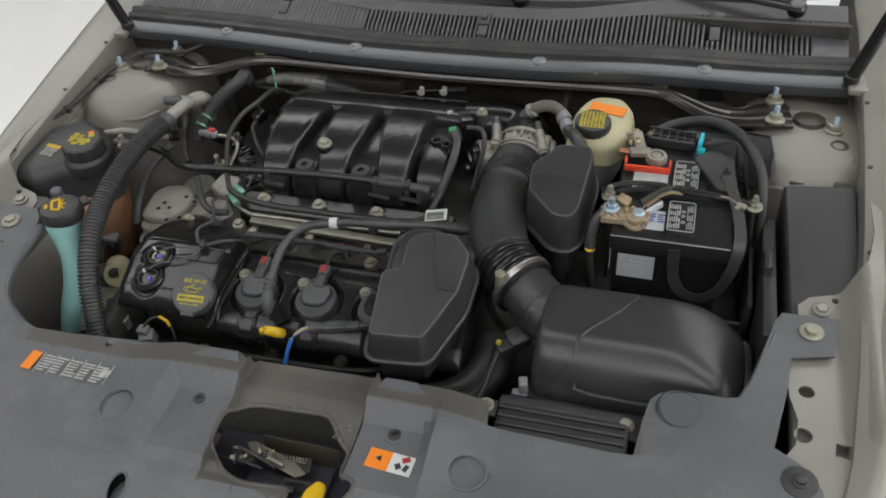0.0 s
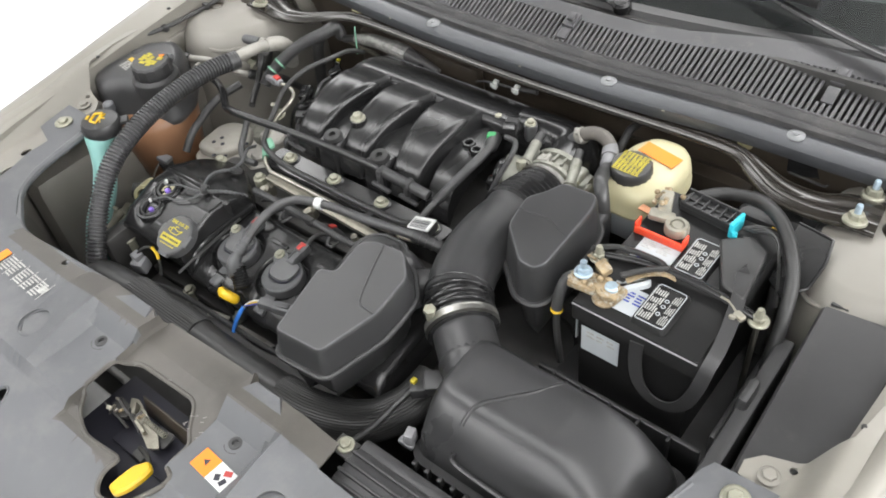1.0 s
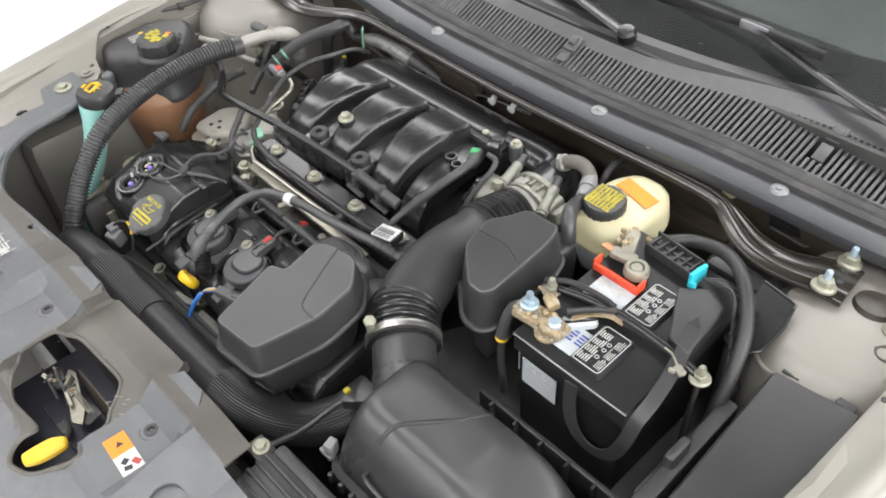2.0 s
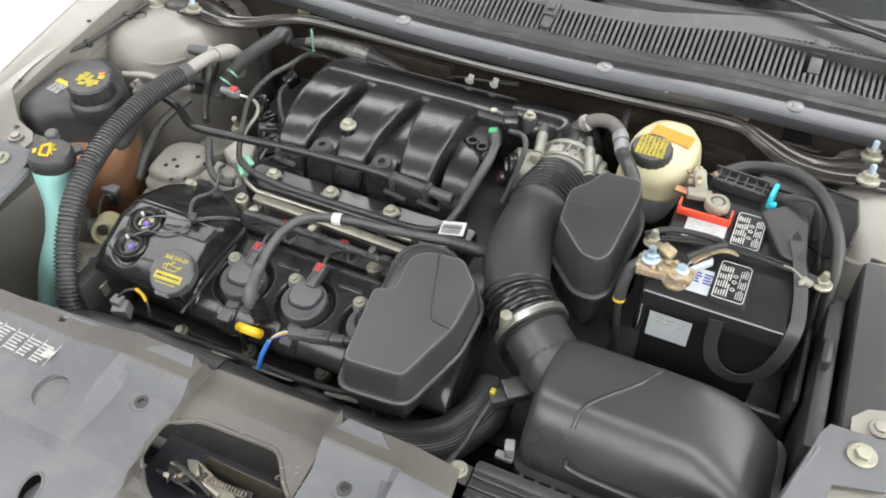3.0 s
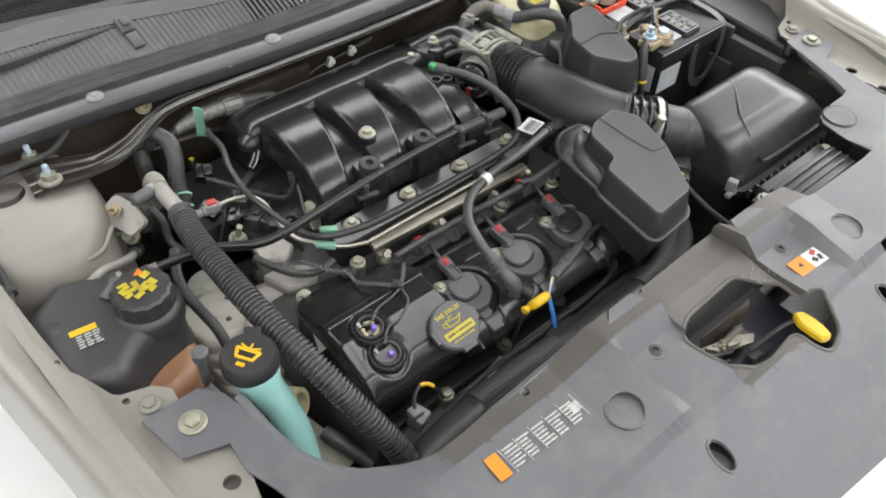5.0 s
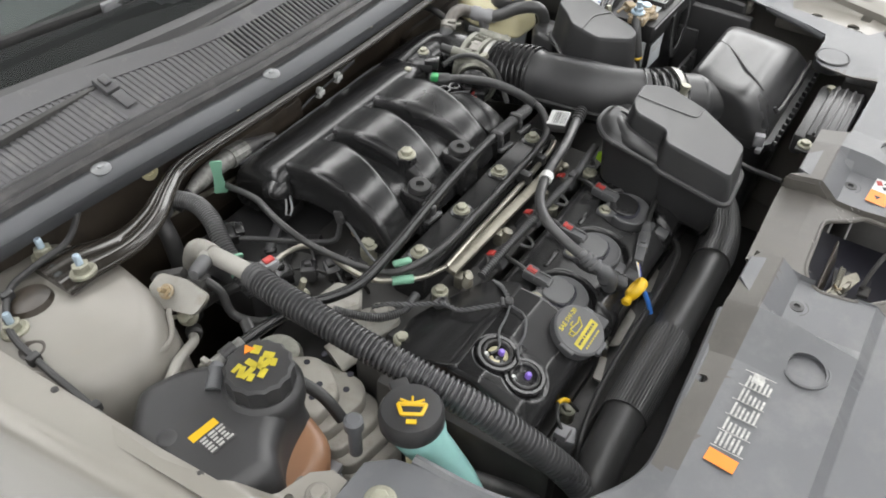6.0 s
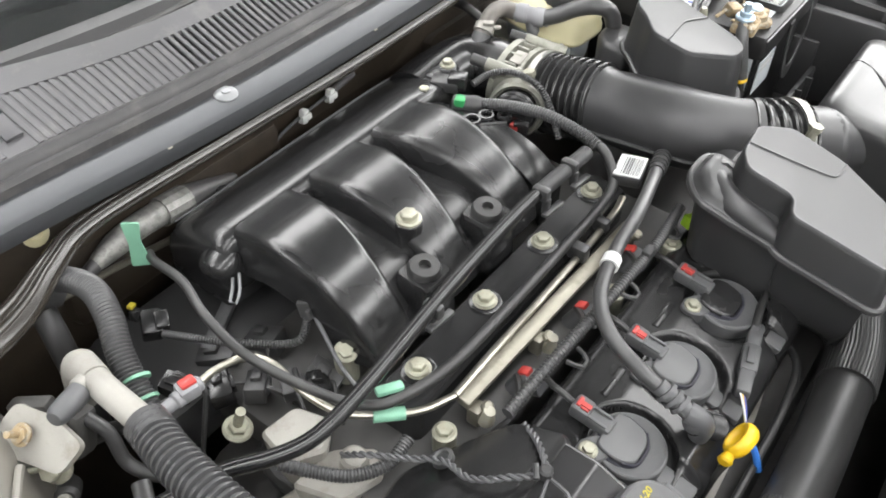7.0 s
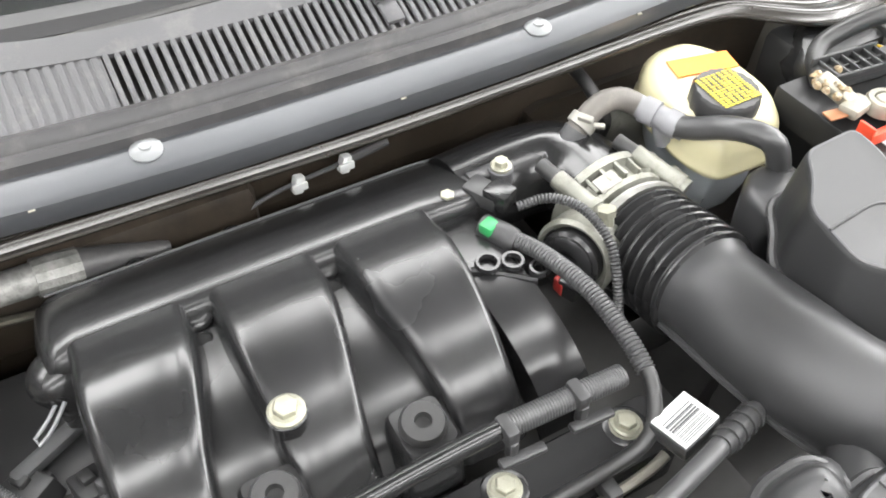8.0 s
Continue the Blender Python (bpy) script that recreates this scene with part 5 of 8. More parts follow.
for x, y, zz in ((-0.190, -0.197, 0.910), (-0.086, -0.196, 0.910)):
    b = part("cover_post", prism(rounded([(x - 0.021, y - 0.022), (x + 0.021, y - 0.022), (x + 0.021, y + 0.022), (x - 0.021, y + 0.022)], 0.010), ((-0.004, zz - 0.06), (0, zz - 0.004), (0.003, zz))), M_SATIN, im)
    part("grommet", lathe([(0.0165, -0.001), (0.0165, 0.004), (0.0145, 0.008), (0.006, 0.0085), (0.0055, 0.002), (0, 0.002)], (x, y, zz), (0, -0.12, 1), 22), M_RUBBER, b)
part("centre_bolt", hexbolt((-0.164, -0.158, 0.934), r=0.0085, h=0.010), M_ZINC, im, "pale zinc centre bolt", 20)
part("side_bolt", merge(lathe([(0.0115, -0.03), (0.0115, 0.0)], (-0.283, -0.177, 0.860), seg=16), hexbolt((-0.283, -0.177, 0.860), r=0.0075, h=0.009)), M_ZINC, im, "pale zinc bolt", 20)
part("centre_post", lathe([(0.014, -0.05), (0.0135, -0.001), (0.012, 0.0)], (-0.164, -0.158, 0.934), seg=18), M_SATIN, im)
# small cast lugs
part("clip_loop", tube([(-0.292, -0.052, 0.898), (-0.305, -0.066, 0.892), (-0.316, -0.072, 0.889), (-0.318, -0.066, 0.889), (-0.307, -0.058, 0.892), (-0.294, -0.045, 0.898)], 0.0015, 8), M_PIN, im, "thin grey wire clip")
for x, y, zz in ((0.045, -0.004, 0.905),):
    part("rear_bolt", merge(lathe([(0.012, -0.04), (0.012, 0)], (x, y, zz - 0.006), seg=16), hexbolt((x, y, zz - 0.006), r=0.008, h=0.010)), M_ZINC, im, smooth=20)
for x, y in ((-0.183, -0.284), (-0.08, -0.284), (0.022, -0.284)):
    part("injector", merge(lathe([(0.011, -0.02), (0.011, 0.012), (0.008, 0.018)], (x - 0.01, -0.318, 0.838), (0, -0.5, 1), 14), box((x - 0.01, -0.327, 0.843), (0.018, 0.024, 0.014), 0.002, turn(-25))), M_COIL, im)
    part("injector_tab", box((x - 0.01, -0.318, 0.853), (0.011, 0.012, 0.008), 0.002, turn(-25)), M_RED, im, "red connector lock")

# fuel rail
fr = thing("fuel_rail", (-0.11, -0.29, 0.863), "bright steel fuel rail with a mint tagged pipe", "fuel rail")
part("rail", box((-0.110, -0.2975, 0.8590), (0.304, 0.015, 0.010), 0.0025, turn(12, 1.2, -1)), M_BAR, fr, "flat dull beige steel rail")
part("rail_pipe", tube([(-0.262, -0.288, 0.868), (-0.20, -0.2865, 0.8675), (-0.10, -0.2855, 0.866), (0.0, -0.283, 0.865), (0.045, -0.281, 0.868), (0.062, -0.278, 0.872)], 0.0042, 10), M_STEEL, fr)
for x in (-0.252, -0.15, 0.03):
    part("rail_foot", merge(box((x, -0.305, 0.845), (0.016, 0.014, 0.022), 0.003), lathe([(0.006, 0), (0.006, 0.006), (0.004, 0.008), (0, 0.008)], (x + 0.004, -0.312, 0.853), (0, -0.4, 1), 10)), M_BAR, fr)
part("pipe", tube([(-0.262, -0.288, 0.868), (-0.290, -0.274, 0.866), (-0.313, -0.252, 0.866), (-0.338, -0.224, 0.872), (-0.348, -0.189, 0.884), (-0.347, -0.155, 0.894), (-0.358, -0.132, 0.8975), (-0.382, -0.122, 0.898), (-0.402, -0.122, 0.8985), (-0.418, -0.122, 0.900)], 0.0036, 10), M_STEEL, fr)
part("tag", lathe([(0.0062, -0.014), (0.0062, 0.014)], (-0.312, -0.254, 0.8665), (-0.72, 0.66, 0.08), 12), M_MINT, fr, "mint green tape tag")
part("quick_connector", merge(lathe([(0.0055, -0.016), (0.0075, -0.014), (0.0075, 0.010), (0.0060, 0.012), (0.0060, 0.022)], (-0.416, -0.122, 0.900), (-1, 0.03, 0.0), 14), box((-0.413, -0.122, 0.902), (0.018, 0.017, 0.014), 0.003, turn(0, 0, -10))), M_GREYP, fr)
part("connector_lock", box((-0.411, -0.121, 0.907), (0.014, 0.011, 0.009), 0.002, turn(0, 0, -10)), M_RED, fr, "orange-red lock clip")
part("fuel_line", tube([(-0.43, -0.12, 0.898), (-0.455, -0.105, 0.89), (-0.47, -0.07, 0.86), (-0.47, -0.02, 0.80)], 0.007, 10), M_RUBBER, fr)
part("pipe_clip", box((-0.04, -0.281, 0.870), (0.014, 0.024, 0.018), 0.003), M_TEXT, fr)
part("pipe_clip", box((0.012, -0.279, 0.869), (0.012, 0.020, 0.016), 0.003), M_TEXT, fr)

# vapour rod along the manifold
vr = thing("vapour_line", (-0.2, -0.235, 0.925), "rigid black vapour line over the intake manifold", "pipe")
part("line", tube([(-0.572, -0.176, 0.899), (-0.545, -0.180, 0.903), (-0.50, -0.192, 0.911), (-0.468, -0.206, 0.918), (-0.448, -0.216, 0.920), (-0.425, -0.232, 0.920), (-0.400, -0.247, 0.924), (-0.372, -0.253, 0.929), (-0.316, -0.251, 0.932), (-0.238, -0.243, 0.932), (-0.16, -0.236, 0.930), (-0.096, -0.232, 0.928), (-0.039, -0.231, 0.926), (0.048, -0.233, 0.921)], 0.0068, 12), M_SATIN, vr)
part("sleeve", tube([(-0.045, -0.2312, 0.9262), (0.0, -0.232, 0.924), (0.048, -0.233, 0.921)], 0.0082, 14, rib=0.0003, pitch=0.0022), M_LOOM, vr)
for x in (-0.235, -0.045, 0.01):
    part("clip", merge(box((x, -0.234 if x > -0.1 else -0.243, 0.927), (0.010, 0.019, 0.015), 0.003), box((x + 0.006, -0.246, 0.908), (0.036, 0.008, 0.005), 0.002, turn(0, 8, 0)), box((x, -0.241, 0.914), (0.007, 0.008, 0.020), 0.002)), M_TEXT, vr)
part("hose_end", tube([(-0.590, -0.174, 0.897), (-0.572, -0.176, 0.899), (-0.525, -0.1845, 0.906)], 0.0082, 12), M_FOIL, vr, "silver sleeve of the quick connector")
part("coupling", tube([(-0.552, -0.179, 0.902), (-0.535, -0.182, 0.905)], 0.0094, 12, curve=False), M_TEXT, vr)
part("spring_clip", merge(lathe([(0.0115, -0.004), (0.0115, 0.004)], (-0.572, -0.176, 0.899), (1, 0, 0), 14), box((-0.572, -0.176, 0.913), (0.007, 0.012, 0.010), 0.002), box((-0.570, -0.189, 0.902), (0.006, 0.010, 0.007), 0.002)), M_CAST, vr)

# harness hose round to the throttle
h2 = thing("wiring_loom", (-0.1, -0.27, 0.88), "corrugated black wiring loom with a green plug", "wiring")
part("taped_loom", tube([(-0.330, 0.030, 0.905), (-0.341, 0.004, 0.919), (-0.346, -0.044, 0.926), (-0.360, -0.089, 0.925), (-0.364, -0.140, 0.915), (-0.351, -0.185, 0.898), (-0.332, -0.228, 0.884), (-0.308, -0.254, 0.881), (-0.247, -0.270, 0.880), (-0.162, -0.272, 0.879), (-0.06, -0.271, 0.878), (0.01, -0.271, 0.881), (0.048, -0.270, 0.896), (0.063, -0.250, 0.917), (0.066, -0.235, 0.923)], 0.0056, 12, radii=[(0, 0.0044), (0.38, 0.0046), (0.5, 0.0056), (1, 0.0056)]), M_RUBBER, h2)
part("loom", tube([(0.065, -0.238, 0.922), (0.0675, -0.21, 0.928), (0.068, -0.165, 0.931), (0.062, -0.115, 0.925), (0.052, -0.078, 0.917)], 0.0066, 14, rib=0.0007, pitch=0.0032), M_LOOM, h2)
part("plug", merge(lathe([(0.011, -0.016), (0.011, 0.012), (0.008, 0.018)], (0.049, -0.074, 0.916), (0.35, -0.9, 0.1), 14)), M_TEXT, h2)
part("green_lock", merge(box((0.0430, -0.0680, 0.9200), (0.014, 0.013, 0.013), 0.002, turn(0, 0, 20))), M_GREEN, h2, "green connector lock")
part("tag", box((-0.301, -0.246, 0.885), (0.026, 0.010, 0.007), 0.003, turn(0, 4, -30)), M_MINT, h2, "pale green tag")

# crankcase hose with the white band
ph = thing("breather_hose", (-0.1, -0.35, 0.9), "black breather hose with a white band", "hose")
part("hose", tube([(0.125, -0.290, 0.898), (0.085, -0.301, 0.910), (0.057, -0.309, 0.915), (-0.005, -0.323, 0.920), (-0.065, -0.331, 0.921), (-0.121, -0.346, 0.918), (-0.148, -0.371, 0.908), (-0.157, -0.409, 0.893), (-0.155, -0.445, 0.875), (-0.154, -0.463, 0.866)], 0.0070, 16), M_LOOM, ph)
part("white_band", lathe([(0.0092, -0.006), (0.0092, 0.006)], (-0.083, -0.335, 0.9205), (-1, -0.2, 0), 16), M_WHITE, ph)
part("quick_coupling", merge(tube([(-0.157, -0.428, 0.886), (-0.1545, -0.46, 0.870)], 0.0080, 14, curve=False), *[lathe([(0.0098, -0.0018), (0.0112, 0.0018)], (-0.1565 + 0.0006 * q, -0.436 - 0.007 * q, 0.882 - 0.0036 * q), (0, -0.8, -0.5), 14) for q in range(3)]), M_COIL, ph)
part("elbow", tube([(-0.1545, -0.458, 0.870), (-0.152, -0.470, 0.866), (-0.149, -0.474, 0.856), (-0.146, -0.472, 0.838)], 0.0098, 14), M_COIL, ph)
part("end_knob", lathe([(0.0105, -0.010), (0.0112, -0.002), (0.0105, 0.004), (0.007, 0.008), (0, 0.009)], (-0.151, -0.468, 0.862), (-0.2, -0.3, 1), 18), M_COIL, ph)
part("bellows_stub", tube([(-0.149, -0.466, 0.856), (-0.138, -0.474, 0.846), (-0.128, -0.482, 0.836)], 0.0118, 20, rib=0.0012, pitch=0.0042), M_BELLOW, ph, "ribbed black rubber stub")
part("end_coupling", merge(tube([(0.075, -0.304, 0.912), (0.12, -0.292, 0.900)], 0.0088, 14, curve=False), *[lathe([(0.0102, -0.0018), (0.0102, 0.0018)], (0.085 + 0.010 * i, -0.3015 + 0.0027 * i, 0.9095 - 0.0026 * i), (0.95, 0.25, -0.25), 14) for i in range(4)]), M_TEXT, ph)

# second-row wiring on the valve cover
wv = thing("coil_wiring", (-0.1, -0.345, 0.87), "black taped coil wiring along the valve cover", "wiring")
part("trunk", tube([(-0.25, -0.335, 0.868), (-0.19, -0.337, 0.872), (-0.12, -0.34, 0.874), (-0.05, -0.342, 0.874), (0.02, -0.342, 0.872), (0.09, -0.335, 0.868)], 0.0055, 10, rib=0.0006, pitch=0.004), M_LOOM, wv)
for x in (-0.11, -0.005):
    part("tie", box((x, -0.343, 0.876), (0.016, 0.010, 0.014), 0.002), M_TEXT, wv)
twist([(-0.25, -0.352, 0.868), (-0.268, -0.375, 0.886), (-0.292, -0.396, 0.8935), (-0.312, -0.378, 0.892), (-0.327, -0.350, 0.882), (-0.322, -0.320, 0.871), (-0.335, -0.290, 0.862), (-0.352, -0.262, 0.862), (-0.36, -0.24, 0.85)], 0.0017, 0.0017, 17, wv, M_COIL, "twisted_wire")
part("tie_mount", merge(lathe([(0.006, -0.004), (0.006, 0.004), (0.004, 0.006), (0, 0.006)], (-0.293, -0.398, 0.894), (0, 0, 1), 10), box((-0.298, -0.392, 0.896), (0.014, 0.005, 0.004), 0.001, turn(0, 0, 35))), M_TEXT, wv)
part("wire_eye", merge(lathe([(0.010, -0.004), (0.010, 0.001), (0.0065, 0.002), (0.005, 0.0), (0, 0.0)], (-0.318, -0.316, 0.868), (0, 0.4, 1), 16)), M_TEXT, wv)
part("thin_wire", tube([(-0.296, -0.402, 0.893), (-0.318, -0.408, 0.894), (-0.340, -0.412, 0.895), (-0.360, -0.424, 0.893), (-0.372, -0.420, 0.893)], 0.0015, 6), M_COIL, wv)
part("thin_wire", tube([(-0.294, -0.403, 0.892), (-0.300, -0.425, 0.8925), (-0.325, -0.438, 0.889), (-0.345, -0.440, 0.888), (-0.362, -0.455, 0.884)], 0.0015, 6), M_COIL, wv)
for x in (-0.147, -0.042, -0.252):
    part("pale_stud", merge(lathe([(0.008, 0), (0.008, 0.006), (0.0055, 0.012), (0.0055, 0.018), (0, 0.018)], (x, -0.315, 0.842), (0, -0.2, 1), 10)), M_LEAD, wv)
for x, y, w in ((-0.16, -0.352, 0.02), (-0.055, -0.350, 0.02), (0.05, -0.345, 0.02)):
    part("loom_clip", tube([(x - w / 2, y + 0.006, 0.868), (x - w / 3, y - 0.006, 0.866), (x, y - 0.010, 0.864), (x + w / 3, y - 0.006, 0.866), (x + w / 2, y + 0.006, 0.868)], 0.0024, 6), M_TEXT, wv)
part("short_wire", tube([(-0.198, -0.312, 0.85), (-0.215, -0.325, 0.858), (-0.235, -0.335, 0.852), (-0.255, -0.325, 0.835)], 0.003, 6), M_RUBBER, wv)
part("short_wire", tube([(-0.092, -0.312, 0.85), (-0.11, -0.33, 0.860), (-0.125, -0.335, 0.866)], 0.003, 6), M_RUBBER, wv)
part("short_wire", tube([(0.012, -0.312, 0.85), (-0.005, -0.33, 0.860), (-0.02, -0.338, 0.868)], 0.003, 6), M_RUBBER, wv)
part("edge_wire", tube([(-0.238, -0.385, 0.850), (-0.237, -0.43, 0.848), (-0.239, -0.47, 0.843), (-0.243, -0.515, 0.834)], 0.0024, 6), M_RUBBER, wv)

# ---------------------------------------------------------------- throttle body and its neighbours
tb = thing("throttle_body", (0.165, -0.08, 0.89), "cast aluminium throttle body with a motor housing", "throttle body")
part("barrel", lathe([(0.0475, 0), (0.0475, 0.010), (0.0435, 0.012), (0.0435, 0.018), (0.050, 0.020), (0.050, 0.026), (0.0445, 0.028), (0.0445, 0.044), (0.051, 0.046), (0.051, 0.054)], (0.167, -0.108, 0.884), (0, 1, 0.05), 40), M_ALU, tb)
for q in range(11):
    w = math.radians(5 + 17 * q)
    part("rib", box((0.167 + 0.0465 * math.cos(w), -0.072, 0.8858 + 0.0465 * math.sin(w)), (0.008, 0.018, 0.0035), 0.0008, turn(0, -math.degrees(w), 0)), M_ALU, tb)
for a, b in ((-1, 1), (1, 1), (1, -1), (-1, -1)):
    ear = part("ear", lathe([(0.009, 0), (0.009, 0.028)], (0.167 + 0.042 * a, -0.088, 0.882 + 0.034 * b), (0, 1, 0.05), 12), M_ALU, tb)
    part("bolt", hexbolt((0.167 + 0.042 * a, -0.088, 0.882 + 0.034 * b), (0, -1, 0), 0.006, 0.007), M_ZINC, ear, smooth=20)
part("stamped_plate", box((0.150, -0.078, 0.9315), (0.020, 0.016, 0.003), 0.001, turn(0, -18, 0)), M_CAST, tb)
for a, b, k in (((0.1185, -0.052, 0.928), (0.1285, -0.100, 0.922), 0.0085), ((0.195, -0.058, 0.929), (0.2125, -0.108, 0.919), 0.0085)):
    ns = part("nipple", tube([a, b], k, 16, curve=False), M_ALU, tb)
    d = (Vector(a) - Vector(b)).normalized()
    part("nipple_tip", tube([Vector(a) - d * 0.002, Vector(a) + d * 0.020], k * 0.82, 14, curve=False), M_RUBBER, ns, "black hose tip")
    part("collar", lathe([(k + 0.0016, -0.003), (k + 0.0016, 0.003)], Vector(b) + d * 0.008, d, 16), M_ALU, ns)
part("shaft_housing", merge(box((0.214, -0.072, 0.893), (0.026, 0.036, 0.046), 0.008), lathe([(0.012, 0), (0.012, 0.010), (0.008, 0.013), (0, 0.013)], (0.222, -0.078, 0.900), (1, -0.2, 0.2), 14)), M_ALU, tb)
part("motor_housing", merge(box((0.130, -0.085, 0.890), (0.034, 0.046, 0.058), 0.010), lathe([(0.034, -0.01), (0.035, 0.022), (0.032, 0.026), (0.029, 0.024), (0.028, 0.018), (0, 0.018)], (0.118, -0.102, 0.892), (-0.90, -0.38, 0.2), 30)), M_ALU, tb)
part("motor_cap", merge(lathe([(0.0265, 0), (0.0265, 0.010), (0.0235, 0.012), (0.0235, 0.015), (0.020, 0.017), (0.012, 0.017), (0.011, 0.012), (0, 0.012)], (0.100, -0.109, 0.896), (-0.90, -0.38, 0.2), 28), box((0.085, -0.113, 0.90), (0.008, 0.036, 0.012), 0.002, turn(0, 0, 22)), box((0.084, -0.128, 0.886), (0.014, 0.018, 0.018), 0.003, turn(0, 0, 22))), M_SATIN, tb)
part("red_lock", box((0.080, -0.122, 0.885), (0.010, 0.012, 0.014), 0.002), M_RED, tb, "red connector lock")
part("rear_elbow", tube([(0.167, -0.055, 0.888), (0.165, -0.02, 0.889), (0.145, 0.005, 0.887), (0.10, 0.010, 0.886), (0.05, 0.008, 0.884)], 0.042, 24), M_SATIN, tb)
part("loom", tube([(0.070, -0.066, 0.930), (0.094, -0.075, 0.936), (0.108, -0.100, 0.939), (0.112, -0.131, 0.930), (0.108, -0.152, 0.910), (0.102, -0.17, 0.88)], 0.0038, 10, rib=0.0006, pitch=0.003), M_LOOM, tb)

ms = thing("pressure_sensor", (0.055, -0.035, 0.92), "black manifold pressure sensor bolted on its bracket", "sensor")
part("body", merge(lathe([(0.020, -0.03), (0.020, 0.004), (0.017, 0.008), (0, 0.009)], (0.050, -0.020, 0.915), seg=20), box((0.058, -0.035, 0.925), (0.022, 0.034, 0.014), 0.003, turn(0, 0, 24)), box((0.07, -0.012, 0.922), (0.03, 0.016, 0.010), 0.004)), M_TEXT, ms)
part("plug", merge(box((0.064, -0.048, 0.930), (0.020, 0.022, 0.017), 0.002, turn(0, 0, 24))), M_SATIN, ms)
for p in ((0.027, -0.027, 0.924), (0.084, -0.018, 0.930)):
    bs = part("boss", lathe([(0.011, -0.03), (0.011, -0.001), (0.009, 0.0)], p, seg=16), M_COIL, ms)
    part("bolt", hexbolt(p, r=0.0062, h=0.008), M_ZINC, bs, smooth=20)
part("bracket", tube([(0.0, -0.035, 0.905), (0.0, -0.005, 0.912), (0.03, 0.004, 0.914), (0.07, 0.004, 0.912)], 0.006, 8), M_SATIN, ms)

wl = thing("barcode_label", (0.068, -0.280, 0.910), "white barcode label on a black connector", "label")
WM = Matrix.Translation((0.069, -0.277, 0.912)) @ turn(-6, -4, 12)
bd = box((0, 0, -0.009), (0.038, 0.032, 0.014), 0.003)
bd.transform(WM)
part("connector_body", bd, M_TEXT, wl)
lb_ = box((0, 0, -0.0012), (0.035, 0.029, 0.0016), 0.0004)
lb_.transform(WM)
lb_ = part("label", lb_, M_WHITE, wl)
rw = random.Random(31)
v = -0.012
while v < 0.008:
    w_ = rw.choice((0.0005, 0.0008, 0.0012))
    b_ = box((-0.001, v, 0), (0.028, w_, 0.0004), 0)
    b_.transform(WM)
    part("barcode_bar", b_, M_COIL, lb_)
    v += w_ + rw.choice((0.0007, 0.001, 0.0014))
# small cast loops beside the manifold's end
lg = thing("hose_clip", (0.035, -0.108, 0.915), "black plastic clip with open loops", "clip")
for x, y, r_ in ((0.022, -0.100, 0.0085), (0.041, -0.106, 0.0078), (0.056, -0.121, 0.007)):
    part("loop", tube([(x + r_ * math.cos(w), y + r_ * math.sin(w), 0.920 - 0.1 * (x - 0.02)) for w in [2 * math.pi * q / 16 for q in range(17)]], 0.0022, 6, 0.002, flat=1.6), M_SATIN, lg)
part("arm", tube([(0.008, -0.098, 0.917), (0.03, -0.112, 0.914), (0.05, -0.128, 0.912)], 0.0035, 8), M_SATIN, lg)

# ---------------------------------------------------------------- intake tube
it = thing("intake_tube", (0.18, -0.27, 0.9), "black moulded air intake tube with bellows and steel clamps", "intake tube")
TP = [(0.168, -0.103, 0.884), (0.166, -0.15, 0.895), (0.165, -0.20, 0.904), (0.167, -0.25, 0.908), (0.176, -0.304, 0.908), (0.195, -0.351, 0.907), (0.223, -0.383, 0.903), (0.262, -0.416, 0.893), (0.303, -0.447, 0.882)]
SP = spline(TP, 0.002)


def cut(u0, u1):
    a, b = int(u0 * (len(SP) - 1)), int(u1 * (len(SP) - 1))
    return SP[a:b + 1]


part("front_bellows", tube(cut(0.025, 0.23), 0.0468, 36, rib=0.0034, pitch=0.0098, curve=False, prof=(1.0, 0.8, -0.6, -1.0, -1.0, -0.6, 0.8)), M_BELLOW, it)
part("tube", tube(cut(0.21, 0.66), 0.044, 28, 0.006, curve=False, radii=[(0, 0.048), (0.08, 0.043), (0.5, 0.046), (0.9, 0.045), (1, 0.047)]), M_MATT, it)
part("rear_bellows", tube(cut(0.64, 0.79), 0.045, 28, rib=0.003, pitch=0.012, curve=False, prof=(1.0, 0.75, -0.8, -1.0, -1.0, -0.8, 0.75)), M_BELLOW, it)
part("sensor_tube", tube(cut(0.76, 1.0), 0.041, 28, 0.006, curve=False), M_MATT, it)
for u, r in ((0.03, 0.0505), (0.765, 0.0485)):
    i = int(u * (len(SP) - 1))
    ax = (SP[i + 2] - SP[i - 2]).normalized()
    cl = part("clamp", lathe([(r, -0.0048), (r + 0.0012, -0.0048), (r + 0.0012, -0.0036), (r + 0.0006, -0.003), (r + 0.0006, 0.003), (r + 0.0012, 0.0036), (r + 0.0012, 0.0048), (r, 0.0048)], SP[i], ax, 36), M_CLAMP, it, "bright steel worm clamp")
    sd = ax.cross(Vector((0, 0, 1))).normalized()
    off = SP[i] + sd * (r + 0.003) * 0.75 + Vector((0, 0, r * 0.62))
    part("clamp_screw", merge(lathe([(0.006, -0.012), (0.006, 0.012)], off, sd.cross(ax), 10), lathe([(0.008, 0.012), (0.008, 0.018)], off, sd.cross(ax), 6)), M_ZINC, cl)
part("seam", tube([p + Vector((-0.044, -0.012, -0.012)) for p in SP[int(0.2 * len(SP)):int(0.62 * len(SP)):12]], 0.003, 6), M_MATT, it)
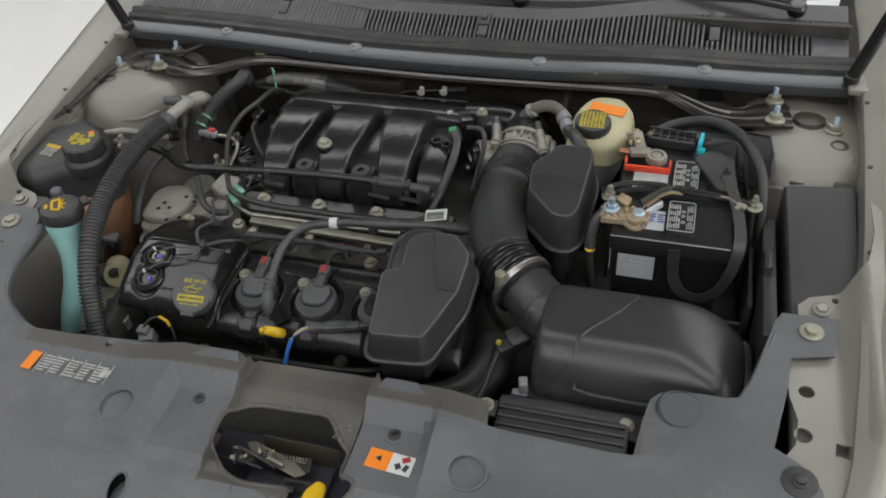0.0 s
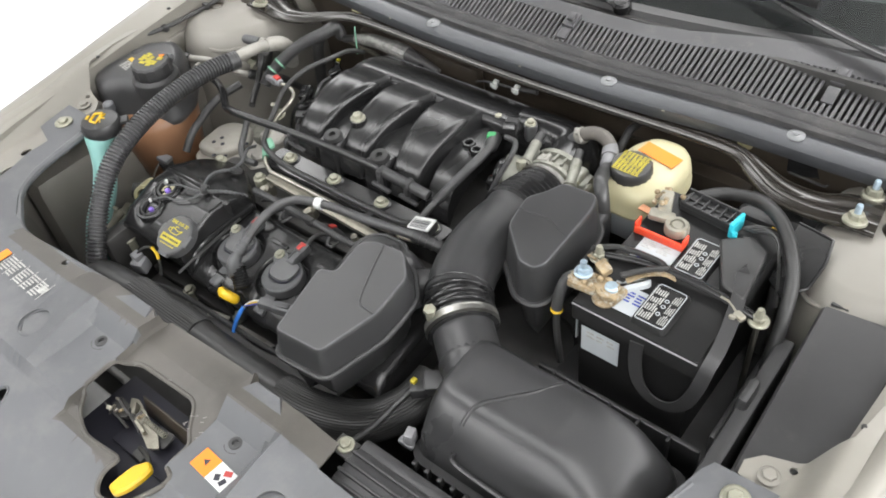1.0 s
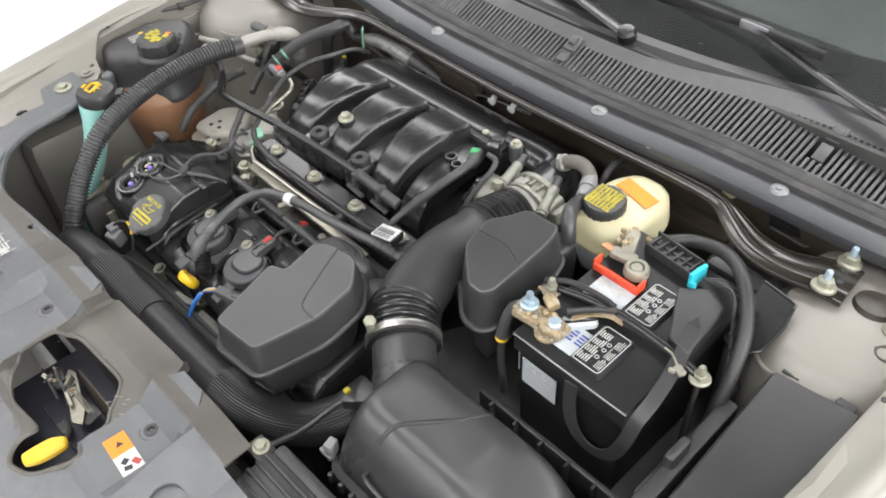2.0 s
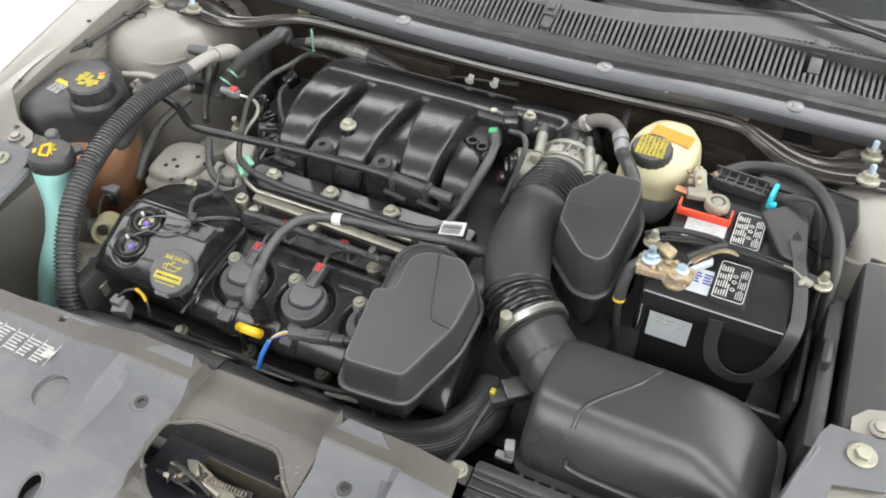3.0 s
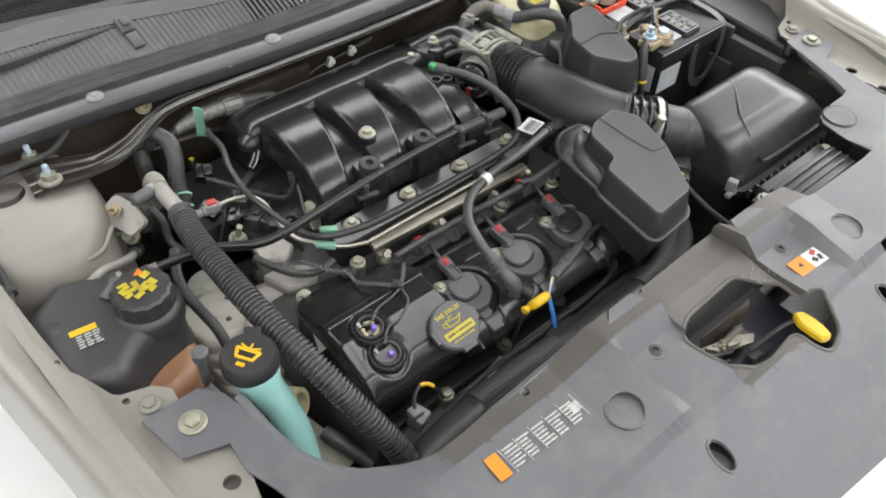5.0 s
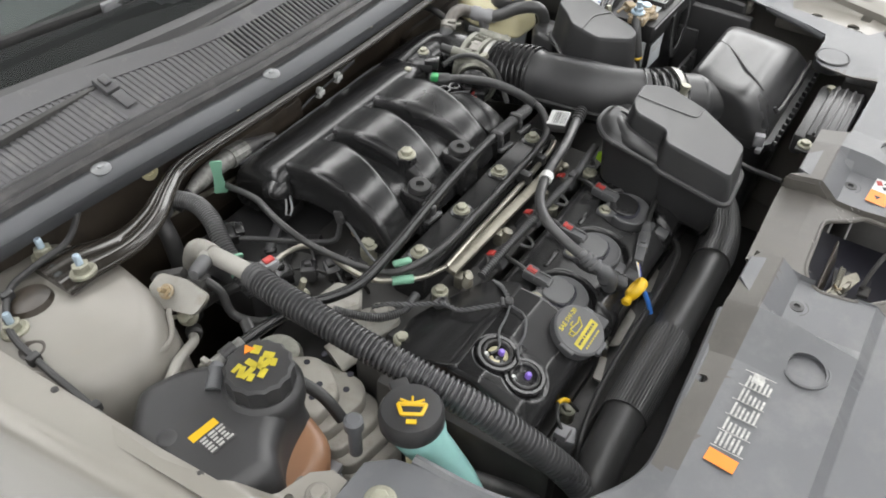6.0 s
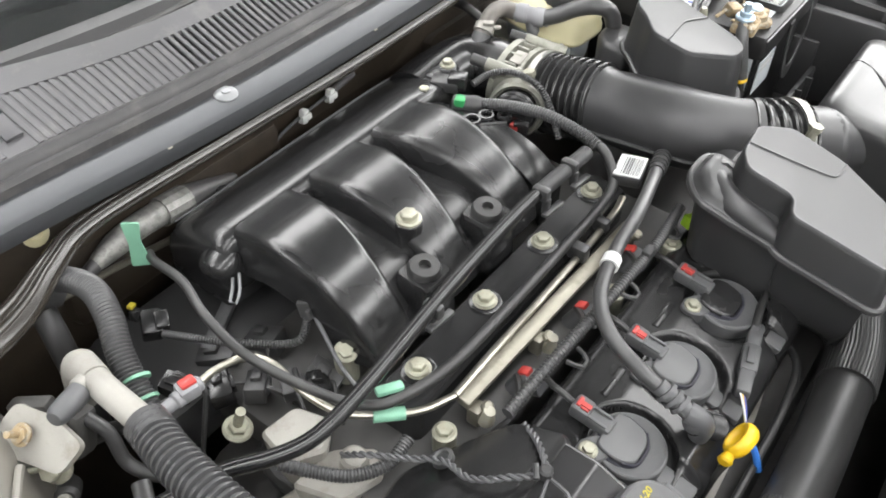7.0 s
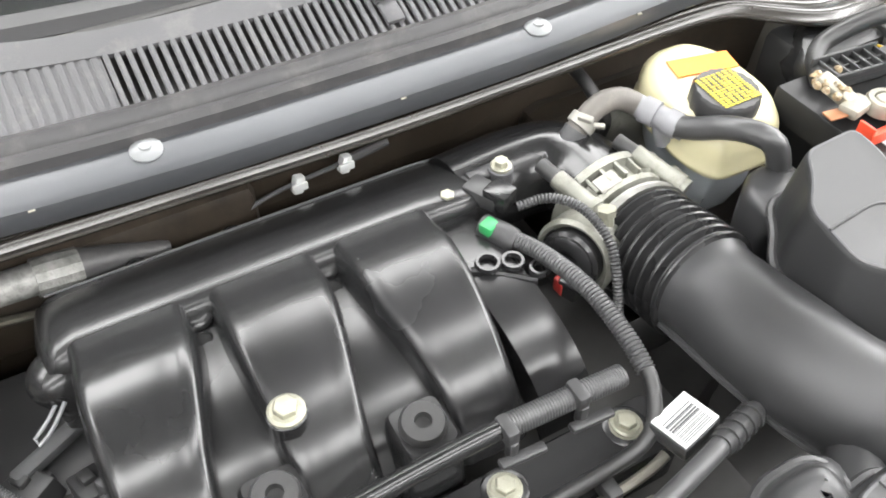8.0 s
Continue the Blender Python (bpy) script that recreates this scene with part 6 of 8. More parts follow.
part("sensor_plug", merge(box((0.238, -0.458, 0.86), (0.034, 0.028, 0.022), 0.003, turn(10, 0, 40)), box((0.222, -0.476, 0.855), (0.024, 0.02, 0.018), 0.003, turn(0, 0, 40))), M_MATT, it)
part("sensor_tab", box((0.214, -0.476, 0.866), (0.007, 0.008, 0.006), 0.001), M_YPRINT, it, "yellow-green lock tab")
part("sensor_wire", tube([(0.215, -0.483, 0.855), (0.210, -0.51, 0.85), (0.205, -0.55, 0.845), (0.195, -0.60, 0.85)], 0.0045, 8), M_RUBBER, it)
part("side_stub", tube([(0.19, -0.24, 0.905), (0.232, -0.24, 0.908)], 0.017, 16, curve=False), M_MATT, it)


# ---------------------------------------------------------------- resonator boxes
def resonator(name, outline, level, label, groove, lip, low):
    """A closed box: a sloping lid with a beaded edge, a welded lip below it and a deep base."""
    r = thing(name, (outline[0][0], outline[0][1], 0.88), label, "resonator")
    o = rounded(outline, 0.009, 4)
    part("lid", prism(o, ((-0.0065, -lip - 0.006), (-0.006, -lip), (-0.0035, -lip * 0.55), (0.0, -0.006), (0.0010, -0.0018), (0.0030, 0.0002), (0.0052, 0.0)), level), M_MATT, r, smooth=42)
    edge = shrink(o, -0.0080)
    part("seam_lip", tube([(x, y, level(x, y) - lip) for x, y in edge + edge[:1]], 0.0042, 8, 0.006, curve=False), M_MATT, r)
    part("base", prism(shrink(o, 0.004), ((0.016, low), (0.004, low + 0.03), (0, -lip - 0.004)), level), M_MATT, r, smooth=50)
    part("groove_line", tube([(x, y, level(x, y) + 0.0003) for x, y in groove], 0.0013, 6, 0.004), M_MATT, r)
    ring = shrink(o, 0.0026)
    part("edge_bead", tube([(x, y, level(x, y) - 0.0013) for x, y in ring + ring[:1]], 0.0017, 6, 0.004, curve=False), M_COIL, r)
    return r


def lid_one(x, y):
    return 0.931 + 0.25 * (y + 0.549)


def lid_two(x, y):
    return 0.965 + 0.26 * (y + 0.30)


R1 = resonator("front_resonator", [(0.064, -0.394), (0.084, -0.381), (0.132, -0.376), (0.161, -0.406), (0.158, -0.465), (0.126, -0.543), (0.048, -0.549), (0.040, -0.450), (0.066, -0.443)], lid_one,
               "matt black plastic resonator box beside the valve cover", [(0.100, -0.382), (0.112, -0.425), (0.124, -0.460), (0.134, -0.467), (0.154, -0.468)], 0.045, -0.13)
so = rounded([(0.040, -0.368), (0.060, -0.350), (0.104, -0.350), (0.104, -0.455), (0.046, -0.467), (0.043, -0.42)], 0.016, 5)
part("shoulder", prism(so, ((0.008, -0.13), (0.002, -0.050), (-0.0055, -0.048), (-0.0055, -0.042), (-0.002, -0.040), (0.0, -0.035), (0.004, -0.031), (0.011, -0.029), (0.020, -0.028)), lid_one), M_MATT, R1, smooth=60)
eo = shrink(so, -0.0070)
part("shoulder_lip", tube([(x, y, lid_one(x, y) - 0.045) for x, y in eo + eo[:1]], 0.0040, 8, 0.006, curve=False), M_MATT, R1)
part("spout", tube([(0.052, -0.462, 0.908), (0.051, -0.425, 0.921), (0.053, -0.395, 0.930), (0.066, -0.373, 0.934), (0.086, -0.363, 0.931), (0.106, -0.356, 0.924), (0.120, -0.350, 0.895)], 0.0150, 18, radii=[(0, 0.0105), (0.25, 0.0140), (1, 0.0155)]), M_MATT, R1, smooth=60)
part("neck", tube([(0.10, -0.40, 0.90), (0.13, -0.37, 0.90), (0.17, -0.34, 0.90)], 0.022, 16), M_MATT, R1)
R2 = resonator("rear_resonator", [(0.246, -0.174), (0.299, -0.172), (0.304, -0.195), (0.295, -0.290), (0.284, -0.304), (0.260, -0.303), (0.215, -0.262), (0.2125, -0.215), (0.233, -0.195)], lid_two,
               "matt black plastic resonator box beside the battery", [(0.215, -0.235), (0.240, -0.233), (0.262, -0.232), (0.278, -0.238), (0.297, -0.247)], 0.062, -0.16)
part("rear_block", prism(rounded([(0.234, -0.180), (0.238, -0.142), (0.262, -0.124), (0.298, -0.126), (0.301, -0.180)], 0.010), ((0.004, 0.80), (0, 0.90), (0, 0.928), (0.003, 0.934), (0.008, 0.936))), M_MATT, R2, smooth=50)
part("neck", tube([(0.245, -0.245, 0.905), (0.215, -0.245, 0.906)], 0.018, 16, curve=False), M_MATT, R2)

# ---------------------------------------------------------------- air filter housing
ab = thing("air_filter_box", (0.42, -0.48, 0.85), "large black plastic air filter housing", "air filter box")


def afring(x0, x1, y0, y1, zf, zb, r):
    o = rounded([(x0, y0), (x1, y0), (x1, y1), (x0, y1)], r, 5)
    return [(x, y, zf + (zb - zf) * (y - y0) / (y1 - y0)) for x, y in o]


part("lid", loft([afring(0.269, 0.552, -0.548, -0.392, 0.848, 0.848, 0.026), afring(0.269, 0.545, -0.541, -0.396, 0.872, 0.875, 0.028), afring(0.270, 0.520, -0.526, -0.399, 0.899, 0.905, 0.030), afring(0.2705, 0.503, -0.516, -0.400, 0.909, 0.917, 0.030), afring(0.272, 0.484, -0.506, -0.403, 0.917, 0.925, 0.028),
                  afring(0.275, 0.468, -0.498, -0.407, 0.9225, 0.9312, 0.026), afring(0.280, 0.455, -0.490, -0.412, 0.9256, 0.9346, 0.024), afring(0.288, 0.444, -0.482, -0.419, 0.9268, 0.9358, 0.020), afring(0.300, 0.432, -0.474, -0.428, 0.9272, 0.9360, 0.014)]), M_BOX, ab, smooth=60)
part("seam_ridge", tube([(0.399, -0.405, 0.925), (0.397, -0.414, 0.9332), (0.380, -0.438, 0.9320), (0.358, -0.460, 0.9290), (0.338, -0.480, 0.9262), (0.330, -0.492, 0.9245), (0.327, -0.503, 0.918), (0.326, -0.513, 0.910)], 0.0032, 10), M_BOX, ab)
part("groove_ridge", tube([(0.330, -0.538, 0.886), (0.338, -0.545, 0.877), (0.42, -0.546, 0.873), (0.535, -0.544, 0.872)], 0.0035, 8), M_BOX, ab)
part("base", loft([afring(0.285, 0.545, -0.54, -0.40, 0.66, 0.66, 0.03), afring(0.272, 0.556, -0.553, -0.392, 0.835, 0.835, 0.025), afring(0.268, 0.560, -0.558, -0.388, 0.838, 0.838, 0.025), afring(0.268, 0.560, -0.558, -0.388, 0.850, 0.850, 0.025)]), M_BOX, ab)
for i in range(14):
    part("rim_tooth", box((0.285 + 0.0195 * i, -0.561, 0.846), (0.006, 0.008, 0.018), 0.0015), M_BOX, ab)
part("clip", merge(box((0.262, -0.540, 0.862), (0.012, 0.016, 0.022), 0.002, turn(0, 0, 15)), box((0.258, -0.545, 0.85), (0.022, 0.01, 0.008), 0.002)), M_GREYP, ab, "pale spring clip")
part("outlet_collar", lathe([(0.0415, -0.006), (0.043, 0.0), (0.043, 0.006), (0.041, 0.009)], (0.272, -0.424, 0.889), (-0.76, 0.64, 0.1), 26), M_BOX, ab)

# ---------------------------------------------------------------- battery
BA = Matrix.Translation((0.4315, -0.187, 0.004)) @ turn(0, 0, -0.5)


def onbat(bm):
    bm.transform(BA)
    return bm


bt = thing("battery", (0.441, -0.187, 0.85), "black car battery with corroded terminals and white printed labels", "battery")
part("case", onbat(prism(rounded([(-0.0825, -0.121), (0.0825, -0.121), (0.0825, 0.121), (-0.0825, 0.121)], 0.006), ((0.006, 0.76), (0.003, 0.915), (0.002, 0.925)))), M_BATT, bt)
part("lid", onbat(prism(rounded([(-0.0855, -0.125), (0.0855, -0.125), (0.0855, 0.125), (-0.0855, 0.125)], 0.006), ((0.0, 0.916), (0.0, 0.942), (0.002, 0.945)))), M_BATT, bt)
part("lid_edge", onbat(tube([(-0.084, -0.1248, 0.9425), (0.0, -0.1248, 0.9425), (0.084, -0.1248, 0.9425)], 0.0012, 6, curve=False)), M_GREYP, bt)
for xc, yc, ww in ((0.0125, 0.020, 0.0205), (0.012, -0.077, 0.0215)):
    pad = part("vent_cover", onbat(prism(rounded([(xc - ww, yc - 0.035), (xc + ww, yc - 0.035), (xc + ww, yc + 0.035), (xc - ww, yc + 0.035)], 0.006), ((-0.002, 0.944), (0, 0.9505), (0.002, 0.9525)))), M_BATT, bt)
    part("label_frame", onbat(tube([(*p, 0.9528) for p in rounded([(xc - ww + 0.003, yc - 0.032), (xc + ww - 0.003, yc - 0.032), (xc + ww - 0.003, yc + 0.032), (xc - ww + 0.003, yc + 0.032), (xc - ww + 0.003, yc - 0.031)], 0.004)], 0.0006, 5, 0.004, curve=False)), M_GREYL, pad)
    bars((0, 0, 0), BA @ Matrix.Translation((xc - ww * 0.5, yc, 0.953)) @ turn(0, 0, 90), 0.056, ww * 0.85, 6, M_PRINT, pad, "label_print", 4, seed=7, fill=0.55)
    bars((0, 0, 0), BA @ Matrix.Translation((xc + ww * 0.55, yc, 0.953)) @ turn(0, 0, 90), 0.056, ww * 0.45, 4, M_PRINT, pad, "label_print", 3, seed=8, fill=0.45)
    for dy in (-0.013, 0.0, 0.010):
        part("label_symbol", onbat(tube([(xc + ww * 0.10 + 0.0028 * math.cos(a), yc + dy + 0.0028 * math.sin(a), 0.953) for a in [2 * math.pi * k / 12 for k in range(13)]], 0.0006, 5, 0.003, curve=False)), M_GREYL, pad)
part("front_label", onbat(box((-0.044, -0.1207, 0.881), (0.054, 0.0012, 0.046), 0)), M_GREYL, bt, "pale grey sticker on the battery's end")
bars((0, 0, 0), BA @ Matrix.Translation((-0.042, -0.1216, 0.893)) @ turn(90), 0.044, 0.014, 2, M_PRINT, bt, "sticker_print", 3, seed=9)
# top stickers with a maker's mark in plain blue shapes
for xc, yc in ((-0.040, 0.002), (-0.030, -0.085)):
    part("top_label", onbat(box((xc, yc, 0.9458), (0.052, 0.042, 0.0008), 0)), M_GREYL, bt, "white sticker with blue marks")
for i in range(4):
    part("label_mark", onbat(box((-0.056 + 0.011 * i, -0.010, 0.9464), (0.004, 0.010, 0.0004), 0, turn(0, 0, (14, -14, 0, 0)[i]))), M_BLUEI, bt)
bars((0, 0, 0), BA @ Matrix.Translation((-0.042, 0.012, 0.9464)), 0.046, 0.016, 5, M_PRINT, bt, "sticker_print", 2, seed=10)
bars((0, 0, 0), BA @ Matrix.Translation((-0.022, -0.08, 0.9464)), 0.026, 0.02, 4, M_BLUEI, bt, "sticker_print", 2, seed=12)
part("side_label", onbat(box((-0.0832, -0.072, 0.888), (0.0012, 0.085, 0.050), 0)), M_GREYL, bt, "pale sticker on the battery's side")
for i in range(3):
    part("side_mark", onbat(box((-0.0842, -0.088 + 0.012 * i, 0.888), (0.0008, 0.006, 0.022), 0)), M_BLUEI, bt)
# carrying strap that hangs in a loop at the front and lies over the lid
sp_ = resample(spline([(0.439, -0.3135, 0.935), (0.440, -0.3150, 0.90), (0.447, -0.3165, 0.868), (0.464, -0.3170, 0.848), (0.488, -0.3165, 0.846), (0.508, -0.3155, 0.866), (0.520, -0.3145, 0.905), (0.525, -0.306, 0.940), (0.526, -0.285, 0.951), (0.521, -0.245, 0.957), (0.511, -0.200, 0.962), (0.498, -0.160, 0.966)], 0.004), 0.005)
rings = []
for k, p in enumerate(sp_):
    d = (sp_[min(k + 1, len(sp_) - 1)] - sp_[max(k - 1, 0)]).normalized()
    u = smooth(0.905, 0.948, p.z) if p.x > 0.5 else 0.0
    nr = Vector((0.12, -1 + u, u)).normalized()
    a_ = d.cross(nr).normalized() * 0.0085
    nr = a_.cross(d).normalized() * 0.0011
    rings.append([p - a_ - nr, p + a_ - nr, p + a_ + nr, p - a_ + nr])
part("strap", loft(rings), M_TEXT, bt, "flat black carrying strap")
part("flap", prism(rounded([(0.452, -0.128), (0.488, -0.200), (0.520, -0.208), (0.512, -0.120), (0.486, -0.100)], 0.006), ((0, 0.945), (0, 0.962), (0.002, 0.964))), M_RUBBER, bt, "black rubber flap over the lid's corner")

# terminals and cables
rn = random.Random(4)
tp = thing("battery_terminal", (0.386, -0.128, 0.955), "grey lead positive clamp with a red cover", "battery terminal", "battery terminals", shift=(-0.012, 0.004, 0.006))
part("clamp", merge(lathe([(0.0165, 0), (0.0165, 0.009), (0.0145, 0.012), (0.010, 0.012), (0.0095, 0.006), (0, 0.006)], (0.408, -0.140, 0.948), seg=20), box((0.382, -0.132, 0.955), (0.034, 0.018, 0.010), 0.003, turn(0, 6, 14)), box((0.377, -0.112, 0.961), (0.018, 0.036, 0.010), 0.003, turn(20, 0, 20))), M_LEAD, tp)
part("post", lathe([(0.0085, 0), (0.0085, 0.012), (0.007, 0.014), (0, 0.014)], (0.408, -0.140, 0.946), seg=14), M_LEAD, tp)
part("red_cover", merge(box((0.396, -0.167, 0.950), (0.070, 0.004, 0.012), 0.0015), box((0.3625, -0.160, 0.954), (0.003, 0.016, 0.016), 0.001), box((0.430, -0.160, 0.954), (0.003, 0.016, 0.016), 0.001), box((0.396, -0.162, 0.945), (0.068, 0.012, 0.003), 0.001), box((0.396, -0.1695, 0.9555), (0.010, 0.003, 0.004), 0.0008), box((0.417, -0.1695, 0.9555), (0.006, 0.003, 0.004), 0.0008)), M_TRAY, tp, "bright red terminal cover tray")
part("copper_strip", box((0.362, -0.132, 0.955), (0.026, 0.012, 0.002), 0.0006, turn(0, 0, -8)), M_COPPER, tp)
for i in range(12):
    part("corrosion", lathe([(0.0042, 0), (0.0036, 0.002), (0.002, 0.0036), (0, 0.004)], (0.378 + rn.uniform(-0.022, 0.018), -0.108 + rn.uniform(-0.018, 0.018), 0.963 + rn.uniform(0, 0.005)), (rn.uniform(-1, 1), rn.uniform(-1, 1), 1.6), 7), M_CORR, tp)
fh = part("fuse_holder", merge(box((0.428, -0.088, 0.950), (0.074, 0.028, 0.012), 0.003, turn(0, 0, -6)), box((0.428, -0.075, 0.959), (0.074, 0.003, 0.010), 0.001, turn(0, 0, -6)), box((0.428, -0.101, 0.957), (0.074, 0.003, 0.008), 0.001, turn(0, 0, -6)), box((0.428, -0.088, 0.957), (0.072, 0.002, 0.004), 0.0005, turn(0, 0, -6))), M_TEXT, tp)
for i in range(6):
    part("fuse_rib", box((0.397 + 0.0125 * i, -0.085 - 0.0013 * i, 0.9585), (0.0022, 0.027, 0.006), 0.0005, turn(0, 0, -6)), M_TEXT, fh)
part("cyan_plug", merge(box((0.472, -0.104, 0.962), (0.006, 0.030, 0.024), 0.002, turn(0, 0, -8)), box((0.475, -0.118, 0.958), (0.010, 0.005, 0.012), 0.002)), M_CYAN, tp, "cyan plug")
for i in range(4):
    part("thin_wire", tube([(0.480 + 0.004 * i, -0.104, 0.962), (0.505 + 0.006 * i, -0.095 - 0.006 * i, 0.968 + 0.003 * i), (0.54, -0.085 - 0.015 * i, 0.955), (0.555, -0.09 - 0.02 * i, 0.90)], 0.0022, 6), M_RUBBER, tp)

tn = thing("battery_terminal", (0.375, -0.29, 0.955), "corroded brass negative clamp with white deposits", "battery terminal", "battery terminals", shift=(-0.008, 0.006, 0.006))
part("clamp", merge(lathe([(0.0145, 0), (0.0145, 0.006), (0.013, 0.010), (0.009, 0.011), (0.008, 0.013), (0, 0.013)], (0.386, -0.287, 0.946), seg=18), box((0.354, -0.286, 0.952), (0.038, 0.030, 0.012), 0.003, turn(0, 5, 8)), box((0.386, -0.282, 0.951), (0.040, 0.026, 0.012), 0.003, turn(-4, 0, -10)), box((0.366, -0.262, 0.961), (0.020, 0.016, 0.014), 0.003, turn(14, 10, -25)), box((0.354, -0.256, 0.962), (0.034, 0.004, 0.003), 0.001, turn(0, -6, -12))), M_CORR, tn)
part("post_top", lathe([(0.009, 0), (0.009, 0.004), (0.007, 0.006), (0, 0.006)], (0.390, -0.283, 0.957), seg=16), M_BLUEZ, tn)
part("bolt_nut", merge(hexbolt((0.350, -0.284, 0.963), r=0.008, h=0.010), lathe([(0.0045, 0), (0.0045, 0.02)], (0.350, -0.284, 0.963), seg=8)), M_BLUEZ, tn)
part("orange_ring", lathe([(0.0165, -0.002), (0.017, 0.002), (0.015, 0.004)], (0.386, -0.291, 0.946), seg=18), M_CORR, tn)
for i in range(16):
    part("corrosion", lathe([(0.0045, 0), (0.0038, 0.002), (0.002, 0.0034), (0, 0.0038)], (0.374 + rn.uniform(-0.036, 0.026), -0.284 + rn.uniform(-0.012, 0.012), 0.9575 + rn.uniform(0, 0.002)), (rn.uniform(-1, 1), rn.uniform(-1, 1), 1.5), 7), M_CORR, tn)
part("white_deposit", prism(rounded([(0.388, -0.276), (0.404, -0.270), (0.424, -0.246), (0.420, -0.236), (0.396, -0.252)], 0.006), ((0, 0.945), (0.001, 0.951), (0.005, 0.953))), M_GREYL, tn, "white powdery deposit")
part("link_strip", ribbon([(0.398, -0.262, 0.956), (0.412, -0.246, 0.962), (0.430, -0.232, 0.962), (0.446, -0.228, 0.958)], 0.009, 0.0022, (0.6, -0.7, 0.2)), M_CORR, tn, "tan corroded strip")
part("cable", tube([(0.343, -0.286, 0.957), (0.331, -0.292, 0.948), (0.326, -0.300, 0.925), (0.325, -0.306, 0.900)], 0.0078, 12), M_LOOM, tn)
part("lower_cable", tube([(0.325, -0.304, 0.905), (0.327, -0.310, 0.87), (0.335, -0.312, 0.80)], 0.0050, 10), M_RUBBER, tn)
part("yellow_band", lathe([(0.0082, -0.0025), (0.0086, 0.0), (0.0070, 0.0025)], (0.325, -0.306, 0.8985), (0, 0.1, 1), 14), M_YELLOW, tn)
part("second_cable", tube([(0.39, -0.262, 0.962), (0.415, -0.238, 0.966), (0.43, -0.222, 0.962), (0.41, -0.212, 0.958), (0.36, -0.215, 0.955), (0.33, -0.232, 0.95)], 0.004, 8), M_RUBBER, tn)

hd = thing("battery_clamp", (0.44, -0.22, 0.955), "black battery hold-down bar with threaded rods", "battery clamp", shift=(-0.005, 0.008, 0.0))
part("bar", tube([(0.338, -0.232, 0.952), (0.39, -0.222, 0.958), (0.44, -0.218, 0.960), (0.50, -0.220, 0.958), (0.549, -0.224, 0.952)], 0.0062, 10, flat=0.7), M_SATIN, hd)
for x, y in ((0.340, -0.236), (0.549, -0.224)):
    nt = part("nut", merge(hexbolt((x, y, 0.948), r=0.008, h=0.010, flange=1.6), lathe([(0.006, 0.008), (0.005, 0.018), (0.0035, 0.022), (0, 0.022)], (x, y, 0.948), seg=10)), M_ZINC, hd, smooth=20)
    part("rod", tube([(x, y, 0.95), (x + 0.002, y - 0.010, 0.88), (x + 0.003, y - 0.016, 0.79)], 0.0035, 8), M_STEEL, nt)
part("wire_clip", merge(box((0.530, -0.238, 0.959), (0.014, 0.010, 0.007), 0.002, turn(0, 0, -25)), box((0.524, -0.245, 0.961), (0.008, 0.006, 0.006), 0.002, turn(0, 0, 20)), tube([(0.526, -0.236, 0.960), (0.512, -0.226, 0.962), (0.500, -0.224, 0.962)], 0.0015, 6)), M_LEAD, hd, "whitish corroded wire clip")

tr = thing("battery_tray", (0.45, -0.2, 0.76), "black plastic battery tray with a ribbed front wall", "battery tray")
part("tray_floor", onbat(box((0, -0.01, 0.75), (0.24, 0.29, 0.02), 0.004)), M_TEXT, tr)
part("front_wall", onbat(box((0.0, -0.150, 0.785), (0.235, 0.008, 0.075), 0.003)), M_TEXT, tr)
part("side_wall", onbat(box((0.125, -0.02, 0.80), (0.008, 0.25, 0.11), 0.003)), M_TEXT, tr)
for i in range(5):
    part("tray_rib", onbat(box((-0.09 + 0.042 * i, -0.157, 0.80), (0.004, 0.010, 0.05), 0.001)), M_TEXT, tr)
part("column", onbat(merge(box((0.140, -0.10, 0.84), (0.014, 0.04, 0.15), 0.006))), M_TEXT, tr)

bc = thing("battery_cable", (0.52, -0.09, 0.97), "thick black loom arching behind the battery", "cable", shift=(-0.008, 0, 0.002))
part("loom", tube([(0.385, -0.085, 0.953), (0.408, -0.055, 0.955), (0.435, -0.044, 0.962), (0.485, -0.060, 0.982), (0.528, -0.095, 0.982), (0.558, -0.136, 0.957), (0.569, -0.172, 0.92), (0.572, -0.20, 0.87), (0.572, -0.21, 0.80)], 0.0088, 14), M_RUBBER, bc)
sp = thing("splash_shield", (0.55, -0.04, 0.85), "black plastic splash shield beside the strut tower", "splash shield")
pp = loft([[(0.520, -0.040, 0.955 - q), (0.567, -0.049, 0.956 - q), (0.573, -0.085, 0.949 - q), (0.569, -0.128, 0.939 - q), (0.545, -0.148, 0.930 - q), (0.520, -0.120, 0.920 - q)] for q in (0, 0.003)])
part("sheet", pp, M_SATIN, sp, smooth=60)
part("rolled_edge", tube([(0.520, -0.040, 0.955), (0.567, -0.049, 0.956), (0.573, -0.085, 0.949), (0.569, -0.128, 0.939), (0.545, -0.148, 0.930)], 0.0022, 6, curve=False), M_SATIN, sp)
part("leg", box((0.530, -0.095, 0.85), (0.012, 0.05, 0.16), 0.003), M_TEXT, sp)
bg = thing("relay_bracket", (0.50, -0.02, 0.9), "black relay block behind the battery", "relay block")
part("block", box((0.50, 0.0, 0.88), (0.13, 0.07, 0.10), 0.01), M_TEXT, bg)
part("lid", lathe([(0.05, 0), (0.05, 0.02), (0.044, 0.03), (0, 0.03)], (0.478, -0.018, 0.895), (0, -0.5, 1), 26), M_SATIN, bg)
part("relay", box((0.55, -0.02, 0.92), (0.03, 0.05, 0.03), 0.004), M_TEXT, bg)
